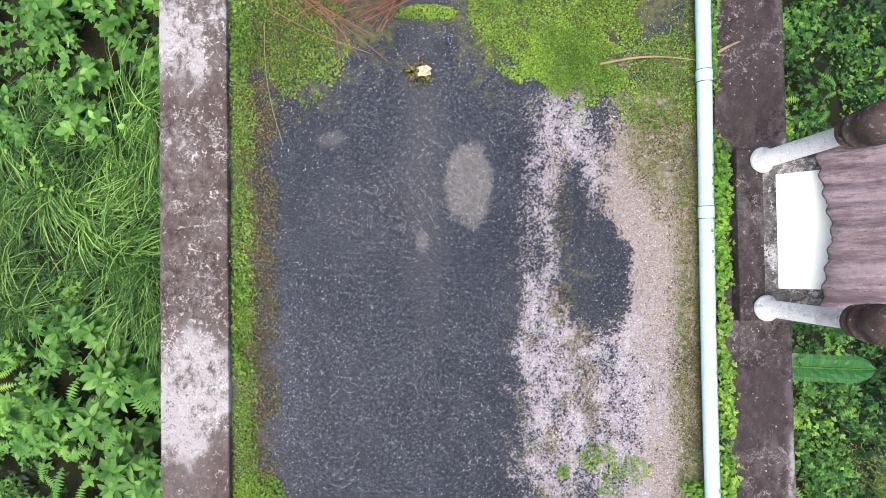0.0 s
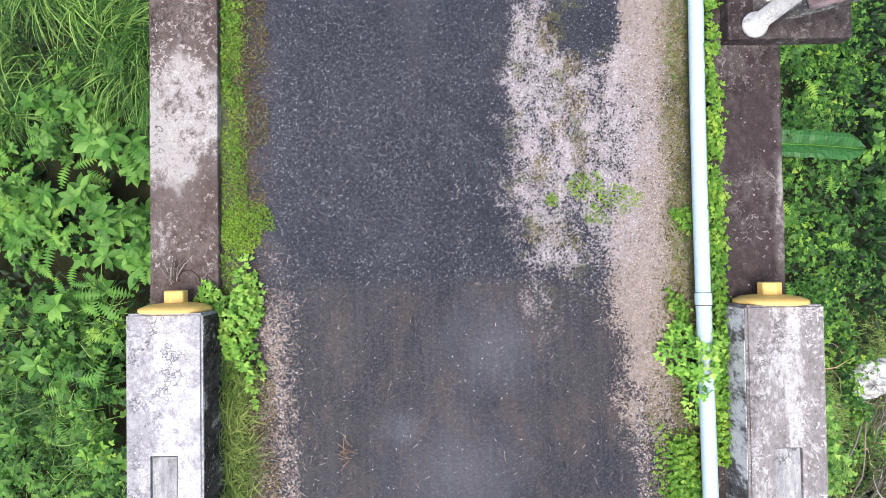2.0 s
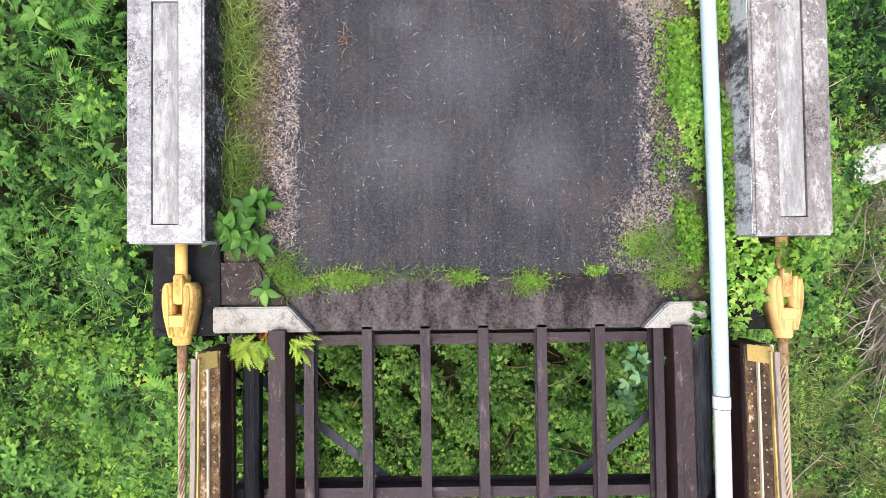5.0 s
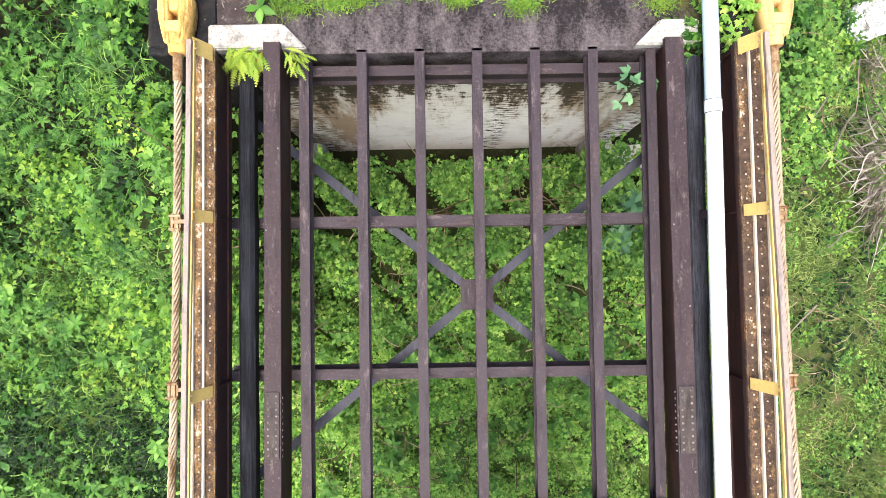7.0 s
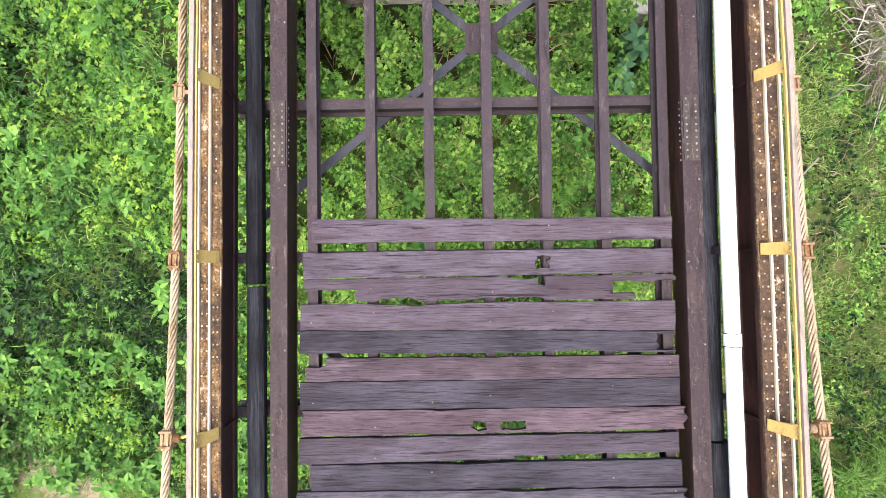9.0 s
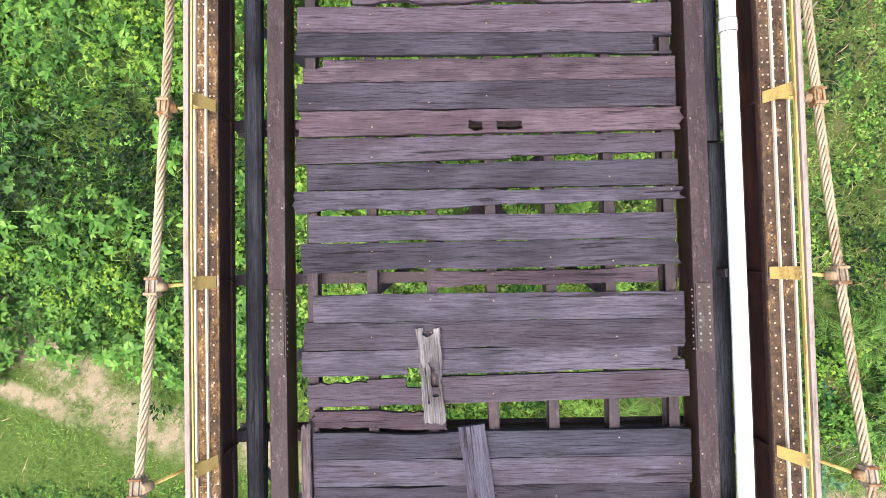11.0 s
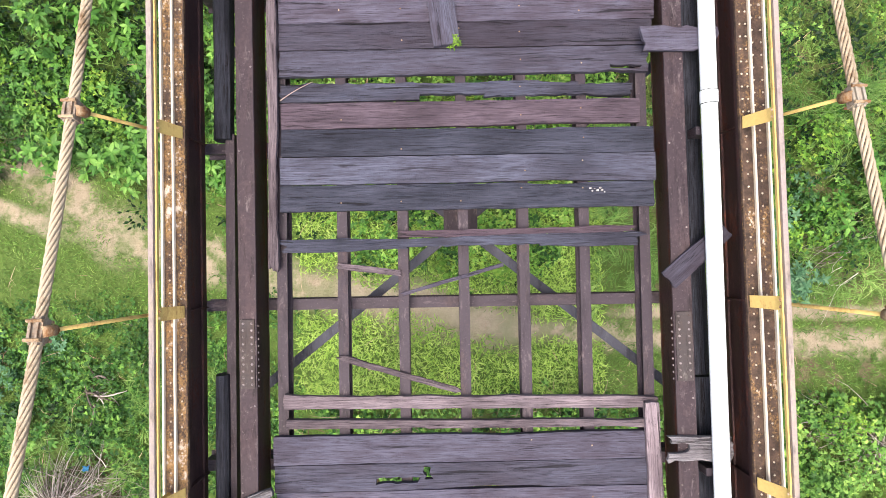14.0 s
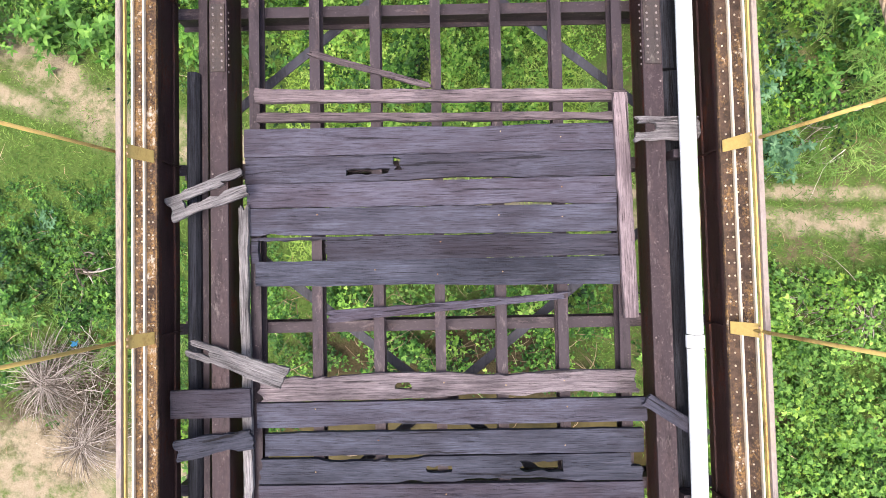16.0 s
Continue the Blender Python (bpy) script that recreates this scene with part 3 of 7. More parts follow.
# Near-black tone carries the shade between shrubs; road plants' stems share it.
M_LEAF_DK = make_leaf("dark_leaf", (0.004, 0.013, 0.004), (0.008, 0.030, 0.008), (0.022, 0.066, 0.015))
M_LEAF_YL = make_leaf("yellowish_leaf", (0.06, 0.16, 0.02), (0.13, 0.27, 0.034), (0.29, 0.41, 0.06))
# Bright leaf: roadside weeds, and weeds lightened against the bridge's shade.
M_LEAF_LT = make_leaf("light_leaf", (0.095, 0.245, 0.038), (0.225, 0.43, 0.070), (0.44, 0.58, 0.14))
M_ROSETTE = make_leaf("rosette_leaf", (0.035, 0.115, 0.018), (0.085, 0.21, 0.034), (0.20, 0.37, 0.08), 0.25)
M_BLUEGREEN = make_leaf("bluish_leaf", (0.045, 0.115, 0.060), (0.085, 0.19, 0.095), (0.17, 0.30, 0.16))
M_GRASS = make_leaf("grass_blade", (0.015, 0.052, 0.009), (0.056, 0.145, 0.022), (0.24, 0.39, 0.095), 0.3, 0.85)
M_LAWN = make_leaf("turf_blade", (0.044, 0.106, 0.016), (0.098, 0.192, 0.031), (0.212, 0.310, 0.078))
M_MOSS = make_leaf("moss_leaf", (0.06, 0.12, 0.016), (0.14, 0.25, 0.026), (0.30, 0.42, 0.055))
M_BROWNMOSS = make_leaf("withered_moss", (0.045, 0.032, 0.020), (0.11, 0.095, 0.03), (0.20, 0.17, 0.06), 0.2, 0.9)
M_FERN = make_leaf("fern_leaflet", (0.05, 0.15, 0.025), (0.095, 0.235, 0.036), (0.20, 0.34, 0.05), 0.3, 0.25)
M_CURBFERN = make_leaf("curb_fern_leaflet", (0.16, 0.27, 0.03), (0.27, 0.38, 0.045), (0.42, 0.48, 0.08), 0.3, 0.5)
M_STRAW = make_leaf("dry_straw", (0.22, 0.13, 0.09), (0.38, 0.26, 0.18), (0.56, 0.43, 0.31), 0.1)
M_BANK = make_leaf("bank_blade", (0.055, 0.105, 0.022), (0.125, 0.200, 0.045), (0.28, 0.33, 0.11), 0.35, 0.6)
M_FEATHER = make_leaf("feathery_blade", (0.082, 0.175, 0.035), (0.15, 0.28, 0.062), (0.30, 0.43, 0.135), 0.4, 0.5)
M_SHADEGRASS = make_leaf("shade_grass", (0.16, 0.29, 0.045), (0.275, 0.43, 0.075), (0.42, 0.55, 0.16))
M_LITTER = make_leaf("pinkish_straw", (0.13, 0.085, 0.07), (0.30, 0.22, 0.185), (0.52, 0.42, 0.37), 0.0, 0.95)
M_REDSTEM = make_leaf("reddish_twig", (0.14, 0.05, 0.04), (0.26, 0.10, 0.08), (0.36, 0.20, 0.15), 0.0)
M_DEAD = make_leaf("dead_branch", (0.085, 0.066, 0.052), (0.24, 0.20, 0.175), (0.52, 0.47, 0.44), 0.0, 0.95)
k = Mat("banana_leaf", 0.4, 0, 0.3)
veins = k.noise(1.0, 4, 0.6, k.scaled(55, 0.8, 4))
M_BANANA = k.done(k.mix(k.ramp(veins, 0.3, 0.7), (0.012, 0.060, 0.012), (0.042, 0.145, 0.032)), veins, 0.5, 0.01)

# ---- geometry helpers ----


def part(name, data, material, parent=None, label="", place=None):
    """Link a bmesh or a mesh as one object, under a thing if one is given."""
    if isinstance(data, bmesh.types.BMesh):
        mesh = bpy.data.meshes.new(name)
        data.to_mesh(mesh)
        data.free()
    else:
        mesh = data
    if material and not mesh.materials:
        mesh.materials.append(material)
    ob = new(name, mesh)
    if place is not None:
        ob.matrix_basis = place
    if parent:
        ob.parent = parent
    if label:
        ob["label"] = label
    return ob


def thing(name, label, category, group="", kind="", place=None):
    ob = new(name)
    ob.empty_display_size = 0.1
    if place is not None:
        ob.matrix_basis = place
    return tagged(ob, label, category, group, kind)


def mesh_of(name, verts, faces, smooth=False):
    me = bpy.data.meshes.new(name)
    me.from_pydata([tuple(v) for v in verts], [], faces)
    if smooth:
        me.shade_smooth()
    return me


def fast_mesh(name, verts, loops, sizes):
    """A mesh from arrays: vertices, corner indices, corners of each face."""
    me = bpy.data.meshes.new(name)
    verts, loops, sizes = np.asarray(verts, np.float32), np.asarray(loops, np.int32).ravel(), np.asarray(sizes, np.int32)
    me.vertices.add(len(verts))
    me.vertices.foreach_set("co", verts.ravel())
    me.loops.add(len(loops))
    me.loops.foreach_set("vertex_index", loops)
    me.polygons.add(len(sizes))
    me.polygons.foreach_set("loop_start", np.concatenate([[0], np.cumsum(sizes)[:-1]]).astype(np.int32))
    me.polygons.foreach_set("loop_total", sizes)
    me.update(calc_edges=True)
    return me


def box(x0, x1, y0, y1, z0, z1, bevel=0.0, cuts=0, rough=0.0, seed=0):
    """A box with worn edges: bevelled, and cut and shaken a little where wanted."""
    bm = bmesh.new()
    bmesh.ops.create_cube(bm, size=1)
    for v in bm.verts:
        v.co = Vector(((x0 + x1) / 2 + v.co.x * (x1 - x0), (y0 + y1) / 2 + v.co.y * (y1 - y0), (z0 + z1) / 2 + v.co.z * (z1 - z0)))
    if cuts:
        n = max(1, int(cuts))
        lens = (x1 - x0, y1 - y0, z1 - z0)
        i = lens.index(max(lens))
        edges = [e for e in bm.edges if abs((e.verts[0].co - e.verts[1].co)[i]) > lens[i] * 0.9]
        bmesh.ops.subdivide_edges(bm, edges=edges, cuts=n, use_grid_fill=True)
    if bevel:
        sharp = [e for e in bm.edges if len(e.link_faces) == 2 and e.calc_face_angle(0) > 0.5]
        bmesh.ops.bevel(bm, geom=sharp, offset=bevel, segments=2, affect="EDGES", profile=0.6)
    if rough:
        for v in bm.verts:
            v.co += noise.noise_vector(v.co * 7 + Vector((seed, seed * 2, 0))) * rough
    return bm


def rod(a, b, r, sides=8, r2=None):
    """A round bar from a to b."""
    bm = bmesh.new()
    a, b = Vector(a), Vector(b)
    d = b - a
    m = Matrix.Translation((a + b) / 2) @ d.to_track_quat("Z", "Y").to_matrix().to_4x4()
    bmesh.ops.create_cone(bm, cap_ends=True, segments=sides, radius1=r, radius2=r if r2 is None else r2, depth=d.length, matrix=m)
    for f in bm.faces:
        f.smooth = len(f.verts) == 4
    return bm


def lathe(profile, sides=20, place=None):
    """A turned body from (radius, height) pairs."""
    bm = bmesh.new()
    rings = []
    for r, z in profile:
        rings.append([bm.verts.new((r * math.cos(2 * math.pi * i / sides), r * math.sin(2 * math.pi * i / sides), z)) for i in range(sides)])
    for a, b in zip(rings, rings[1:]):
        for i in range(sides):
            bm.faces.new((a[i], a[(i + 1) % sides], b[(i + 1) % sides], b[i])).smooth = True
    bm.faces.new(rings[0][::-1])
    bm.faces.new(rings[-1])
    if place is not None:
        bmesh.ops.transform(bm, matrix=place, verts=bm.verts)
    return bm


def tube(points, radius, sides=8, twist=0.0):
    """Arrays of a round tube along a line of points (z up or along y)."""
    p = np.asarray(points, float)
    d = np.gradient(p, axis=0)
    d /= np.linalg.norm(d, axis=1)[:, None]
    u = np.cross(d, (0, 0, 1.0))
    bad = np.linalg.norm(u, axis=1) < 1e-4
    u[bad] = (1, 0, 0)
    u /= np.linalg.norm(u, axis=1)[:, None]
    w = np.cross(u, d)
    r = np.broadcast_to(np.asarray(radius, float), (len(p),))
    a = np.arange(sides) * 2 * np.pi / sides
    v = p[:, None] + r[:, None, None] * (np.cos(a)[None, :, None] * u[:, None] + np.sin(a)[None, :, None] * w[:, None])
    n = len(p)
    i = np.arange(n - 1)[:, None] * sides
    j = np.arange(sides)[None]
    k = (np.arange(sides)[None] + 1) % sides
    f = np.stack([i + j, i + k, i + sides + k, i + sides + j], -1).reshape(-1, 4)
    return v.reshape(-1, 3), f


def tubes_mesh(name, lines, radius, sides=6):
    vs, fs, base = [], [], 0
    for q, line in enumerate(lines):
        v, f = tube(line, radius[q] if isinstance(radius, list) else radius, sides)
        vs.append(v)
        fs.append(f + base)
        base += len(v)
    f = np.concatenate(fs)
    me = fast_mesh(name, np.concatenate(vs), f, np.full(len(f), 4))
    me.shade_smooth()
    return me


# ---- lie of the land ----


def smooth(a, b, v):
    t = np.clip((np.asarray(v, float) - a) / (b - a), 0, 1)
    return t * t * (3 - 2 * t)


def wave(x, y, s, k=0.0):
    """A cheap smooth bumpy field, about -1 to 1."""
    x, y = np.asarray(x) * s + k, np.asarray(y) * s - k
    return (np.sin(x * 1.3 + 1.7 * np.sin(y * 0.9 + k)) + np.sin(y * 1.7 + 1.3 * np.sin(x * 1.1 - k)) + np.sin((x + y) * 2.3 + k * 3)) / 3


def land(x, y):
    """Height of the soil: a bank beside the road that drops to a low meadow under the bridge."""
    x, y = np.asarray(x, float), np.asarray(y, float)
    off = np.abs(x - 0.3) - 2.2
    west = x < 0.3
    bank = np.maximum(-0.75 - np.where(west, 0.42, 0.92) * np.maximum(off, 0), -6.4)
    bank = bank - 1.2 * smooth(-3.2, -4.8, y) * smooth(-3.0, -4.6, x) * smooth(-10.5, -7.5, y)
    floor_z = -6.55 + 1.4 * smooth(3.5, 6.0, x) * smooth(-16.5, -13.5, y)
    s = np.where(west, smooth(-6.0, -13.5, y), smooth(-3.5, -13.5, y))
    bank = bank * (1 - s) + floor_z * s
    low = smooth(-8.0, -14.0, y)
    pit = -3.8 * (1 - low) - 6.55 * low - 0.25 * smooth(-7.1, -6.4, y)
    under = np.where(west, smooth(2.7, 1.9, 0.3 - x) * smooth(-4.4, -5.4, y), smooth(3.9, 2.7, x - 0.3) * smooth(-5.4, -6.4, y))
    inside = smooth(2.7, 1.9, np.abs(x - 0.3)) * smooth(-4.4, -5.4, y)
    under = np.maximum(under, inside)
    bank = bank * (1 - under) + np.minimum(bank, pit) * under
    bank = bank - 0.42 * smooth(1.25, 0.8, np.hypot((x - 0.6) / 3.6, (y + 21.75) / 1.35))
    return bank + 0.12 * wave(x, y, 0.7) + 0.05 * wave(x, y, 2.1, 1)


def make_ground():
    ys = np.concatenate([np.linspace(-400, -60, 8), np.linspace(-50, -26, 9), np.linspace(-25, 6, 125), np.linspace(9, 60, 10), np.linspace(90, 400, 6)])
    xs = np.concatenate([np.linspace(-400, -60, 8), np.linspace(-50, -16, 12), np.linspace(-15, 15, 121), np.linspace(16, 50, 12), np.linspace(60, 400, 8)])
    gx, gy = np.meshgrid(xs, ys)
    v = np.stack([gx, gy, land(gx, gy)], -1).reshape(-1, 3)
    w = len(xs)
    i = (np.arange(len(ys) - 1)[:, None] * w + np.arange(w - 1)[None]).ravel()
    f = np.stack([i, i + 1, i + w + 1, i + w], -1)
    me = fast_mesh("ground", v, f, np.full(len(f), 4))
    me.shade_smooth()
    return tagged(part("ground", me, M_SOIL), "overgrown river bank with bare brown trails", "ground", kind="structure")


make_ground()
k = Mat("muddy_water", 0.30, 0, 0.03)
murk = k.mix(k.ramp(k.noise(1.3, 5, 0.6), 0.35, 0.65), (0.026, 0.021, 0.008), (0.075, 0.060, 0.026))
M_WATER = k.done(murk, k.noise(7, 3, 0.5), 0.06, 0.01)
bm = bmesh.new()
bmesh.ops.create_circle(bm, cap_ends=True, segments=48, radius=1.0)
for v in bm.verts:
    v.co = Vector((0.6 + v.co.x * 4.6, -21.75 + v.co.y * 1.5, -6.76))
tagged(part("water", bm, M_WATER), "still muddy brown pool below the bridge", "water", kind="structure")

# ---- road, low walls, anchorages ----
ROAD_END = -6.03
road = part("road", box(-1.75, 2.20, ROAD_END, 6.0, -0.35, 0.0, 0.012), M_ROAD)
tagged(road, "cracked dark asphalt road with pale gravel and moss", "road", kind="structure")

wall = part("wall_west", box(-2.262, -1.718, -5.30, 2.13, -1.6, 0.08, 0.018, 36, 0.006, 1), M_WALL)
tagged(wall, "low stained concrete parapet, white worn patches", "wall", kind="structure")
wall = part("wall_east", box(2.195, 2.765, -5.30, 6.0, -1.6, 0.08, 0.018, 40, 0.006, 4), M_WALL_R)
tagged(wall, "low dark brown concrete parapet beside the pipe", "wall", kind="structure")
for name, x0, x1 in (("wall_end_west", -2.255, -1.724), ("wall_end_east", 2.20, 2.758)):
    tagged(part(name, box(x0, x1, -6.05, -5.302, -1.6, 0.074, 0.018, 4, 0.006, 2), M_PAD), "blackened wet concrete seat below the cable socket", "wall", kind="structure")
abut = part("abutment", box(-1.9, 2.55, -5.98, -4.6, -5.0, -0.36, 0.03, 12, 0.01, 7), M_ABUT)
tagged(abut, "whitewashed concrete abutment with dark water stains", "abutment", kind="structure")
for name, x0, x1 in (("footing_west", -2.75, -1.62), ("footing_east", 2.05, 3.05)):
    tagged(part(name, box(x0, x1, -6.38, -5.99, -5.0, -3.45, 0.05, 8, 0.03, 9), M_CURB), "pale rough concrete footing beside the abutment", "footing", kind="structure")
fill = part("road_bed", box(-1.70, 2.18, -5.9, 6.0, -1.5, -0.36), M_WALL_R)
tagged(fill, "dark concrete bed under the road", "road bed", kind="structure")


def curb(name, x0, x1, lean):
    """A pale concrete end curb with its inner corner cut off."""
    bm = box(x0, x1, -6.025, -5.825, 0.0, 0.10, 0.0)
    for v in bm.verts:
        inner = abs(v.co.x - (x1 if lean > 0 else x0)) < 1e-4
        if inner and v.co.y > -5.9:
            v.co.x -= lean
    bmesh.ops.bevel(bm, geom=bm.edges[:], offset=0.012, segments=2, affect="EDGES")
    ob = part(name, bm, M_CURB)
    return tagged(ob, "short pale concrete curb at the road's end", "curb", "end curbs")


curb("end_curb", -1.775, -1.0, 0.19)
curb("end_curb", 1.56, 2.06, -0.20)
plate = bmesh.new()
cs = [plate.verts.new(p) for p in ((-1.78, -5.81, 0.0), (-1.20, -5.81, 0.0), (-1.44, -5.48, 0.0), (-1.78, -5.48, 0.0))]
face = plate.faces.new(cs)
ext = bmesh.ops.extrude_face_region(plate, geom=[face])
bmesh.ops.translate(plate, verts=[v for v in ext["geom"] if isinstance(v, bmesh.types.BMVert)], vec=(0, 0, 0.05))
bmesh.ops.recalc_face_normals(plate, faces=plate.faces)
tagged(part("corner_slab", plate, M_WALL_R), "brown concrete corner slab behind the curb", "slab")


def anchorage(x0, x1, inner, mat, label):
    """A long concrete anchor block with a covered slot, a round anchor plate and its nut."""
    top = 0.43
    t = thing("anchor_block", label, "anchor block", "cable anchorages")
    mid = (x0 + x1) / 2
    s0, s1 = mid - 0.10, mid + 0.10
    ya, yb = -3.575, -5.205
    body = bmesh.new()
    yo0, yo1 = -5.335, -2.545
    def ring(xa, xb, yc, yd, z):
        return [body.verts.new(p) for p in ((xa, yc, z), (xb, yc, z), (xb, yd, z), (xa, yd, z))]
    low, up = ring(x0, x1, yo0, yo1, 0.0), ring(x0, x1, yo0, yo1, top)
    rim, sunk = ring(s0, s1, yb, ya, top), ring(s0, s1, yb, ya, 0.08)
    for a, c in ((low, up), (up, rim), (rim, sunk)):
        for i in range(4):
            body.faces.new((a[i], a[(i + 1) % 4], c[(i + 1) % 4], c[i]))
    body.faces.new(sunk)
    body.faces.new(low[::-1])
    outer = [e for e in body.edges if set(e.verts) <= set(up) or (e.verts[0] in low and e.verts[1] in up) or (e.verts[1] in low and e.verts[0] in up)]
    bmesh.ops.bevel(body, geom=outer, offset=0.016, segments=3, affect="EDGES")
    bmesh.ops.triangulate(body, faces=[f for f in body.faces if len(f.verts) > 4])
    part("block", body, mat, t)
    part("cover_slab", box(s0 + 0.008, s1 - 0.008, yb + 0.008, ya - 0.008, 0.1, top - 0.012, 0.006, 8, 0.003), M_COVER, t, "smooth cement slab closing the slot")
    side = x1 if inner > 0 else x0
    part("side_face", box(min(side, side + inner * 0.006), max(side, side + inner * 0.006), -5.32, -2.57, 0.02, 0.408, 0.002), M_FACE_DARK if inner > 0 else M_FACE_PALE, t, "streaked side of the block, its tone following the side light")
    face = Matrix.Translation((mid, -2.545, 0.235)) @ pose(0, 0, 0, -90, 0, 0)
    disc = part("anchor_plate", lathe([(0.255, 0.0), (0.262, 0.01), (0.258, 0.028), (0.20, 0.052), (0.10, 0.066), (0.07, 0.068)], 40, face), M_YELLOW_B, t, "round yellow steel plate")
    nut = bmesh.new()
    bmesh.ops.create_cone(nut, cap_ends=True, segments=6, radius1=0.085, radius2=0.085, depth=0.095, matrix=face @ Matrix.Translation((0, 0, 0.112)))
    bmesh.ops.bevel(nut, geom=nut.edges[:], offset=0.006, segments=1, affect="EDGES")
    part("nut", nut, M_YELLOW_B, disc)
    return t


anchorage(-2.262, -1.702, 1, M_BLOCK, "whitewashed concrete cable anchor block with yellow plate")
anchorage(2.256, 2.830, -1, M_BLOCK_R, "grey weathered concrete cable anchor block, yellow plate")

# ---- steel frame of the bridge ----
PANEL, FIRST, LAST = 1.239, -7.36, -22.6
BEAMS = [FIRST + PANEL - PANEL * i for i in range(13)]
STRINGERS = [-1.055 + 0.4608 * i for i in range(7)]
frame_thing = thing("bridge_frame", "dark rusting steel floor frame of the bridge", "bridge frame", kind="structure")


def i_beam(length, high, wide, web=0.012, lip=0.014):
    """An I section along y, its top at z = 0."""
    bm = bmesh.new()
    for x0, x1, z0, z1 in ((-wide / 2, wide / 2, -lip, 0), (-web / 2, web / 2, -high + lip, -lip), (-wide / 2, wide / 2, -high, -high + lip)):
        q = bmesh.ops.create_cube(bm, size=1)["verts"]
        for v in q:
            v.co = Vector(((x0 + x1) / 2 + v.co.x * (x1 - x0), v.co.y * length, (z0 + z1) / 2 + v.co.z * (z1 - z0)))
    me = bpy.data.meshes.new("i_beam")
    bm.to_mesh(me)
    bm.free()
    return me


ln = -5.9 - LAST
stringer = i_beam(ln, 0.145, 0.078)
for x in STRINGERS:
    part("stringer", stringer, M_STEEL, frame_thing, place=pose(x, (-6.0 + LAST) / 2 - 0.05, 0.0))
beam = i_beam(4.15, 0.24, 0.085)
for y in BEAMS:
    part("floor_beam", beam, M_STEEL, frame_thing, place=pose(0.32, y, -0.147, 0, 0, 90))


def flat_bar(a, b, wide, thick):
    """A flat bar between two places at one height."""
    a, b = Vector(a), Vector(b)
    d = b - a
    bm = box(-d.length / 2, d.length / 2, -wide / 2, wide / 2, -thick / 2, thick / 2, 0.002)
    bmesh.ops.transform(bm, matrix=Matrix.Translation((a + b) / 2) @ Matrix.Rotation(math.atan2(d.y, d.x), 4, "Z"), verts=bm.verts)
    return bm


for i in range(0, 13, 3):
    y = FIRST - 0.5 * PANEL - PANEL * i
    for s in (1, -1):
        part("brace", flat_bar((-1.66, y + s * 1.58, -0.405), (2.30, y - s * 1.58, -0.405 + 0.012 * s), 0.075, 0.01), M_BRACE, frame_thing)
    part("gusset", box(0.18, 0.46, y - 0.13, y + 0.13, -0.386, -0.378, 0.002), M_STEEL, frame_thing)


def dome(r=0.011, h=0.008, sides=7):
    """One rivet head as arrays."""
    a = np.arange(sides) * 2 * np.pi / sides
    v = [(r * c, r * s, 0) for c, s in zip(np.cos(a), np.sin(a))] + [(r * 0.6 * c, r * 0.6 * s, h * 0.8) for c, s in zip(np.cos(a), np.sin(a))] + [(0, 0, h)]
    f = []
    for i in range(sides):
        j = (i + 1) % sides
        f += [(i, j, sides + j), (i, sides + j, sides + i), (sides + i, sides + j, 2 * sides)]
    return np.array(v), np.array(f)


def rivets(name, places, r=0.011):
    v, f = dome(r)
    p = np.asarray(places, float)
    verts = (p[:, None] + v[None]).reshape(-1, 3)
    faces = (f[None] + (np.arange(len(p)) * len(v))[:, None, None]).reshape(-1, 3)
    return fast_mesh(name, verts, faces, np.full(len(faces), 3))


def splay(t, rate=0.0078):
    """The eastern girders run slightly outward along the span."""
    for ob in t.children_recursive:
        if ob.data.users > 1:
            ob.location.x += (-6.0 - ob.location.y) * rate
            continue
        for v in ob.data.vertices:
            v.co.x += (-6.0 - v.co.y) * rate
    return t


def bowed(t, most=0.024):
    """The western girders bend slightly outward near the middle."""
    for ob in t.children_recursive:
        if ob.data.users > 1:
            ob.location.x -= most * math.exp(-((ob.location.y + 12.0) / 2.8) ** 2)
            continue
        for v in ob.data.vertices:
            v.co.x -= most * math.exp(-((v.co.y + 12.0) / 2.8) ** 2)
    return t


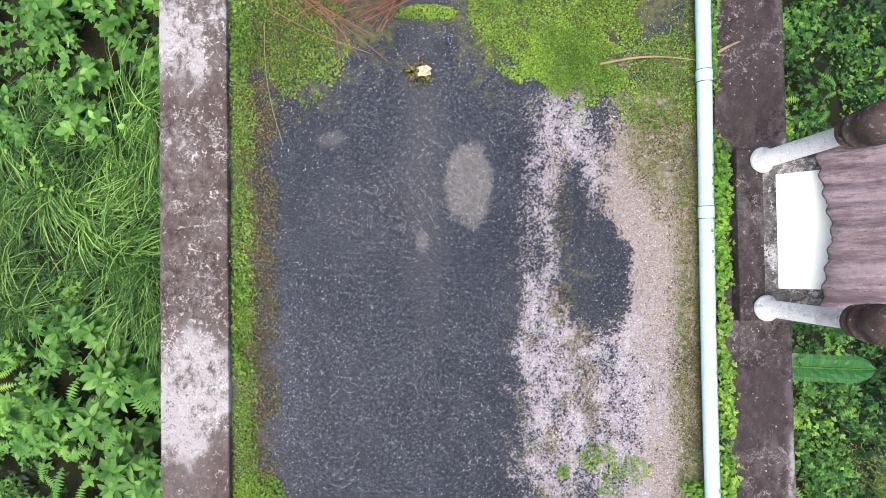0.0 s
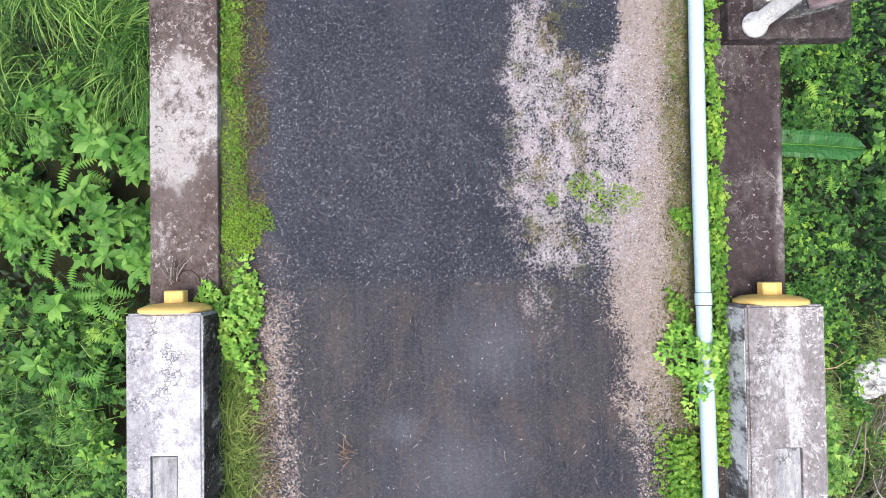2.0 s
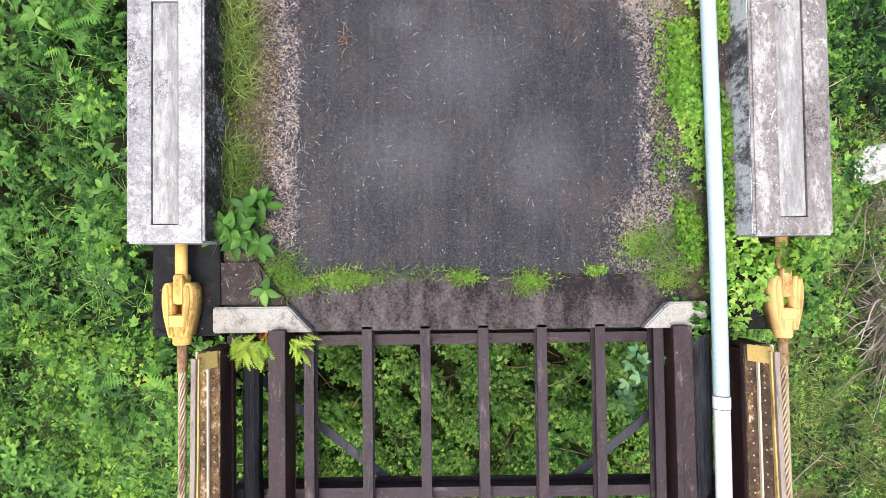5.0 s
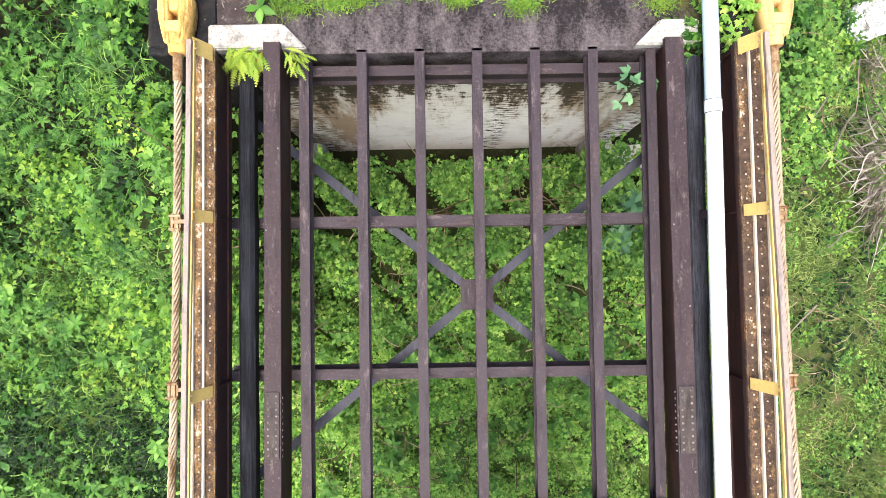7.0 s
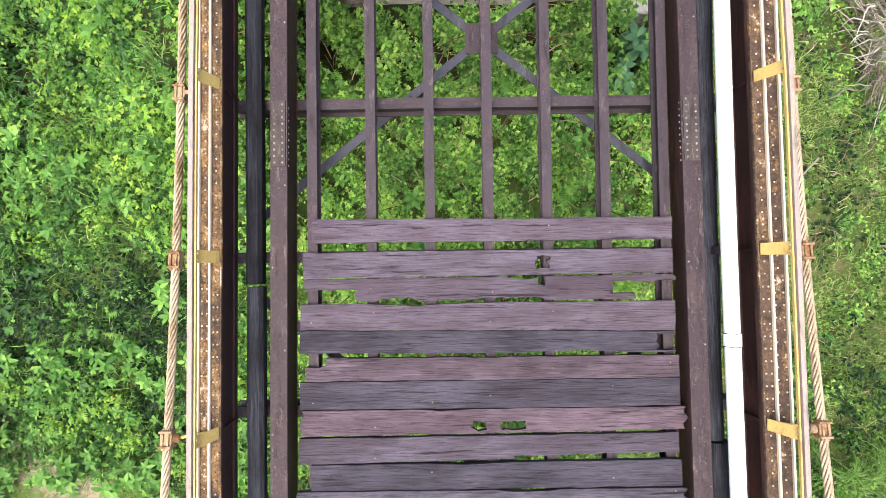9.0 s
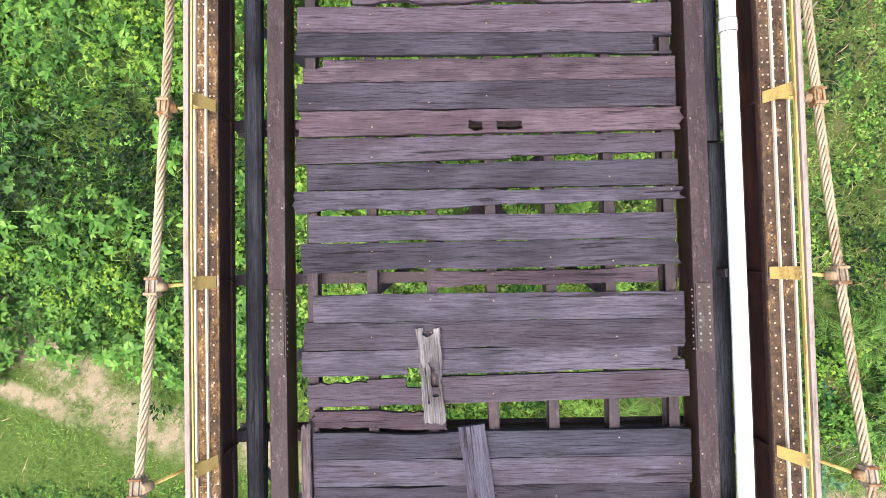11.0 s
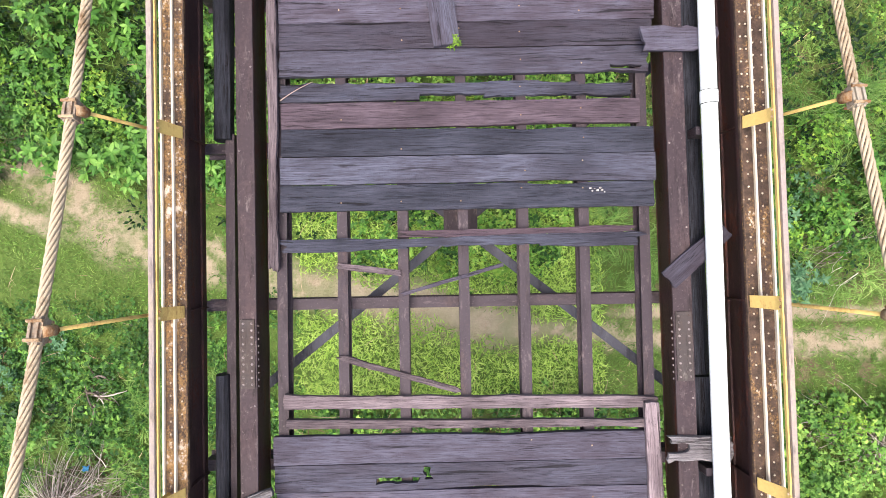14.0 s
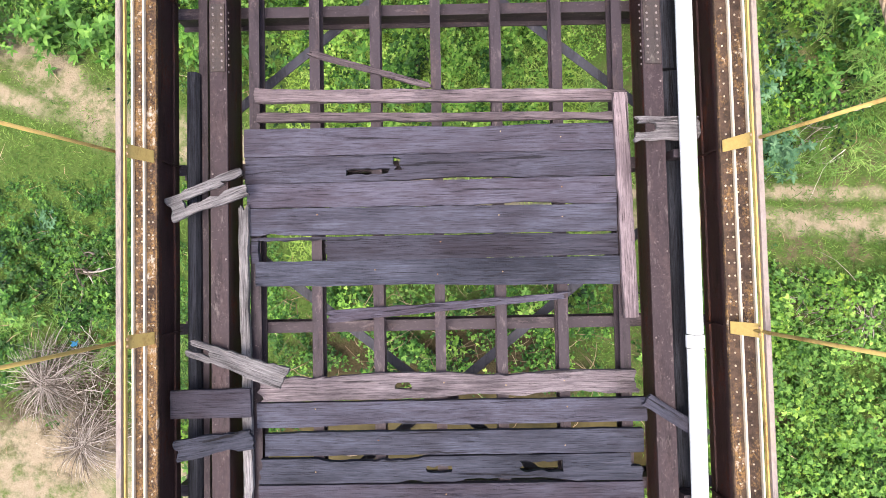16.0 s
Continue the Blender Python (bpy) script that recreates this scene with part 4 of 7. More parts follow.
def curb_girder(x0, x1, inner, label):
    """The low girder beside the deck: flange, web, splice plates and rivets."""
    head = rivets("rivet", [(0, 0, 0)], 0.0095)
    t = thing("curb_girder", label, "girder", "curb girders")
    top = 0.18
    y0, y1 = LAST, -6.0
    part("flange", box(x0, x1, y0, y1, top - 0.016, top, 0.003, 16), M_STEEL_TOP, t)
    wa, wb = (x0 + 0.02, x1 - 0.010) if inner > 0 else (x0 + 0.030, x1 - 0.02)
    part("web", box(wa, wb, y0, y1, -0.135, top - 0.016, 0.002, 16), M_WEB, t)
    part("bottom_flange", box(wa - 0.004, wb + 0.004, y0, y1, -0.146, -0.135, 0.002, 16), M_WEB, t)
    xe = x1 - 0.012 if inner > 0 else x0
    part("edge_angle", box(xe, xe + 0.012, y0, y1, top - 0.05, top - 0.016, 0.002, 16), M_WEB, t, "dark red angle under the flange edge")
    for k in range(4):
        ya = -8.66 - 3.727 * k
        sp = part("splice_plate", box(x0 + 0.012, x1 - 0.012, ya - 0.50, ya, top + 0.001, top + 0.012, 0.002), M_PLATE, t, "riveted splice plate")
        pts = [(x0 + 0.012 + (x1 - x0 - 0.024) * u, ya - 0.03 - 0.0489 * j, top + 0.012) for j in range(10) for u in (0.2, 0.8)]
        pts += [((x1 - 0.002 if inner > 0 else x0 + 0.002), p[1] - 0.02, top - 0.03) for p in pts[::2]]
        for p in pts:
            part("rivet", head, M_RIVET, sp, place=pose(*p))
    pts = [(x0 + (x1 - x0) * (0.86 if (i % 2) else 0.14), -6.2 - 0.62 * i, top) for i in range(26)]
    part("rivet_row", rivets("rivets", pts, 0.008), M_RIVET, t)["kind"] = "stuff"
    return t


bowed(curb_girder(-1.320, -1.192, 1, "dark brown steel curb girder with riveted splices"))
splay(curb_girder(1.757, 1.898, -1, "dark brown steel curb girder beside the pipe"))


def rail_z(y):
    """The rail starts low at the abutment and rises along the span."""
    return 0.60 + 0.08 * float(smooth(-6.0, -9.0, y))


def side_girder(x_in, out, rail_off, r1, r2, label, flange):
    """The stiffening girder: rusty riveted top flange with cream ridges, dark web, brackets and rail."""
    t = thing("stiffening_girder", label, "girder", "stiffening girders")
    top = 0.37
    y0, y1 = LAST, -6.12
    def bx(a, b, ya, yb, za, zb, bev=0.003):
        xa, xb = x_in + out * a, x_in + out * b
        return box(min(xa, xb), max(xa, xb), ya, yb, za, zb, bev, 16 if yb - ya > 5 else 0)
    part("top_flange", bx(0.0, r2 + 0.008, y0, y1, top - 0.014, top), flange, t, "rusty riveted flange")
    part("web", bx(0.030, r2 - 0.008, y0, y1, 0.0, top - 0.014, 0.002), M_WEB, t)
    part("bottom_flange", bx(0.024, r2, y0, y1, -0.016, 0.0), M_WEB, t)
    part("edge_angle", bx(0.004, 0.016, y0, y1, top - 0.075, top - 0.014), M_WEB, t, "dark red angle under the flange edge")
    part("foot_angle", bx(0.014, 0.030, y0, y1, 0.0, 0.07), M_WEB, t)
    part("ridge", bx(r1 - 0.007, r1 + 0.007, y0, y1, top, top + 0.028), M_CREAM, t, "cream painted plate edge")
    part("ridge", bx(r2 - 0.007, r2 + 0.007, y0, y1, top, top + 0.028), M_CREAM, t, "cream painted plate edge")
    part("ridge", bx(-0.004, 0.006, y0, y1, top - 0.016, top + 0.010, 0.001), flange, t)
    pts = []
    n = int((y1 - y0) / 0.0885)
    for i in range(n):
        y = y1 - 0.05 - 0.0885 * i
        if y < -9.95 and (-10.02 - y) % 3.72 < 0.95:
            pts += [(x_in + out * (r1 + 0.022), y, top + 0.006), (x_in + out * (r2 - 0.022), y, top + 0.006), (x_in + out * 0.024, y - 0.044, top + 0.006), (x_in + out * (r1 - 0.024), y - 0.044, top + 0.006)]
        else:
            pts += [(x_in + out * (r1 + r2) / 2, y, top), (x_in + out * r1 / 2, y - 0.04, top)]
    part("rivet_row", rivets("rivets", pts, 0.0075), M_DOT, t, "rows of pale rivet heads")["kind"] = "stuff"
    for k in range(4):
        ya = -10.02 - 3.72 * k
        part("cover_plate", bx(0.008, r1 - 0.009, ya - 0.95, ya, top, top + 0.006, 0.001), flange, t)
        part("cover_plate", bx(r1 + 0.009, r2 - 0.009, ya - 0.95, ya, top, top + 0.006, 0.001), flange, t)
    xr = x_in + out * rail_off
    def lifted(bm):
        for v in bm.verts:
            v.co.z += rail_z(v.co.y)
        return bm
    part("rail", lifted(box(xr - 0.017, xr + 0.017, y0, y1 - 0.02, -0.035, 0.0, 0.004, 24)), M_RAIL, t, "weathered greyish top rail")
    xi = xr - out * 0.02
    part("rail_side", lifted(box(min(xi, xi - out * 0.012), max(xi, xi - out * 0.012), y0, y1 - 0.02, -0.048, -0.022, 0.002, 24)), M_YELLOW, t, "yellow rail edge")
    for y in BEAMS[:]:
        y = y if y < -7 else -6.17
        a, b = Vector((x_in + out * 0.002, y, top + 0.034)), Vector((xr - out * 0.012, y, rail_z(y) - 0.030))
        bm = box(-0.5, 0.5, -0.045, 0.045, -0.005, 0.005, 0.0)
        end = y > -7
        for v in bm.verts:
            u = v.co.x + 0.5
            v.co = a + (b - a) * u + Vector((0, v.co.y * (1.3 if end else 0.92 + 0.10 * u), v.co.z))
        bmesh.ops.recalc_face_normals(bm, faces=bm.faces)
        br = part("bracket", bm, M_YELLOW, t, "yellow bracket plate")
        for dy in (0.022, -0.022):
            part("bolt", rivets("bolt", [(b.x - out * 0.02, y + dy, rail_z(y) - 0.038)], 0.012), M_RUST, br)
        part("stiffener", bx(0.002, 0.03, y - 0.006, y + 0.006, 0.0, top - 0.02, 0.0), M_WEB, t)
    return t


bowed(side_girder(-1.612, -1, 0.090, 0.077, 0.156, "golden rusty stiffening girder with cream edges, yellow brackets", M_FLANGE_W))
splay(side_girder(2.190, 1, 0.103, 0.087, 0.190, "rusty brown stiffening girder with cream edges, yellow brackets", M_FLANGE), 0.0085)

# ---- main cables ----


def sag(y):
    return 0.19 + 0.0119 * (np.minimum(np.asarray(y, float), -6.3) + 6.3) ** 2


def main_cable(x, out, rail_x, label):
    t = thing("main_cable", label, "cable", "main cables")
    ys = np.arange(-6.06, LAST, -0.022)
    zs = sag(ys)
    arc = np.concatenate([[0], np.cumsum(np.hypot(np.diff(ys), np.diff(zs)))])
    lines = []
    for k in range(6):
        a = 2 * np.pi * (k / 6 + arc / 0.36)
        lines.append(np.stack([x + 0.0215 * np.cos(a), ys, zs + 0.0215 * np.sin(a)], -1))
    part("wire_rope", tubes_mesh("wire_rope", lines, 0.0094, 8), M_ROPE, t, "twisted pale wire rope")
    part("rope_core", tubes_mesh("rope_core", [np.stack([x + 0 * ys, ys, zs], -1)[::6]], 0.0205, 8), M_CORE, t, "dark greasy rope core")
    # fork socket and pin at the anchorage
    paint = M_SOCKET if out < 0 else M_SOCKET_P
    so = part("socket", lathe([(0.060, 0), (0.068, 0.012), (0.069, 0.04), (0.078, 0.10), (0.090, 0.17), (0.086, 0.20)], 28, pose(x, -6.095, 0.19, -90, 0, 0)), paint, t, "chipped yellow cast fork socket")
    def cheek(s):
        """One arm of the fork: broad at the shoulder, round at the pin, hollow towards its fellow."""
        xs = [(0.030, -6.03), (0.066, -6.03), (0.086, -5.95), (0.104, -5.87), (0.115, -5.78), (0.115, -5.71), (0.108, -5.66), (0.093, -5.632), (0.072, -5.625), (0.054, -5.638), (0.045, -5.67)]
        bm = bmesh.new()
        f = bm.faces.new([bm.verts.new((x + s * u, v, 0.085)) for u, v in xs])
        q = bmesh.ops.extrude_face_region(bm, geom=[f])
        bmesh.ops.translate(bm, verts=[v for v in q["geom"] if isinstance(v, bmesh.types.BMVert)], vec=(0, 0, 0.21))
        bmesh.ops.recalc_face_normals(bm, faces=bm.faces)
        flat = [e for e in bm.edges if abs(e.verts[0].co.z - e.verts[1].co.z) < 1e-4]
        bmesh.ops.bevel(bm, geom=flat, offset=0.020, segments=3, affect="EDGES", clamp_overlap=True)
        for f in bm.faces:
            f.smooth = True
        return bm
    for s in (-1, 1):
        part("fork_arm", cheek(s), paint, so)
    part("fork_bridge", box(x - 0.085, x + 0.085, -5.955, -5.865, 0.09, 0.29, 0.02, 2), paint, so)
    part("eye_bar", box(x - 0.040, x + 0.040, -5.79, -5.56, 0.11, 0.275, 0.03), paint, so, "rounded eye between the cheeks")
    part("hole_lining", box(x - 0.044, x + 0.044, -5.87, -5.785, 0.09, 0.15, 0.004), M_RUST, so, "rusty gap behind the eye")
    part("neck", rod((x, -5.33, 0.205), (x, -5.60, 0.205), 0.045, 20), paint, so)
    part("pin", rod((x - 0.122, -5.71, 0.19), (x + 0.122, -5.71, 0.19), 0.036, 18), paint, so)
    part("ferrule", rod((x, -6.07, 0.19), (x, -6.30, 0.19), 0.038, 14), M_RUST, t)
    part("tie_rod", rod((x, -5.37, 0.21), (x, -5.30, 0.21), 0.04, 12), M_YELLOW_B, t)
    for y in BEAMS[1:]:
        z = float(sag(y - 0.02))
        slope = math.atan2(0.0238 * -(y + 6.3), 1.0)
        m = pose(x, y - 0.02, z) @ Matrix.Rotation(-slope, 4, "X")
        bm = bmesh.new()
        for s in (-1, 1):
            q = bmesh.ops.create_cube(bm, size=1, matrix=m @ Matrix.Translation((s * 0.0195, 0, 0)) @ Matrix.Diagonal((0.040, 0.150, 0.090, 1)))["verts"]
        bmesh.ops.bevel(bm, geom=bm.edges[:], offset=0.014, segments=2, affect="EDGES")
        cl = part("cable_clamp", bm, M_CLAMP if y < -12 else M_RUST, t, "rusted bolted clamp")
        for dy in (-0.05, 0.05):
            for dz in (0.042, -0.042):
                bolts = bmesh.new()
                bmesh.ops.create_cone(bolts, cap_ends=True, segments=6, radius1=0.010, radius2=0.010, depth=0.086, matrix=m @ Matrix.Translation((0, dy, dz)) @ pose(0, 0, 0, 0, 90, 0))
                part("bolt", bolts, M_RUST, cl)
        foot = Vector((rail_x + out * 0.03, y, 0.40))
        head = Vector((x - out * 0.055, y - 0.02, z - 0.02))
        if z > 0.42:
            hr = part("hanger_rod", rod(foot, head, 0.012, 8), M_YELLOW, t, "rust-stained yellow hanger rod")
            part("hanger_eye", rod(head - (head - foot).normalized() * 0.02, head + (head - foot).normalized() * 0.05, 0.032, 10), M_RUST, hr)
        else:
            part("hanger_rod", box(min(x, rail_x), max(x, rail_x), y - 0.03, y, 0.26, 0.28, 0.002), M_RUST, t)
    return t


main_cable(-1.965, -1, -1.70, "twisted steel main cable with rusted clamps and hangers")
main_cable(2.580, 1, 2.32, "twisted steel main cable with rusted clamps and hangers")

# ---- timbers and pipe beside the deck ----


def log(name, x0, x1, y0, y1, z0, z1, material, label, seed=0, category="timber"):
    """A weathered timber along y: rounded, split and uneven; the grain runs along it."""
    n = max(6, int((y1 - y0) / 0.12))
    k = 12
    verts, rng = [], random.Random(seed)
    for i in range(n + 1):
        u = -(y1 - y0) / 2 + (y1 - y0) * i / n
        for j in range(k):
            a = 2 * math.pi * j / k
            r = 1 + 0.10 * noise.noise(Vector((u * 1.5, math.cos(a) * 1.2 + seed, math.sin(a) * 1.2)))
            ca, sa = math.cos(a), math.sin(a)
            sq = 1 / max(abs(ca), abs(sa)) ** 0.6
            verts.append((u, ca * sq * r * (x1 - x0) / 2, sa * sq * r * (z1 - z0) / 2))
    faces = [(i * k + j, i * k + (j + 1) % k, (i + 1) * k + (j + 1) % k, (i + 1) * k + j) for i in range(n) for j in range(k)]
    faces += [tuple(range(k))[::-1], tuple(n * k + j for j in range(k))]
    me = mesh_of(name, verts, faces)
    ob = part(name, me, material, place=pose((x0 + x1) / 2, (y0 + y1) / 2, (z0 + z1) / 2, 0, 0, 90))
    return tagged(ob, label, category)


log("service_timber", -1.585, -1.450, -10.05, -6.1, -0.145, 0.02, M_CHAR, "blackened weathered timber on the floor beams", 1)
log("service_timber", -1.580, -1.445, -14.75, -10.07, -0.145, 0.02, M_CHAR, "blackened splintered timber on the floor beams", 2)
log("service_timber", -1.580, -1.475, -19.8, -16.55, -0.145, 0.02, M_CHAR, "blackened cracked timber on the floor beams", 3)
log("service_timber", 1.945, 2.125, -11.3, -6.1, -0.145, 0.05, M_CHAR, "blackened timber under the water pipe", 5)
log("service_timber", 1.975, 2.165, -16.6, -11.32, -0.145, 0.05, M_CHAR, "blackened timber under the water pipe", 6)
log("service_timber", 2.015, 2.205, -22.4, -16.62, -0.145, 0.05, M_CHAR, "blackened timber under the water pipe", 7)
tagged(part("service_channel", box(-1.50, -1.43, LAST, -14.7, -0.146, -0.05, 0.004), M_STEEL), "narrow dark steel channel on the floor beams", "channel")

pipe = thing("water_pipe", "pale plastic water pipe with sleeve couplings", "pipe")
PZ, PR = 0.175, 0.058
joints = [6.0, 1.433, 0.349, -2.512, -6.563, -10.50, -14.57, -18.62, -22.5]


def pipe_x(y):
    return 2.078 + 0.018 * smooth(-2, 3, y) + 0.042 * smooth(-9, -16, y) + 0.004 * np.sin(np.asarray(y) * 0.9)


def pipe_z(y):
    return 0.12 + 0.13 * smooth(0.0, -7.5, y)


for a, b in zip(joints, joints[1:]):
    ys = np.linspace(a, b, 24)
    line = np.stack([pipe_x(ys), ys, pipe_z(ys)], -1)
    blue = a > -6.0
    part("pipe_length", tubes_mesh("pipe", [line], PR, 20), M_PIPE_B if blue else M_PIPE, pipe, "pale blue pipe length" if blue else "white pipe length")
for y in joints[1:-1]:
    ys = np.linspace(y + 0.045, y - 0.045, 3)
    part("coupling", tubes_mesh("coupling", [np.stack([pipe_x(ys), ys, pipe_z(ys)], -1)], PR + 0.006, 20), M_PIPE if y < -6 else M_PIPE_B, pipe, "slightly wider sleeve")
k = Mat("dark_seal", 0.6)
M_SEAL = k.done(k.mix(k.noise(50), (0.02, 0.02, 0.022), (0.07, 0.07, 0.075)))
for y in joints[1:-1]:
    for dy in (0.047, -0.047):
        ys = np.linspace(y + dy + 0.004, y + dy - 0.004, 3)
        part("joint_seal", tubes_mesh("joint_seal", [np.stack([pipe_x(ys), ys, pipe_z(ys)], -1)], PR + 0.0045, 20), M_SEAL, pipe, "thin dark joint ring")
for y in BEAMS[1::2]:
    part("saddle", box(2.04, 2.17, y - 0.03, y + 0.03, -0.147, 0.185, 0.004), M_STEEL, pipe, "steel saddle under the pipe")

# ---- plank deck ----
deck = thing("plank_deck", "worn wooden plank deck with gaps and broken boards", "deck", kind="structure")


def board_mesh(length, w0, w1, thick, seed, holes=(), rag=0.02, bow=0.0, split=0):
    """A weathered board along x as a solid of small cells: ragged ends, chipped edges, missing cells."""
    rng = random.Random(seed)
    nx, ny = max(8, int(length / 0.05)), 8
    gone = set()
    for x0, x1, v0, v1 in holes:
        for i in range(nx):
            for j in range(ny):
                u, v = (i + 0.5) / nx * length, (j + 0.5) / ny
                if x0 <= u <= x1 and v0 <= v <= v1:
                    gone.add((i, j))
    # long splinters torn off the two edges
    torn = [(rng.choice((0, ny)), rng.uniform(0, length), rng.uniform(0.06, 0.5), rng.uniform(0.04, 0.12) if split < 3 else rng.uniform(0.08, 0.32)) for _ in range(split)]
    lef = [rag * noise.noise(Vector((j * 0.35, seed * 3.1, 0))) * 0.8 + rng.uniform(-rag, rag) * 0.22 for j in range(ny + 1)]
    rig = [rag * noise.noise(Vector((j * 0.35, seed * 3.1, 9))) * 0.8 + rng.uniform(-rag, rag) * 0.22 for j in range(ny + 1)]
    top = {}
    for i in range(nx + 1):
        u = i / nx
        w = w0 + (w1 - w0) * u
        for j in range(ny + 1):
            v = j / ny
            x = u * length + (lef[j] if i == 0 else rig[j] if i == nx else 0.0)
            y = w * (0.5 - v) + bow * math.sin(math.pi * u)
            if j in (0, ny):
                y += 0.006 * noise.noise(Vector((x * 5, seed, j))) + 0.003 * noise.noise(Vector((x * 19, seed, j)))
                for edge, at, reach, deep in torn:
                    if edge == j and abs(x - at) < reach:
                        y += (-1 if j == 0 else 1) * w * deep * (1 - abs(x - at) / reach) ** 0.7
            elif 0 < i < nx:
                x += 0.03 * noise.noise(Vector((i * 3.7, j * 5.1, seed)))
                y += w * 0.11 * noise.noise(Vector((i * 0.9, j * 4.3, seed + 9)))
            z = 0.004 * noise.noise(Vector((x * 2.2, v * 3, seed))) - (0.004 if j in (0, ny) else 0)
            top[i, j] = (x, y, z)
    verts, faces, index = [], [], {}

    def vid(i, j, low):
        key = (i, j, low)
        if key not in index:
            x, y, z = top[i, j]
            index[key] = len(verts)
            verts.append((x, y, z - thick if low else z))
        return index[key]

    def there(i, j):
        return 0 <= i < nx and 0 <= j < ny and (i, j) not in gone

    for i in range(nx):
        for j in range(ny):
            if not there(i, j):
                continue
            c = [(i, j), (i, j + 1), (i + 1, j + 1), (i + 1, j)]
            faces.append([vid(*q, 0) for q in c])
            faces.append([vid(*q, 1) for q in c[::-1]])
            for (a, b), (di, dj) in zip(zip(c, c[1:] + c[:1]), ((-1, 0), (0, 1), (1, 0), (0, -1))):
                if not there(i + di, j + dj):
                    faces.append([vid(*b, 0), vid(*a, 0), vid(*a, 1), vid(*b, 1)])
    return mesh_of("board", verts, faces)


count = [0]
NAIL = rivets("nail", [(0, 0, 0)], 0.0058)


def plank(xl, xr, yl, yr, wl, wr, holes=(), rag=0.006, material=None, split=1, label="", drop=0.0, bow=0.0):
    """A deck plank from its two ends: x, middle y and width of each."""
    count[0] += 1
    d = math.hypot(xr - xl, yr - yl)
    me = board_mesh(d, wl + 0.004, wr + 0.004, 0.048, count[0], [(a - xl, b - xl, v, w) for a, b, v, w in holes], rag, bow, split)
    ob = part("plank", me, material or (M_PLANK_W if yl > -13.5 else M_PLANK), deck, label, pose(xl, yl, 0.052 - drop, 0, 0, math.degrees(math.atan2(yr - yl, xr - xl))))
    q = random.Random(count[0])
    for x in STRINGERS:
        gap = any(a - 0.04 < x < b + 0.04 for a, b, v, w in holes)
        if xl + 0.08 < x < xr - 0.05 and not gap and wl > 0.12 and q.random() < 0.45:
            part("nail", NAIL, M_NAIL if q.random() < 0.6 else M_RUST, ob, place=pose(x - xl + q.uniform(-0.02, 0.02), q.uniform(-0.3, 0.3) * wl, 0.0025))
    return ob


plank(-1.05, 1.74, -9.645, -9.656, 0.179, 0.170)
plank(-1.12, 1.74, -9.909, -9.908, 0.200, 0.182, [(0.70, 0.77, 0.3, 0.7)])
plank(-1.11, 1.75, -10.102, -10.110, 0.168, 0.186, [(-1.11, -0.70, 0.5, 1), (0.70, 0.76, 0, 0.4), (1.27, 1.75, 0.3, 0.7), (1.45, 1.75, 0.3, 1)], 0.05, split=4)
plank(-1.14, 1.75, -10.309, -10.334, 0.194, 0.225)
plank(-1.15, 1.75, -10.499, -10.535, 0.168, 0.159, [(1.62, 1.75, 0.1, 0.9)])
plank(-1.10, 1.77, -10.713, -10.724, 0.172, 0.168, [(-1.10, -0.97, 0, 0.35)], material=M_RED_WOOD)
plank(-1.15, 1.77, -10.912, -10.921, 0.202, 0.211)
plank(-1.14, 1.80, -11.122, -11.119, 0.192, 0.166, [(0.19, 0.30, 0.5, 0.9), (0.36, 0.58, 0.5, 0.9)], 0.05, M_RED_WOOD)
plank(-1.16, 1.75, -11.335, -11.313, 0.191, 0.162, [(0.5, 1.75, 0.85, 1)])
plank(-1.07, 1.77, -11.537, -11.535, 0.191, 0.195)
plank(-1.18, 1.80, -11.729, -11.699, 0.169, 0.096, rag=0.05, split=5)
plank(-1.07, 1.74, -11.936, -11.945, 0.198, 0.190)
plank(-1.13, 1.75, -12.160, -12.144, 0.224, 0.190, rag=0.04)
plank(-0.12, 1.58, -12.328, -12.329, 0.125, 0.135, [(0.85, 1.6, 0.85, 1)], 0.06, M_RED_WOOD, 4)
plank(-1.04, 1.79, -12.541, -12.554, 0.211, 0.198)
plank(-1.11, 1.79, -12.756, -12.756, 0.207, 0.190)
plank(-1.13, 1.78, -12.964, -12.945, 0.184, 0.188, [(1.68, 1.80, 0.1, 0.6), (-0.33, -0.13, 0.8, 1)])
plank(-1.09, 1.81, -13.190, -13.149, 0.194, 0.201, [(-0.35, -0.08, 0, 0.35), (-1.09, -0.62, 0, 0.15)])
plank(-1.05, -0.05, -13.391, -13.395, 0.136, 0.145, rag=0.06, material=M_RED_WOOD, split=3)
plank(-1.05, 1.81, -13.582, -13.594, 0.191, 0.196)
plank(-1.05, 1.81, -13.786, -13.796, 0.200, 0.191)
plank(-1.05, 1.79, -13.994, -13.994, 0.199, 0.190)
plank(-1.05, 1.76, -14.197, -14.199, 0.189, 0.194, [(1.45, 1.72, 0.72, 0.86)], 0.03)
plank(-1.04, 1.62, -14.412, -14.420, 0.155, 0.108, [(0.0, 0.5, 0.8, 1), (1.2, 1.62, 0, 0.3)], 0.08, split=6)
plank(-1.04, 1.68, -14.599, -14.595, 0.193, 0.180, material=M_RED_WOOD)
plank(-1.04, 1.78, -14.803, -14.819, 0.201, 0.188)
plank(-1.05, 1.79, -15.017, -15.024, 0.200, 0.205)
plank(-1.05, 1.77, -15.226, -15.229, 0.191, 0.187)
plank(-1.05, 1.66, -15.585, -15.568, 0.095, 0.100, [(-0.1, 0.9, 0.8, 1)], 0.10, split=7)
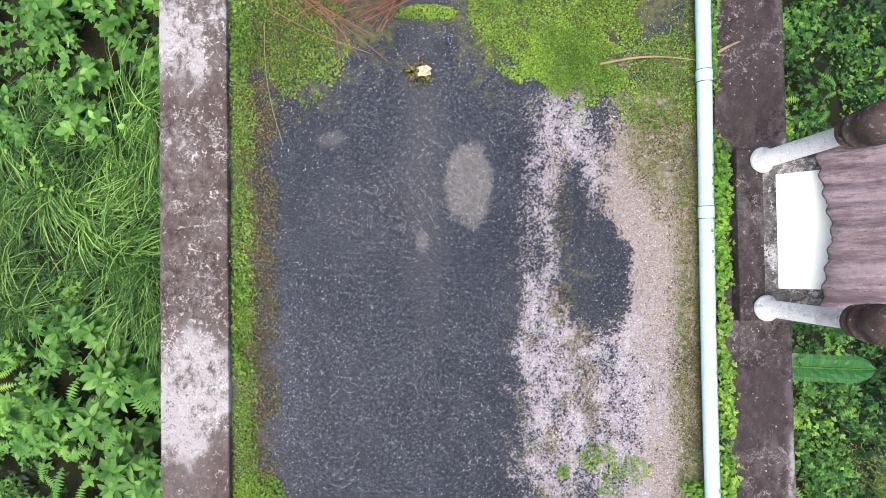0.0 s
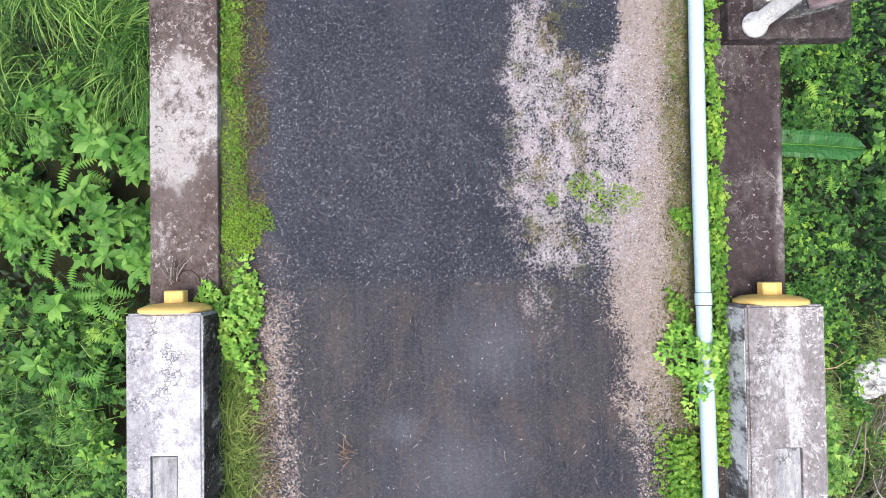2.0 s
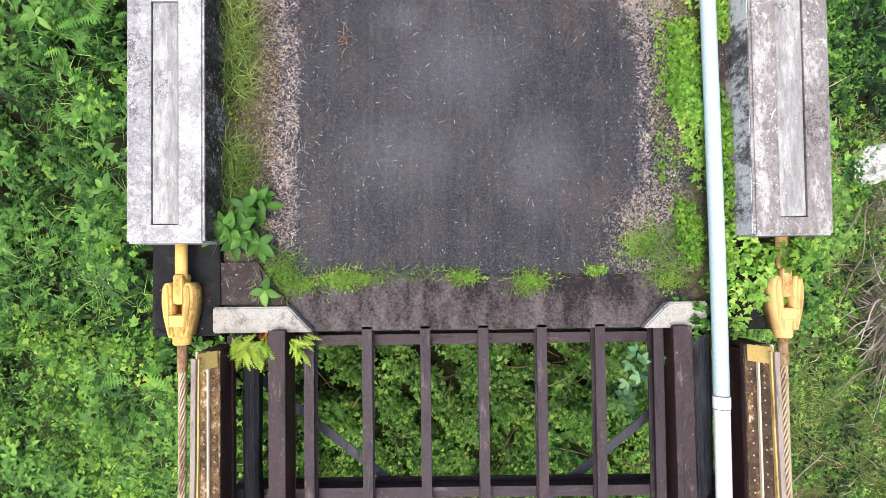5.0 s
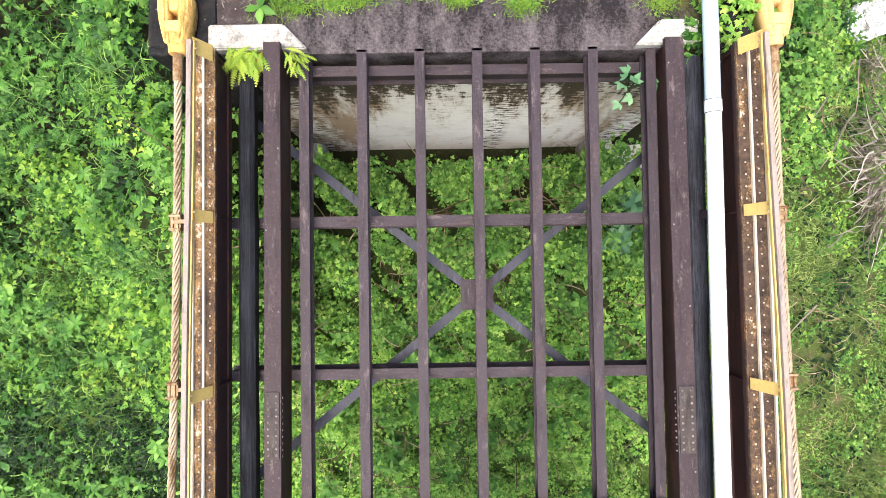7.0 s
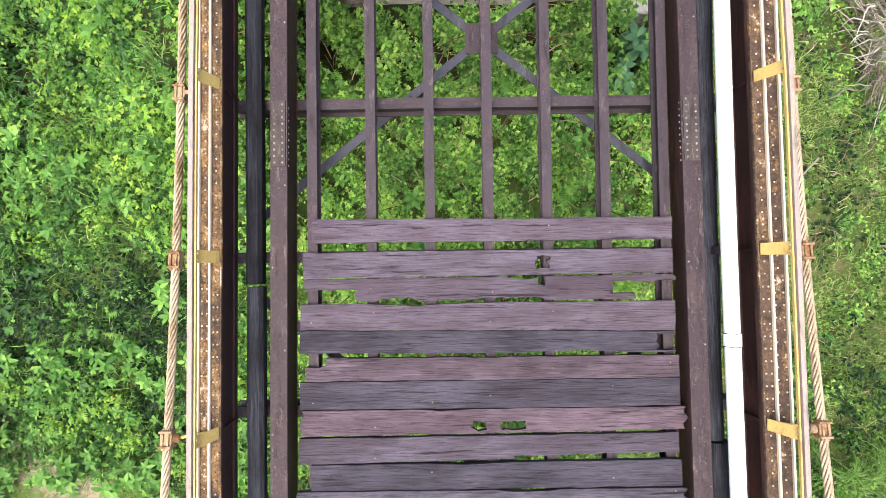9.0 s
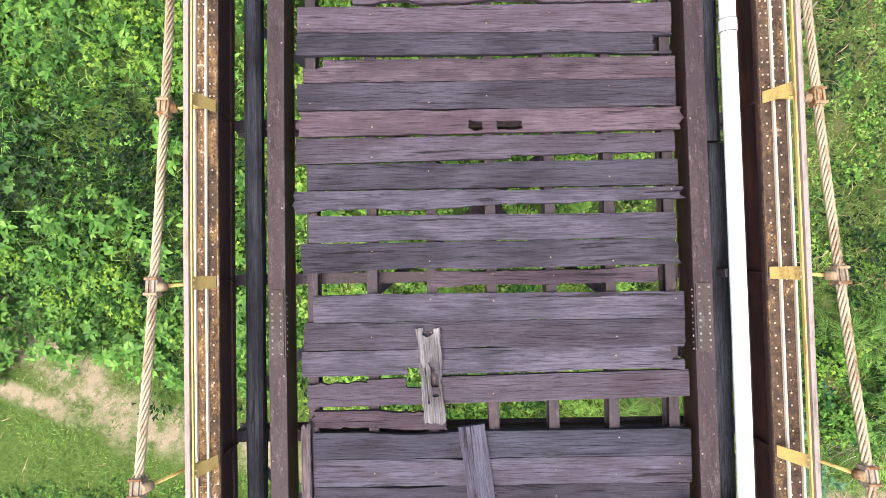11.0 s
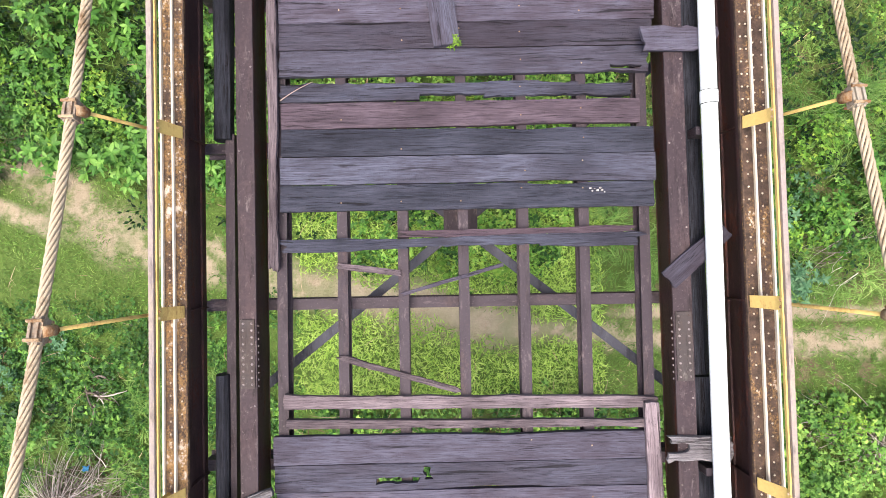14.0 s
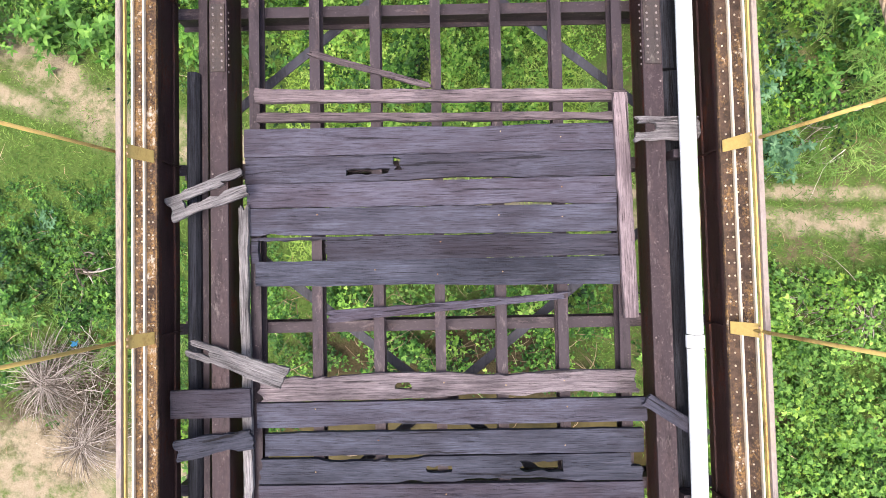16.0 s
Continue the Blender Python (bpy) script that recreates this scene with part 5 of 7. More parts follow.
plank(-0.15, 1.62, -15.505, -15.495, 0.06, 0.05, rag=0.10, material=M_RED_WOOD, split=5)
plank(-1.04, 1.75, -16.746, -16.795, 0.106, 0.080, rag=0.03, material=M_PINK_WOOD, split=5)
plank(-1.02, 1.66, -16.916, -16.950, 0.063, 0.055, rag=0.03, material=M_PINK_WOOD, split=4)
plank(-1.12, 1.67, -17.112, -17.106, 0.206, 0.198)
plank(-1.11, 1.67, -17.321, -17.306, 0.193, 0.185, [(-0.34, -0.05, 0.5, 0.72), (-0.01, 0.06, 0.12, 0.6)])
plank(-1.10, 1.66, -17.511, -17.508, 0.171, 0.201)
plank(-1.09, 1.66, -17.706, -17.717, 0.201, 0.200)
plank(-1.07, 1.66, -17.920, -17.909, 0.188, 0.166, [(-1.0, -0.50, 0.15, 1)])
plank(-1.04, 1.67, -18.093, -18.109, 0.179, 0.208)
plank(-0.50, 1.25, -18.42, -18.29, 0.085, 0.05, rag=0.10, split=7)
plank(-1.02, 1.76, -18.941, -18.935, 0.195, 0.166, [(0.0, 0.1, 0.4, 0.6)], 0.06, M_FLAKY_WOOD, 5)
plank(-1.04, 1.84, -19.139, -19.142, 0.178, 0.169)
plank(-0.98, 1.81, -19.352, -19.368, 0.165, 0.169)
plank(-1.01, 1.81, -19.550, -19.557, 0.173, 0.193, [(0.2, 0.4, 0.4, 0.6), (0.9, 1.2, 0.3, 0.6), (1.7, 1.81, 0, 0.5)], 0.05, split=4)
plank(-1.03, 1.80, -19.745, -19.763, 0.185, 0.185)


def loose_board(x0, y0, x1, y1, wide, z, seed, material, label, rag=0.02, holes=(), thick=0.04, split=3, tilt=0.0):
    """A board lying from (x0, y0) to (x1, y1)."""
    d = math.hypot(x1 - x0, y1 - y0)
    me = board_mesh(d, wide, wide, thick, seed, holes, rag, 0.0, split)
    m = pose(x0, y0, z + thick) @ Matrix.Rotation(math.atan2(y1 - y0, x1 - x0), 4, "Z") @ Matrix.Rotation(radians(tilt), 4, "Y")
    return tagged(part("loose_board", me, material, place=m), label, "board", "loose boards")


ON_DECK, ON_STEEL = 0.054, 0.196
loose_board(-0.179, -12.701, -0.127, -13.413, 0.21, ON_DECK, 201, M_PALE_WOOD, "short bleached splintered board lying across the planks", 0.04, [(0.25, 0.5, 0.3, 0.45), (0.3, 0.55, 0.6, 0.75), (0.0, 0.06, 0.3, 0.6)])
loose_board(0.147, -13.435, 0.228, -14.086, 0.20, ON_DECK, 202, M_PLANK, "short grey board lying aslant on the planks", 0.01, split=0)
loose_board(-1.095, -13.42, -1.095, -15.75, 0.075, ON_DECK, 203, M_PINK_WOOD, "long narrow reddish board along the deck's edge", 0.05, split=6)
loose_board(-1.115, -17.60, -1.095, -19.95, 0.075, ON_DECK, 204, M_PALE_WOOD, "long narrow bleached split board along the deck's edge", 0.05, split=8)
loose_board(1.695, -16.79, 1.735, -18.46, 0.105, ON_DECK, 205, M_PINK_WOOD, "long pinkish board along the deck's edge", 0.01, split=1)
loose_board(1.655, -14.103, 2.20, -14.115, 0.20, 0.185, 206, M_PLANK, "grey split board end across the girder under the pipe", 0.04, split=4, thick=0.035)
loose_board(1.80, -15.885, 2.215, -15.52, 0.15, 0.185, 207, M_PLANK, "grey board aslant under the pipe", 0.02, split=2, thick=0.03)
loose_board(1.76, -17.10, 2.21, -17.11, 0.19, 0.185, 208, M_PALE_WOOD, "bleached split board across the girder under the pipe", 0.05, [(0.0, 0.16, 0.3, 0.65)], split=3, thick=0.035)
loose_board(-1.60, -17.61, -1.06, -17.42, 0.21, 0.185, 209, M_PALE_WOOD, "grey split board across the curb girder", 0.04, [(0.1, 0.4, 0.42, 0.6), (0.44, 0.58, 0.3, 0.6)], split=3, thick=0.035)
loose_board(-1.46, -18.60, -0.78, -18.83, 0.17, 0.205, 210, M_PALE_WOOD, "broken bleached board aslant over the girder", 0.05, [(0.0, 0.16, 0.4, 0.65)], split=5, thick=0.035)
loose_board(-1.60, -19.01, -1.03, -19.005, 0.20, 0.185, 211, M_PLANK, "grey board lying across the curb girder", 0.01, split=0, thick=0.035)
loose_board(-1.56, -19.34, -1.02, -19.25, 0.15, 0.185, 212, M_PLANK, "short worn board across the curb girder", 0.04, split=3, thick=0.035)
loose_board(1.78, -19.03, 2.20, -19.30, 0.10, 0.185, 213, M_PLANK, "narrow grey board aslant under the pipe", 0.02, split=1, thick=0.03)
loose_board(-0.62, -16.43, 0.27, -16.69, 0.055, 0.0, 214, M_PINK_WOOD, "broken reddish splinter lying over the stringers", 0.08, split=9, thick=0.03)
loose_board(-0.62, -15.74, -0.15, -15.80, 0.06, 0.0, 215, M_PINK_WOOD, "pale broken splinter lying over the stringers", 0.06, split=5, thick=0.03)
loose_board(-0.14, -15.96, 0.62, -15.75, 0.03, 0.0, 216, M_PLANK, "thin splinter lying over the stringers", 0.03, split=2, thick=0.02)

# ---- small monument beside the road ----
M_LIME = make_concrete("flaking_limewash", (0.30, 0.29, 0.30), (0.74, 0.73, 0.74), 0.44, (2, 2, 0.7))
mon = thing("monument", "small concrete monument with white plaque and tiled roof", "monument")
part("base_slab", box(2.29, 3.25, -0.505, 0.835, 0.06, 0.205, 0.014, 10, 0.004, 3), M_WALL_R, mon, "dark concrete base slab")
def leaning(bm, foot=0.19, slope=0.95):
    """Shear a body so that its face leans back."""
    for v in bm.verts:
        v.co.x += (v.co.z - foot) * slope
    return bm


part("back_wall", leaning(box(2.475, 2.78, -0.36, 0.72, 0.19, 0.58, 0.012, 8, 0.004)), make_concrete("monument_concrete", (0.055, 0.048, 0.046), (0.50, 0.48, 0.47), 0.53, (2, 2, 2), (), 0.6), mon, "grey stained concrete body")
k = Mat("white_plaque", 0.35, 0, 0.4)
M_PLAQUE = k.done(k.mix(k.ramp(k.noise(3, 5), 0.4, 0.7), (0.76, 0.76, 0.66), (0.80, 0.80, 0.75)))
part("plaque", leaning(box(2.460, 2.480, -0.25, 0.62, 0.28, 0.565, 0.004)), M_PLAQUE, mon, "smooth white plaque")
for y in (0.742, -0.402):
    col = part("column", lathe([(0.092, 0.0), (0.102, 0.025), (0.092, 0.05), (0.066, 0.07), (0.06, 0.9), (0.072, 0.93), (0.06, 0.95)], 20, pose(2.49, y, 0.2)), M_LIME, mon, "white round column")
    part("finial", lathe([(0.06, 0), (0.10, 0.02), (0.10, 0.05), (0.075, 0.07), (0.11, 0.09), (0.115, 0.13), (0.085, 0.16), (0.12, 0.20), (0.12, 0.34), (0.10, 0.38), (0.03, 0.42)], 20, pose(2.49, y, 1.14)), M_WALL, col, "ringed grey finial")
nx, ny = 10, 96
rv = []
for low in (0, 1):
    for i in range(nx + 1):
        for j in range(ny + 1):
            u, v = i / nx, j / ny
            y = -0.42 + 1.18 * v
            gable = 1 - abs(2 * v - 1)
            roll = (v * 9) % 1.0
            ripple = 0.030 * abs(math.sin(roll * math.pi)) ** 0.7 + 0.012 * roll
            rv.append((2.69 + 0.70 * u + 0.020 * math.cos(roll * 2 * math.pi), y, 0.525 + 0.15 * gable ** 1.2 + 0.38 * math.sin(u * 1.6) + ripple - 0.02 * low))
w = ny + 1
half = (nx + 1) * w
rf = [(i * w + j, (i + 1) * w + j, (i + 1) * w + j + 1, i * w + j + 1) for i in range(nx) for j in range(ny)]
rf += [tuple(half + q for q in f[::-1]) for f in rf]
rf += [(j, j + 1, half + j + 1, half + j) for j in range(ny)] + [(nx * w + j + 1, nx * w + j, half + nx * w + j, half + nx * w + j + 1) for j in range(ny)]
M_TILE = make_concrete("mauve_roof_sheet", (0.12, 0.088, 0.098), (0.30, 0.235, 0.255), 0.50, (0.6, 4, 1), cracks=0.0)
part("roof", mesh_of("roof", rv, rf, True), M_TILE, mon, "mauve corrugated roof")

# ---- plants ----
rng = np.random.default_rng(7)


def unit(v):
    return v / np.maximum(np.linalg.norm(v, axis=-1, keepdims=True), 1e-6)


def leaf_arrays(base, along, length, width, fold=0.25, droop=0.15, wide_at=0.45):
    """Folded leaves of four triangles: base, two edges, midrib, tip."""
    n = len(base)
    length, width = np.broadcast_to(length, (n,))[:, None], np.broadcast_to(width, (n,))[:, None]
    along = unit(along)
    side = np.cross(along, np.array([0, 0, 1.0]) + rng.normal(0, 0.25, (n, 3)))
    side = unit(side)
    up = np.cross(side, along)
    mid = base + along * length * wide_at
    tip = base + along * length
    tip = tip - np.array([0, 0, 1.0]) * length * droop
    l = mid + side * width / 2 + up * width * fold
    r = mid - side * width / 2 + up * width * fold
    v = np.stack([base, l, mid, r, tip], 1).reshape(-1, 3)
    f = np.array([[0, 2, 1], [0, 3, 2], [1, 2, 4], [2, 3, 4]])
    f = (f[None] + (np.arange(n) * 5)[:, None, None]).reshape(-1, 3)
    return v, f


def oval_leaves(base, along, length, width, droop=0.3):
    """Smooth pointed leaves with a sunk midrib that arch over: two cross rows and a tip."""
    n = len(base)
    length, width = np.broadcast_to(length, (n,))[:, None], np.broadcast_to(width, (n,))[:, None]
    along = unit(along)
    side = unit(np.cross(along, np.array([0, 0, 1.0]) + rng.normal(0, 0.18, (n, 3))))
    up = np.cross(side, along)
    v = [base]
    for u, w in ((0.22, 0.36), (0.45, 0.5), (0.72, 0.36)):
        c = base + along * length * u - np.array([0, 0, 1.0]) * length * droop * u * u
        v += [c + side * width * w + up * width * 0.14, c, c - side * width * w + up * width * 0.14]
    v.append(base + along * length - np.array([0, 0, 1.0]) * length * droop)
    v = np.stack(v, 1).reshape(-1, 3)
    f = [[0, 2, 1], [0, 3, 2]]
    for a in (1, 4):
        f += [[a, a + 1, a + 4], [a, a + 4, a + 3], [a + 1, a + 2, a + 5], [a + 1, a + 5, a + 4]]
    f += [[7, 8, 10], [8, 9, 10]]
    return v, (np.array(f)[None] + (np.arange(n) * 11)[:, None, None]).reshape(-1, 3)


def foliage(name, sets, material, label="", category="", kind="stuff", parent=None):
    vs, fs, base = [], [], 0
    for v, f in sets:
        vs.append(v)
        fs.append(f + base)
        base += len(v)
    f = np.concatenate(fs)
    ob = part(name, fast_mesh(name, np.concatenate(vs), f, np.full(len(f), 3)), material, parent)
    return tagged(ob, label, category, kind=kind) if not parent else ob


def blades(base, lean, length, width):
    """Grass blades of three triangles that arch over."""
    n = len(base)
    length, width = np.broadcast_to(length, (n,))[:, None], np.broadcast_to(width, (n,))[:, None]
    flat = unit(lean * np.array([1, 1, 0.0]))
    side = np.cross(flat, [0, 0, 1.0])
    a = base + flat * length * 0.30 + np.array([0, 0, 1.0]) * length * 0.42
    b = base + flat * length * 0.78 + np.array([0, 0, 1.0]) * length * 0.40
    v = np.stack([base, a + side * width / 2, a - side * width / 2, b], 1).reshape(-1, 3)
    f = np.array([[0, 2, 1], [1, 2, 3]])
    return v, (f[None] + (np.arange(n) * 4)[:, None, None]).reshape(-1, 3)


def arched(base, lean, length, width):
    """Long grass blades that rise, arch over and hang, tapering to the tip."""
    n = len(base)
    t = np.array([0.0, 0.28, 0.55, 0.8])
    rise = rng.uniform(0.75, 1.15, n)
    bend = rng.normal(0, 0.22, n)
    side = np.cross(lean, [0, 0, 1.0])
    vs = []
    for u in (*t, 1.0):
        c = base + lean * (length * 0.85 * u ** 1.15)[:, None] + side * (length * bend * u * u)[:, None]
        c = c + np.array([0, 0, 1.0]) * (length * (rise * u - (rise - 0.12) * u ** 2.1))[:, None]
        if u == 1.0:
            vs.append(c)
        else:
            w = (width * (1 - 0.55 * u))[:, None]
            vs += [c + side * w / 2, c - side * w / 2]
    v = np.stack(vs, 1).reshape(-1, 3)
    f = []
    for i in range(3):
        f += [[2 * i, 2 * i + 1, 2 * i + 3], [2 * i, 2 * i + 3, 2 * i + 2]]
    f.append([6, 7, 8])
    return v, (np.array(f)[None] + (np.arange(n) * 9)[:, None, None]).reshape(-1, 3)


def trail_free(x, y, extra=0.0):
    """Where no trail is worn, seen from above."""
    ok = np.ones(np.shape(x), bool)
    for x0, y0, x1, y1, w in TRAILS:
        dx, dy = x1 - x0, y1 - y0
        ln = math.hypot(dx, dy)
        a = np.abs((x - x0) * -dy + (y - y0) * dx) / ln
        s = ((x - x0) * dx + (y - y0) * dy) / ln
        ok &= ~((a < w * (0.75 + 0.4 * wave(x, y, 1.3) + 0.4 * wave(x, y, 4.2, 1.0)) * rng.uniform(0.45, 1.25, np.shape(x)) + extra) & (s > -0.3) & (s < ln + 0.3))
    ok &= ~(((x + 7.4) / 3.2) ** 2 + ((y + 21.9) / 1.1) ** 2 < 1 + 0.3 * wave(x, y, 1.1))
    ok &= ~(((x - 0.6) / 3.7) ** 2 + ((y + 21.75) / 1.4) ** 2 < 1 + 0.2 * wave(x, y, 2.1))
    return ok


def clear_of_works(x, y, pad=0.0):
    """Beside the walls and off the road, not through them."""
    road_side = (y > -6.15 - pad) & (y < 6.1 + pad) & (x > -2.33 - pad) & (x < 2.84 + pad)
    return ~road_side


def bushes(x0, x1, y0, y1, n, size, tall, per, leaf, keep=None, flat=0.75, sink=0.0, carve=-0.38):
    """Domes of leaves: positions, ways, and lengths for many plants at once."""
    x, y = rng.uniform(x0, x1, n), rng.uniform(y0, y1, n)
    ok = clear_of_works(x, y, size * 0.35)
    if keep is not None:
        ok &= keep(x, y)
    x, y = x[ok], y[ok]
    s = rng.uniform(0.6, 1.3, len(x)) * size
    h = rng.uniform(0.3, 1.35, len(x)) * tall
    lf = rng.uniform(0.75, 1.3, len(x)) * leaf
    idx = np.repeat(np.arange(len(x)), per)
    m = len(idx)
    az = rng.uniform(0, 2 * np.pi, m)
    c = rng.uniform(0.05, 1, m) ** 0.6
    sn = np.sqrt(np.maximum(0, 1 - c * c))
    out = np.stack([np.cos(az) * sn, np.sin(az) * sn, c], -1)
    rr = rng.uniform(0.55, 1.0, m)[:, None]
    p = np.stack([x[idx], y[idx], land(x, y)[idx] - sink], -1)
    base = p + out * rr * np.stack([s[idx], s[idx], h[idx]], -1)
    way = unit(np.stack([np.cos(az), np.sin(az), 0.25 + 0 * az], -1) * flat + out * 0.4 + rng.normal(0, 0.35, (m, 3)))
    if carve:
        hole = wave(base[:, 0], base[:, 1], 3.3, 0.4) + 0.7 * wave(base[:, 0], base[:, 1], 7.5, 2.2) + rng.normal(0, 0.10, m)
        gone = hole < carve
    else:
        gone = np.zeros(m, bool)
    ok = clear_of_works(base[:, 0], base[:, 1], 0.04) | (base[:, 2] < -0.3) & (base[:, 1] < -6.0)
    ok &= ~gone
    return base[ok], way[ok], lf[idx][ok] * rng.uniform(0.7, 1.2, ok.sum())


def whorls(base, way, length, k=5, spread=0.9):
    """Each place becomes a rosette of k leaves."""
    n = len(base)
    idx = np.repeat(np.arange(n), k)
    az = np.tile(np.arange(k) * 2 * np.pi / k, n) + np.repeat(rng.uniform(0, 6.28, n), k)
    w = np.stack([np.cos(az), np.sin(az), rng.normal(0.25, 0.25, n * k)], -1) * spread + way[idx] * 0.35
    return base[idx], unit(w), length[idx] * rng.uniform(0.8, 1.15, n * k)


def spread_leaves(name, material, label, category, specs):
    sets = []
    for sp in specs:
        k = sp.pop("k", 0)
        ratio = sp.pop("ratio", 0.5)
        b, w, l = bushes(**sp)
        if k:
            b, w, l = whorls(b, w, l, k)
        sets.append(oval_leaves(b, w, l, l * ratio) if sp["leaf"] >= 0.09 and k else leaf_arrays(b, w, l, l * ratio))
    return foliage(name, sets, material, label, category)


def palmate(base, way, size):
    """Lobed leaves: three broad lobes round one foot."""
    n = len(base)
    up = unit(np.array([0, 0, 1.0]) + rng.normal(0, 0.38, (n, 3)))
    fwd = unit(way - up * np.sum(way * up, 1, keepdims=True))
    side = np.cross(up, fwd)
    v = [base]
    for ang, ln in ((-0.98, 0.78), (0.0, 1.0), (0.98, 0.78)):
        tip = fwd * math.cos(ang) + side * math.sin(ang)
        l, r = fwd * math.cos(ang - 0.5) + side * math.sin(ang - 0.5), fwd * math.cos(ang + 0.5) + side * math.sin(ang + 0.5)
        s = size[:, None] * ln
        v += [base + l * s * 0.60 + up * s * 0.05, base + tip * s - up * s * 0.16, base + r * s * 0.60 + up * s * 0.05]
    v = np.stack(v, 1).reshape(-1, 3)
    f = []
    for q in range(3):
        f += [[0, 1 + 3 * q, 2 + 3 * q], [0, 2 + 3 * q, 3 + 3 * q]]
    return v, (np.array(f)[None] + (np.arange(n) * 10)[:, None, None]).reshape(-1, 3)


def fronds(base, az, length, pairs=8, rise=0.35, width=0.24):
    """Fern fronds: an arching rib with pointed leaflets on both sides."""
    n = len(base)
    t = np.linspace(0, 1, pairs + 2)
    head = np.stack([np.cos(az), np.sin(az), 0 * az], -1)
    side = np.stack([-np.sin(az), np.cos(az), 0 * az], -1)
    rib = base[:, None] + head[:, None] * (length[:, None] * t)[..., None]
    rib[..., 2] += length[:, None] * rise * (1.9 * t - 1.9 * t ** 2)[None]
    wd = np.sin(np.pi * (0.12 + 0.86 * t[:-1])) * width
    verts = [rib.reshape(n, -1, 3)]
    for s in (1, -1):
        mid = (rib[:, :-1] + rib[:, 1:]) / 2 + head[:, None] * (length[:, None] * 0.05)[..., None]
        verts.append(mid + s * side[:, None] * (length[:, None] * wd)[..., None] - np.array([0, 0, 1.0]) * (length[:, None] * wd * 0.25)[..., None])
    v = np.concatenate(verts, 1)
    k = pairs + 2
    f = []
    for i in range(pairs + 1):
        f += [[i, i + 1, k + i], [i + 1, i, k + pairs + 1 + i]]
    f = (np.array(f)[None] + (np.arange(n) * v.shape[1])[:, None, None]).reshape(-1, 3)
    return v.reshape(-1, 3), f


# Patch where dark shadow on the west bank is painted with near-black leaves.
hollow = lambda x, y: ((x + 5.6) / 2.6) ** 2 + ((y + 10.9) / 1.4) ** 2 < 1 + 0.6 * wave(x, y, 1.7)
# Here yellow-green vines paint the stronger light on the western bank.
sunny = lambda x, y: (wave(x, y, 1.25, 0.7) > -0.32) & ~hollow(x, y)
off_trail = lambda x, y: trail_free(x, y, 0.25) & ~lawn(x, y)
clumps = lambda x, y: (wave(x, y, 1.25, 0.7) > -0.32)
other_clumps = lambda x, y: (wave(x, y, 1.0, 3.1) > 0.0)
def lawn(x, y):
    """The open grass on both sides of the trails."""
    edge = 0.35 * wave(x, y, 1.1, 2.0)
    west = (x < 0) & (y < -15.6 + 0.28 * (x + 5) * (x < -3) * -1 + edge) & (y > -18.1 + edge)
    east = (x >= 0) & (y < -15.9 + edge) & (y > -18.3 + edge)
    return west | east


meadow_shrubs = lambda x, y: trail_free(x, y, 0.45) & ~lawn(x, y) & (wave(x, y, 0.5, 2.0) + 0.9 * smooth(-15.5, -12.5, y) > 0.18)


def lobed(*specs):
    return [palmate(*bushes(**q)) for q in specs]


# Undergrowth leaves darkened so that gaps in the shrubs look shaded.
spread_leaves("undergrowth", M_LEAF_DK, "dense undergrowth, near-black to deepen shade between the shrubs", "undergrowth", [
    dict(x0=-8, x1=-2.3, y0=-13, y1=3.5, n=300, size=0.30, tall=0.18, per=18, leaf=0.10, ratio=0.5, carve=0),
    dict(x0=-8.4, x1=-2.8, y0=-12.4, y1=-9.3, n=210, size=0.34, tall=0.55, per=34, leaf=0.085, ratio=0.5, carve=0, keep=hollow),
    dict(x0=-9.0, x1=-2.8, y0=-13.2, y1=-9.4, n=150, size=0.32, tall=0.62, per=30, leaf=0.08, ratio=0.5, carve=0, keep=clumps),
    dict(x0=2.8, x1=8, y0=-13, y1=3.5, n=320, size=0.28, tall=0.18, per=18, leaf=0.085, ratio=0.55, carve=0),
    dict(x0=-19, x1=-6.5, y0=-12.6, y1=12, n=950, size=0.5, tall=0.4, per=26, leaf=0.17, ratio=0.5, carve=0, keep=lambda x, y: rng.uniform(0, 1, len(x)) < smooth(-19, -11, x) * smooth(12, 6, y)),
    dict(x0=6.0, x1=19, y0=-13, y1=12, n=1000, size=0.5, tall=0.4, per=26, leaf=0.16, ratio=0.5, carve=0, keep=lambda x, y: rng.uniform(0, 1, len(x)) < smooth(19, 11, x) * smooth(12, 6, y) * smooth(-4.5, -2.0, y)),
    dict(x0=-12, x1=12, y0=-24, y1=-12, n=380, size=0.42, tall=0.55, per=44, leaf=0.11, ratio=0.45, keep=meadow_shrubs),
])
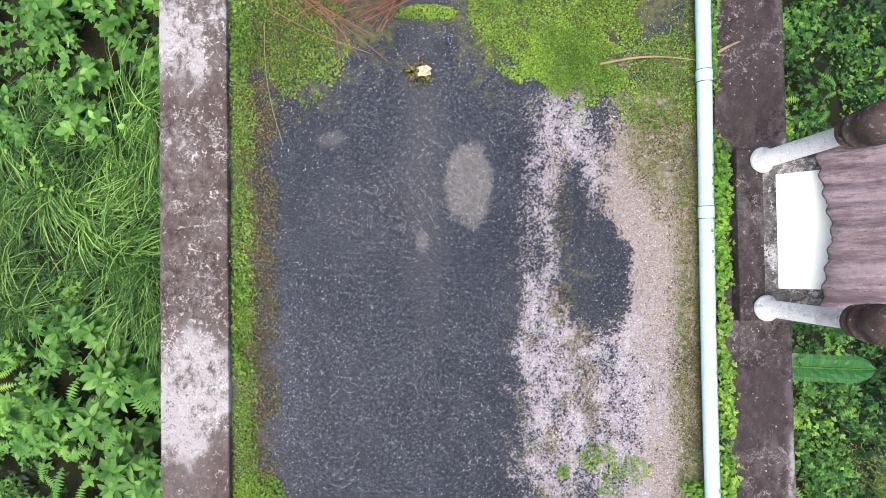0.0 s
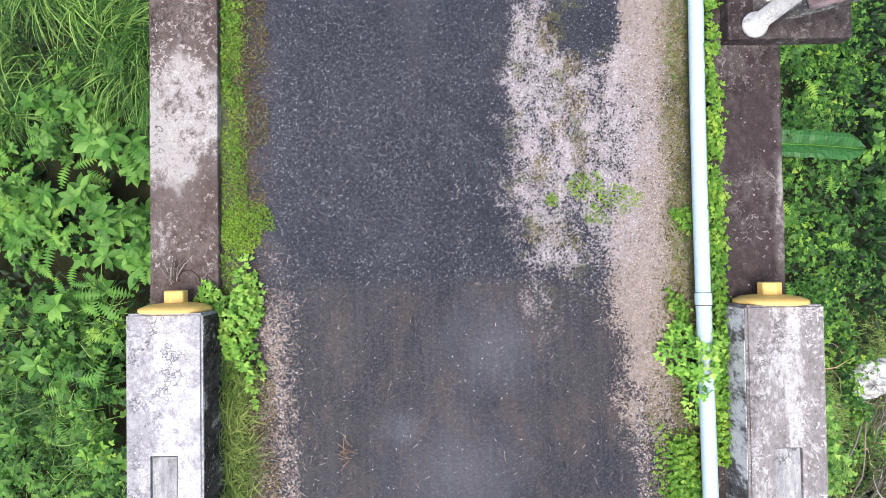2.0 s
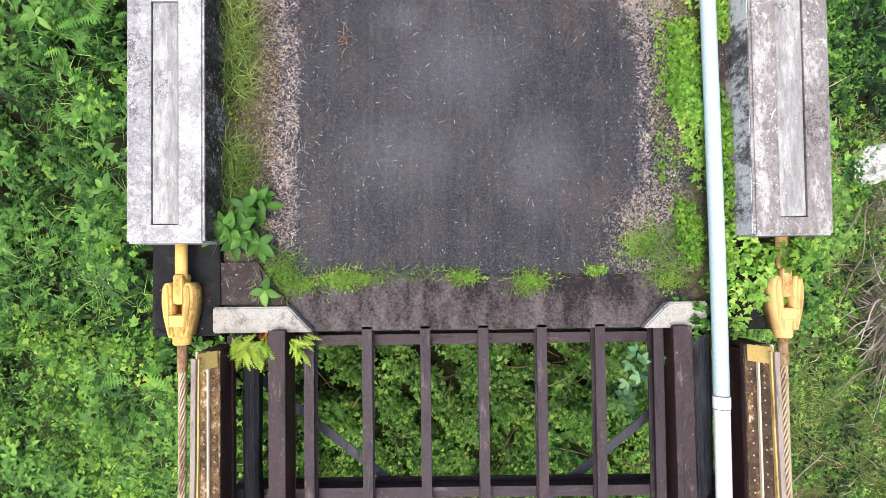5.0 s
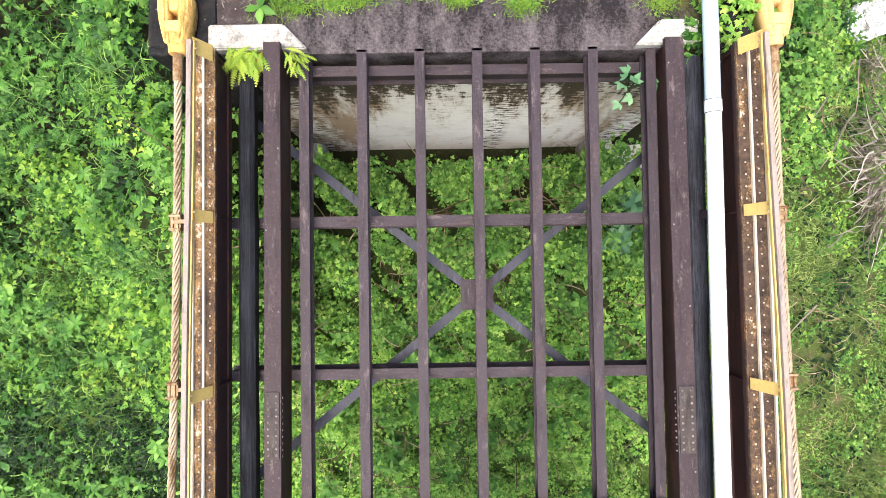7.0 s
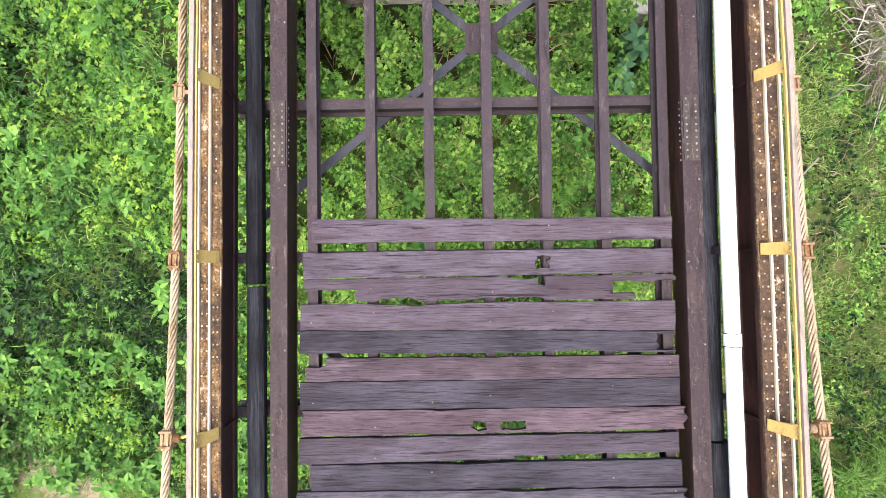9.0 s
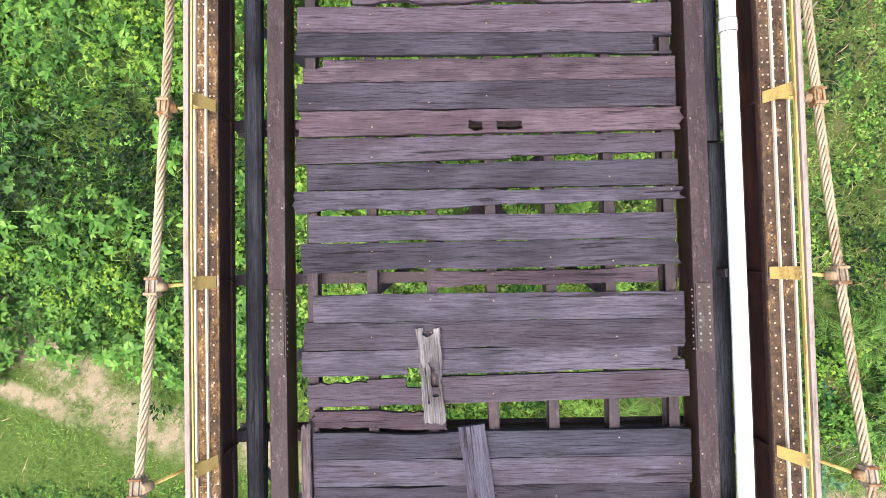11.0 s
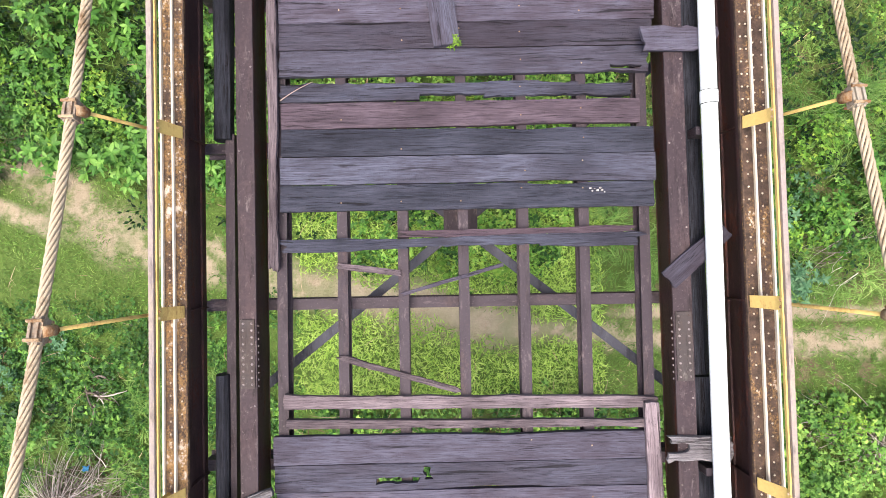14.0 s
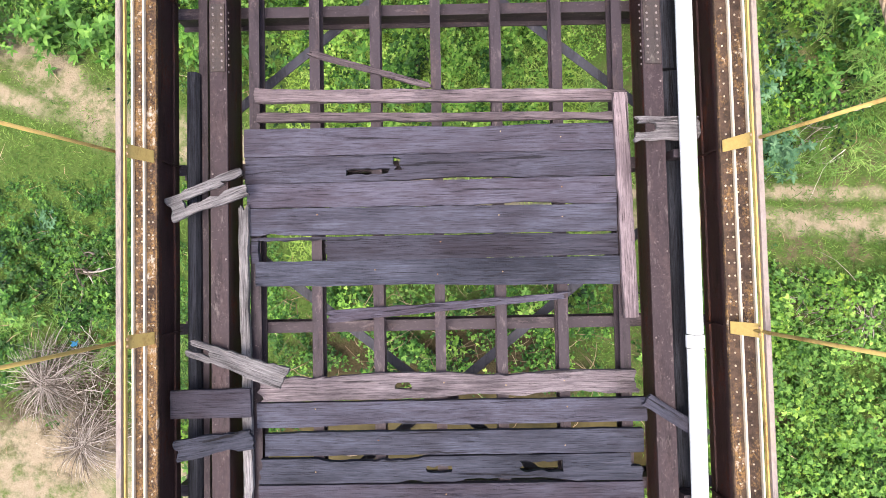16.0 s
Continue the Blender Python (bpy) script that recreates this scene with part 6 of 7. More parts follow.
foliage("lobed_shrubs", lobed(
    dict(x0=-7, x1=-2.35, y0=-5.6, y1=-2.4, n=250, size=0.28, tall=0.66, per=40, leaf=0.068, keep=clumps, carve=-0.15),
    dict(x0=-8.5, x1=-2.3, y0=-13.5, y1=-5.0, n=480, size=0.32, tall=0.62, per=46, leaf=0.063, carve=-0.9, keep=lambda x, y: ~hollow(x, y)),
    dict(x0=-7, x1=-3, y0=-12, y1=-9.4, n=30, size=0.30, tall=0.7, per=30, leaf=0.060, carve=-0.2),
    dict(x0=2.9, x1=9, y0=-13, y1=-4, n=230, size=0.30, tall=0.30, per=40, leaf=0.05, keep=clumps),
    dict(x0=2.8, x1=6.5, y0=-4.5, y1=3.5, n=520, size=0.28, tall=0.5, per=49, leaf=0.056, keep=clumps, carve=-0.15),
    dict(x0=-11, x1=11, y0=-23, y1=-13, n=420, size=0.40, tall=0.65, per=46, leaf=0.070, keep=meadow_shrubs),
    dict(x0=4.3, x1=10, y0=-15.6, y1=-13.2, n=70, size=0.40, tall=0.7, per=49, leaf=0.067),
    dict(x0=-1.5, x1=2.2, y0=-15.7, y1=-12.5, n=100, size=0.36, tall=0.7, per=49, leaf=0.063, keep=clumps),
    dict(x0=-2.2, x1=3.4, y0=-20.5, y1=-18.4, n=90, size=0.32, tall=0.7, per=49, leaf=0.063, keep=clumps),
    dict(x0=-11, x1=11, y0=-24, y1=-12.5, n=560, size=0.40, tall=0.16, per=26, leaf=0.055, keep=off_trail),
    dict(x0=-9.5, x1=-4.8, y0=-19.6, y1=-17.0, n=130, size=0.36, tall=0.6, per=49, leaf=0.063, keep=other_clumps),
    dict(x0=-9, x1=-2.3, y0=-20.2, y1=-16.4, n=820, size=0.36, tall=0.16, per=30, leaf=0.048, keep=lambda x, y: trail_free(x, y, 0.1) & (wave(x, y, 0.8, 1.0) > -0.5), carve=-0.2),
    dict(x0=-19, x1=-6.5, y0=-12.6, y1=12, n=520, size=0.7, tall=0.7, per=26, leaf=0.15, carve=0, keep=lambda x, y: rng.uniform(0, 1, len(x)) < smooth(-20, -12, x) * smooth(13, 7, y)),
    dict(x0=6.5, x1=19, y0=-3.5, y1=12, n=360, size=0.7, tall=0.7, per=26, leaf=0.15, carve=0, keep=lambda x, y: rng.uniform(0, 1, len(x)) < smooth(20, 12, x) * smooth(13, 7, y)),
), M_LEAF, "bright green lobed shrubs on the bank", "shrubs")
foliage("climbing_vines", lobed(
    dict(x0=-7, x1=-2.35, y0=-6.5, y1=3.2, n=75, size=0.22, tall=0.85, carve=-0.15, per=34, leaf=0.056, keep=other_clumps),
    dict(x0=2.8, x1=7, y0=-5, y1=3.5, n=190, size=0.26, tall=0.6, per=42, leaf=0.052, keep=other_clumps, carve=-0.15),
    dict(x0=-9, x1=-2.2, y0=-13.6, y1=-6.0, n=540, size=0.30, tall=0.85, per=42, leaf=0.056, keep=sunny, carve=-0.6),
    dict(x0=2.9, x1=10, y0=-14.5, y1=-4, n=130, size=0.32, tall=0.35, per=42, leaf=0.048, keep=other_clumps),
    dict(x0=4.3, x1=10, y0=-15.6, y1=-13.4, n=40, size=0.36, tall=0.85, per=42, leaf=0.063),
    dict(x0=4.2, x1=10, y0=-24, y1=-18.5, n=170, size=0.36, tall=0.80, per=42, leaf=0.075, keep=other_clumps),
    dict(x0=-11, x1=11, y0=-23, y1=-13, n=170, size=0.36, tall=0.8, per=42, leaf=0.067, keep=meadow_shrubs),
), M_LEAF_YL, "yellow-green vines and weeds over the shrubs", "vines")
# This leaf tone is raised to offset shade below the bridge; bank weeds share it.
foliage("shade_weeds", lobed(
    dict(x0=-2.5, x1=3.1, y0=-8.8, y1=-6.8, n=380, size=0.28, tall=0.9, per=44, leaf=0.058, keep=clumps, carve=-0.25),
    dict(x0=-2.6, x1=3.2, y0=-9.4, y1=-6.6, n=330, size=0.32, tall=0.45, per=40, leaf=0.052, carve=-0.35),
    dict(x0=-2.6, x1=3.2, y0=-14, y1=-8.6, n=110, size=0.30, tall=0.45, per=40, leaf=0.052, carve=-0.35),
    dict(x0=-1.8, x1=2.4, y0=-7.6, y1=-6.3, n=90, size=0.22, tall=0.55, per=38, leaf=0.055, carve=-0.3),
    dict(x0=-1.5, x1=2.0, y0=-6.7, y1=-6.3, n=170, size=0.2, tall=0.75, per=32, leaf=0.05, carve=-0.6),
    dict(x0=-2.2, x1=-1.35, y0=-6.9, y1=-6.3, n=30, size=0.22, tall=2.0, per=50, leaf=0.055, carve=-0.6),
    dict(x0=1.95, x1=2.5, y0=-6.9, y1=-6.3, n=26, size=0.2, tall=2.2, per=50, leaf=0.06, carve=-0.6),
    dict(x0=-1.9, x1=2.6, y0=-20.1, y1=-18.3, n=36, size=0.30, tall=0.7, per=44, leaf=0.058, keep=off_trail, carve=-0.15),
    dict(x0=3.3, x1=5.4, y0=-6.4, y1=-3.6, n=110, size=0.30, tall=0.7, per=48, leaf=0.062, keep=clumps),
    dict(x0=3.0, x1=10, y0=-13.2, y1=-4.5, n=430, size=0.34, tall=0.16, per=34, leaf=0.046, carve=-0.1),
    dict(x0=3.3, x1=8.5, y0=-12.5, y1=-5.0, n=60, size=0.34, tall=0.45, per=44, leaf=0.055, keep=other_clumps),
    dict(x0=4.2, x1=10, y0=-24, y1=-18.4, n=430, size=0.40, tall=0.75, per=49, leaf=0.072, carve=-0.6),
), M_LEAF_MID, "mid-green lobed weeds in the bridge's shade", "weeds")
# Leaf colour lightened to make up for light lost under the bridge.
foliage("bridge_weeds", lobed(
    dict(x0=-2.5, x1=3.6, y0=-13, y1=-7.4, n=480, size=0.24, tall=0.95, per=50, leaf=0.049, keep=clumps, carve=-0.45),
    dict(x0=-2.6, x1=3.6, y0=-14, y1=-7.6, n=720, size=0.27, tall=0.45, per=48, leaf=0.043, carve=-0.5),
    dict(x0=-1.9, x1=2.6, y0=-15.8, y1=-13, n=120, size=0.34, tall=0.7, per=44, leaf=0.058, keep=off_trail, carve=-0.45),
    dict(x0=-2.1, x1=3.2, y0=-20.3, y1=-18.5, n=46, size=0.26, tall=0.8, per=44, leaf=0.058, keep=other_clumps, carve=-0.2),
), M_LEAF_LT, "lobed weeds below the bridge, lightened to offset its shade", "weeds")
n = 700
x, y = rng.uniform(-2.6, 3.2, n), np.concatenate([rng.uniform(-13.5, -6.3, 520), rng.uniform(-20.3, -18.2, 180)])
ang = rng.uniform(0, 6.28, n)
dry = arched(np.stack([x, y, land(x, y) + rng.uniform(0.1, 0.8, n)], -1), np.stack([np.cos(ang), np.sin(ang), 0 * ang], -1), rng.uniform(0.25, 0.8, n), rng.uniform(0.008, 0.018, n))
foliage("dead_stems", [dry], M_DEADSTEM, "brown dead stems among the weeds", "dead stems")
spread_leaves("broadleaf_shrubs", M_ROSETTE, "light green broad-leaved shrubs in rosettes", "shrubs", [
    dict(x0=-6, x1=-2.45, y0=-2.5, y1=-0.45, n=46, size=0.28, tall=0.82, carve=-0.05, per=7, leaf=0.150, k=6, ratio=0.40),
    dict(x0=-6, x1=-2.4, y0=-3.6, y1=-0.45, n=80, size=0.28, tall=0.50, carve=-0.05, per=16, leaf=0.095, k=4, ratio=0.55),
    dict(x0=-8, x1=-2.3, y0=-12.5, y1=-3, n=150, size=0.34, tall=0.72, per=9, leaf=0.13, k=5, ratio=0.40),
    dict(x0=-2.3, x1=3.0, y0=-13.0, y1=-6.6, n=90, size=0.34, tall=0.85, per=9, leaf=0.14, k=5, ratio=0.42),
    dict(x0=-9, x1=-3.4, y0=-14.2, y1=-11, n=70, size=0.45, tall=1.0, per=14, leaf=0.16, k=5, ratio=0.40),
    dict(x0=-11, x1=11, y0=-23, y1=-14, n=140, size=0.45, tall=0.8, per=14, leaf=0.13, k=5, ratio=0.4, keep=meadow_shrubs),
    dict(x0=-6, x1=-2.3, y0=1.3, y1=3.5, n=60, size=0.34, tall=0.6, per=14, leaf=0.11, k=5, ratio=0.5),
])
spread_leaves("bluish_bushes", M_BLUEGREEN, "blue-green soft-leaved bushes below the bridge", "bushes", [
    dict(x0=5.2, x1=6.6, y0=-16.2, y1=-14.2, n=18, size=0.40, tall=0.95, per=22, leaf=0.11, k=5, ratio=0.4),
    dict(x0=-9.5, x1=-7.0, y0=-18.4, y1=-17.0, n=9, size=0.40, tall=0.5, per=22, leaf=0.10, k=5, ratio=0.4),
    dict(x0=2.35, x1=2.75, y0=-7.4, y1=-6.9, n=4, size=0.22, tall=0.9, per=9, leaf=0.18, k=5, ratio=0.45),
])
sets = []
for x0, x1, y0, y1, m, h in ((-5.5, -2.45, -3.4, -0.8, 130, 0.55), (-7, -2.4, -9, -3, 110, 0.5), (2.95, 5.5, -3, 3, 60, 0.4), (-2.2, 2.8, -9.5, -6.4, 60, 0.8), (-8, -3, -13, -9, 110, 0.6)):
    x, y = rng.uniform(x0, x1, m), rng.uniform(y0, y1, m)
    ok = clear_of_works(x, y, 0.12)
    x, y = x[ok], y[ok]
    sets.append(fronds(np.stack([x, y, land(x, y) + h * rng.uniform(0.5, 1.1, len(x))], -1), rng.uniform(0, 6.28, len(x)), rng.uniform(0.14, 0.30, len(x))))
foliage("ferns", sets, M_FERN, "yellow-green fern fronds among the shrubs", "ferns")
# grass: long tufts beside the wall, short turf below
sets = []
tn = 260
tx, ty = rng.uniform(-6.8, -2.5, tn), rng.uniform(-0.55, 1.75, tn)
ta, tl = rng.normal(-0.3, 1.0, tn), rng.uniform(0.45, 0.95, tn)
i = np.repeat(np.arange(tn), 30)
x, y = tx[i] + rng.normal(0, 0.05, len(i)), ty[i] + rng.normal(0, 0.05, len(i))
ang = ta[i] + rng.normal(0, 0.55, len(i))
gl = tl[i] * rng.uniform(0.6, 1.15, len(i))
z = land(x, y) + 0.05 + 0.30 * wave(x, y, 1.5)
ok = (x + np.cos(ang) * gl * 0.78 < -2.2) & (x < -2.32) & (wave(x, y, 3.0, 0.4) > -0.45)
sets.append(arched(np.stack([x, y, z], -1)[ok], np.stack([np.cos(ang), np.sin(ang), 0 * ang], -1)[ok], gl[ok], rng.uniform(0.006, 0.016, ok.sum())))
tn = 650
tx, ty = rng.uniform(-8, -2.4, tn), rng.uniform(-14, -2.5, tn)
i = np.repeat(np.arange(tn), 9)
x, y = tx[i] + rng.normal(0, 0.04, len(i)), ty[i] + rng.normal(0, 0.04, len(i))
ang = rng.uniform(0, 6.28, len(i))
ok = clear_of_works(x, y, 0.3)
sets.append(blades(np.stack([x, y, land(x, y) + 0.30], -1)[ok], np.stack([np.cos(ang), np.sin(ang), 0 * ang], -1)[ok], rng.uniform(0.2, 0.5, ok.sum()), rng.uniform(0.006, 0.013, ok.sum())))
foliage("long_grass", sets, M_GRASS, "long arching green grass beside the parapet", "grass")
sets = []
for x0, x1, y0, y1, tn, per, most in ((-8.5, -2.5, -9.4, -7.2, 130, 16, 0.50), (2.9, 9.5, -13.0, -6.5, 260, 14, 0.30), (-8, -3, -20.0, -17.6, 260, 14, 0.4), (3, 9, -16.6, -13.0, 420, 16, 0.6), (-2.2, 2.8, -14.6, -8.0, 260, 14, 0.5)):
    tx, ty = rng.uniform(x0, x1, tn), rng.uniform(y0, y1, tn)
    ok = clear_of_works(tx, ty, 0.3) & trail_free(tx, ty, 0.3) & (wave(tx, ty, 0.9, x0) > -0.2)
    tx, ty = tx[ok], ty[ok]
    i = np.repeat(np.arange(len(tx)), per)
    x, y = tx[i] + rng.normal(0, 0.05, len(i)), ty[i] + rng.normal(0, 0.05, len(i))
    ang = rng.uniform(0, 6.28, len(tx))[i] + rng.normal(0, 0.9, len(i))
    gl = rng.uniform(0.4, 1.0, len(tx))[i] * most * rng.uniform(0.6, 1.2, len(i))
    sets.append(arched(np.stack([x, y, land(x, y) + rng.uniform(0.1, 0.45, len(tx))[i] * (most > 0.5) + 0.05], -1), np.stack([np.cos(ang), np.sin(ang), 0 * ang], -1), gl, rng.uniform(0.007, 0.015, len(i))))
foliage("feathery_grass", sets, M_FEATHER, "soft pale green grass tufts on the banks", "grass")
n = 300000
x, y = rng.uniform(-14.5, 14.5, n), rng.uniform(-27, -9, n)
dug = ((x - 0.5) / 2.6) ** 2 + ((y + 19.9) / 1.0) ** 2 < 1
bare = 0.5 + 0.5 * wave(x, y, 0.9, 4.0)
ok = trail_free(x, y) & ~dug & (rng.uniform(0, 1, n) < smooth(14.5, 9.5, np.abs(x)) * smooth(-27, -22.5, y) * (0.3 + 0.7 * smooth(-9, -13, y)) * (0.45 + 0.55 * bare))
x, y = x[ok], y[ok]
ang = rng.uniform(0, 6.28, len(x))
turf = blades(np.stack([x, y, land(x, y)], -1), np.stack([np.cos(ang), np.sin(ang), 0 * ang], -1), rng.uniform(0.05, 0.16, len(x)) * (1 + 0.5 * wave(x, y, 0.8)), rng.uniform(0.008, 0.018, len(x)))
foliage("meadow_turf", [turf], M_LAWN, "short sunlit meadow grass below the bridge", "grass")
n = 150000
x, y = rng.uniform(2.9, 15, n), rng.uniform(-14, -2.0, n)
ok = rng.uniform(0, 1, n) < smooth(15, 9, x) * smooth(-2.0, -4.5, y) * (0.55 + 0.75 * wave(x, y, 1.1, 2.0))
x, y = x[ok], y[ok]
n = len(x)
ang = rng.uniform(0, 6.28, n)
turf = blades(np.stack([x, y, land(x, y) + 0.06], -1), np.stack([np.cos(ang), np.sin(ang), 0 * ang], -1), rng.uniform(0.06, 0.19, n), rng.uniform(0.007, 0.016, n))
foliage("bank_grass", [turf], M_BANK, "rough yellow-green grass on the bank", "grass")
# Grass colour lightened to counter the deck's shade on the meadow.
n = 55000
x, y = rng.uniform(-2.6, 3.2, n), rng.uniform(-23, -12.5, n)
ok = trail_free(x, y) & (y > -18.4)
x, y = x[ok], y[ok]
ang = rng.uniform(0, 6.28, len(x))
turf = blades(np.stack([x, y, land(x, y)], -1), np.stack([np.cos(ang), np.sin(ang), 0 * ang], -1), rng.uniform(0.08, 0.22, len(x)), rng.uniform(0.010, 0.020, len(x)))
foliage("tall_meadow_grass", [turf], M_SHADEGRASS, "tall grass below the deck, paled to offset its shade", "grass")
n = 900
x, y = np.concatenate([rng.uniform(3.2, 10, n // 2), rng.uniform(-9, 10, n // 2)]), np.concatenate([rng.uniform(-13, -3.5, n // 2), rng.uniform(-22, -12, n // 2)])
ang = rng.uniform(0, 6.28, n)
dry = blades(np.stack([x, y, land(x, y) + 0.15], -1), np.stack([np.cos(ang), np.sin(ang), 0 * ang], -1), rng.uniform(0.2, 0.6, n), rng.uniform(0.005, 0.012, n))
foliage("dry_stalks", [dry], M_STRAW, "dry straw stalks lying in the grass", "dry grass")


def dead_heap(name, cx, cy, r, n, label, seed, thick=0.012, fan=6.28, head=0.0, lift=0.0):
    """A heap of bare bent branches that fork."""
    q = random.Random(seed)
    lines, radii = [], []
    for i in range(n):
        a = head + q.uniform(-0.5, 0.5) * fan
        ln = r * q.uniform(0.4, 1.1)
        p = np.array([cx + q.gauss(0, 0.28) * r, cy + q.gauss(0, 0.28) * r, 0.0])
        h = lift + q.uniform(0.08, 0.38)
        p[2] = float(land(p[0], p[1])) + h
        pts, bend = [p.copy()], q.uniform(-0.35, 0.35)
        for s in range(7):
            a += bend * 0.3 + q.uniform(-0.25, 0.25)
            p = p + np.array([math.cos(a), math.sin(a), 0.0]) * ln / 7
            h += q.uniform(-0.12, 0.16) * ln / 7
            p[2] = float(land(p[0], p[1])) + h
            pts.append(p.copy())
        lines.append(np.array(pts))
        radii.append(np.linspace(thick, thick * 0.25, 8) * q.uniform(0.6, 1.5))
    return tagged(part(name, tubes_mesh(name, lines, radii, 4), M_DEAD), label, "dead branches", kind="stuff")


dead_heap("dead_shrub", -6.45, -19.85, 1.0, 110, "bleached dead brushwood on bare earth", 11, 0.006)
dead_heap("dead_shrub", -6.15, -20.75, 1.1, 80, "bleached dead shrub with forked branches", 12, 0.008)
dead_heap("dead_shrub", -7.1, -20.2, 0.9, 70, "bleached dead brushwood on bare earth", 18, 0.006)
dead_heap("dead_shrub", -6.3, -17.95, 0.6, 16, "thin bare shrub stems by the trail", 13, 0.02)
dead_heap("dead_frond", 7.0, -6.1, 1.1, 100, "grey dead palm frond on the bank", 14, 0.011, 0.7, 3.3, 0.2)
dead_heap("dead_frond", 7.15, -6.8, 0.9, 80, "grey dead palm frond on the bank", 15, 0.011, 0.8, 3.7, 0.2)
dead_heap("dead_frond", 7.25, -4.5, 0.8, 70, "grey dead palm frond beside the plastic sheet", 19, 0.011, 0.7, 3.4, 0.2)
dead_heap("dead_frond", 7.4, -15.7, 1.1, 40, "dry pale palm frond in the meadow", 16, 0.007, 0.8, 3.6)
dead_heap("dead_frond", 7.6, -18.9, 0.9, 60, "grey dead palm frond in the meadow", 17, 0.007, 2.0, 3.0)


def dead_fan(name, cx, cy, r, n, label, seed, lift=0.25):
    """A fallen dry crown: straight fine rays from one middle, a little bent."""
    q = random.Random(seed)
    lines, radii = [], []
    for i in range(n):
        a, ln = q.uniform(0, 6.28), r * q.uniform(0.5, 1.1)
        c = np.array([cx + q.gauss(0, 0.05), cy + q.gauss(0, 0.05), float(land(cx, cy)) + lift + q.uniform(0, 0.15)])
        bend = q.uniform(-0.25, 0.25)
        pts = []
        for u in np.linspace(0, 1, 6):
            pts.append(c + np.array([math.cos(a + bend * u), math.sin(a + bend * u), 0.25 * u - 0.55 * u * u]) * ln * np.array([u, u, 1]))
        lines.append(np.array(pts))
        radii.append(np.linspace(0.006, 0.002, 6) * q.uniform(0.7, 1.4))
    return tagged(part(name, tubes_mesh(name, lines, radii, 4), M_DEAD), label, "dead branches", kind="stuff")


dead_fan("dead_crown", -6.95, -20.05, 1.0, 260, "bleached dead palm crown on bare earth", 31)
dead_fan("dead_crown", -6.30, -21.2, 0.9, 200, "bleached dead palm crown on bare earth", 32)
dead_fan("dead_crown", 8.3, -13.7, 0.55, 60, "grey dry palm crown in the grass", 33)
dead_fan("dead_crown", 8.1, -19.2, 0.75, 70, "grey dry palm crown in the grass", 34)


def banana_leaf(x, y, z, length, wide):
    """One long leaf blade with a pale midrib and a notched edge."""
    t = thing("banana_plant", "long green banana leaf with pale midrib", "banana plant")
    q = random.Random(4)
    for s in (1, -1):
        v, f, n = [], [], 26
        for i in range(n + 1):
            u = i / n
            w = wide / 2 * min(1, (u * 5) ** 0.5, ((1 - u) * 7) ** 0.5) * (1 - 0.07 * q.random())
            zz = z + 0.10 * math.sin(u * 2.6) - 0.05 * u
            for j in range(4):
                v.append((x + length * u, y - 0.08 * u + s * (0.006 + w * j / 3), zz + 0.035 * math.sin(j / 3 * 2.2) + 0.008 * q.uniform(-1, 1)))
        for i in range(n):
            for j in range(3):
                f.append((i * 4 + j, i * 4 + 4 + j, i * 4 + 5 + j, i * 4 + 1 + j))
        part("blade", mesh_of("blade", v, f), M_BANANA, t)
    line = np.array([(x + length * u, y - 0.08 * u, z + 0.10 * math.sin(u * 2.6) - 0.05 * u + 0.004) for u in np.linspace(-0.6, 1, 20)])
    line[:7, 2] -= np.linspace(0.6, 0, 7)
    part("midrib", tubes_mesh("midrib", [line], np.linspace(0.016, 0.004, 20), 6), M_FERN, t, "pale green midrib")


banana_leaf(2.95, -1.06, -1.05, 1.30, 0.26)

# moss and small weeds on the road's margins
def carpet(name, places, material, label, size, lift=0.03):
    """A mat of small leaves: (x, y, half width, half length, leaves)."""
    sets = []
    for cx, cy, rx, ry, m in places:
        a, r = rng.uniform(0, 6.28, m), np.sqrt(rng.uniform(0, 1, m))
        x, y = cx + rx * r * np.cos(a), cy + ry * r * np.sin(a)
        d = r + 0.5 * wave(x, y, 5.0, cx) + 0.4 * wave(x, y, 13.0, cy) + rng.normal(0, 0.08, m)
        ok = d < 0.95
        x, y, d = x[ok], y[ok], d[ok]
        z = lift * np.clip(1.2 - d, 0, 1) * (0.6 + 0.5 * wave(x, y, 9.0)) * rng.uniform(0.3, 1.2, len(x)) + 0.003
        az = rng.uniform(0, 6.28, len(x))
        way = np.stack([np.cos(az), np.sin(az), rng.uniform(0.0, 0.9, len(x))], -1)
        l = rng.uniform(0.6, 1.3, len(x)) * size
        sets.append(leaf_arrays(np.stack([x, y, z], -1), way, l, l * 0.6, 0.15, 0.1))
    return foliage(name, sets, material, label, "moss")


carpet("moss_mat", [(-1.64, 0.9, 0.13, 2.2, 5200), (-1.63, -1.6, 0.12, 1.5, 4000), (-1.2, 2.0, 0.5, 0.75, 9000), (0.95, 2.0, 0.72, 0.62, 16000), (1.1, 1.6, 0.45, 0.38, 7000), (-0.1, 2.02, 0.25, 0.07, 900),
                    (1.75, 1.45, 0.4, 0.45, 3500), (1.46, -1.72, 0.22, 0.13, 420), (1.30, -1.85, 0.14, 0.10, 190), (1.28, -1.55, 0.08, 0.10, 110), (1.15, -1.62, 0.10, 0.12, 200), (0.95, -1.72, 0.06, 0.06, 120), (-1.5, -1.9, 0.22, 0.22, 2000), (2.1, 2.0, 0.1, 2.6, 3000)],
       M_MOSS, "bright yellow-green moss and weeds on the road", 0.020, 0.045)
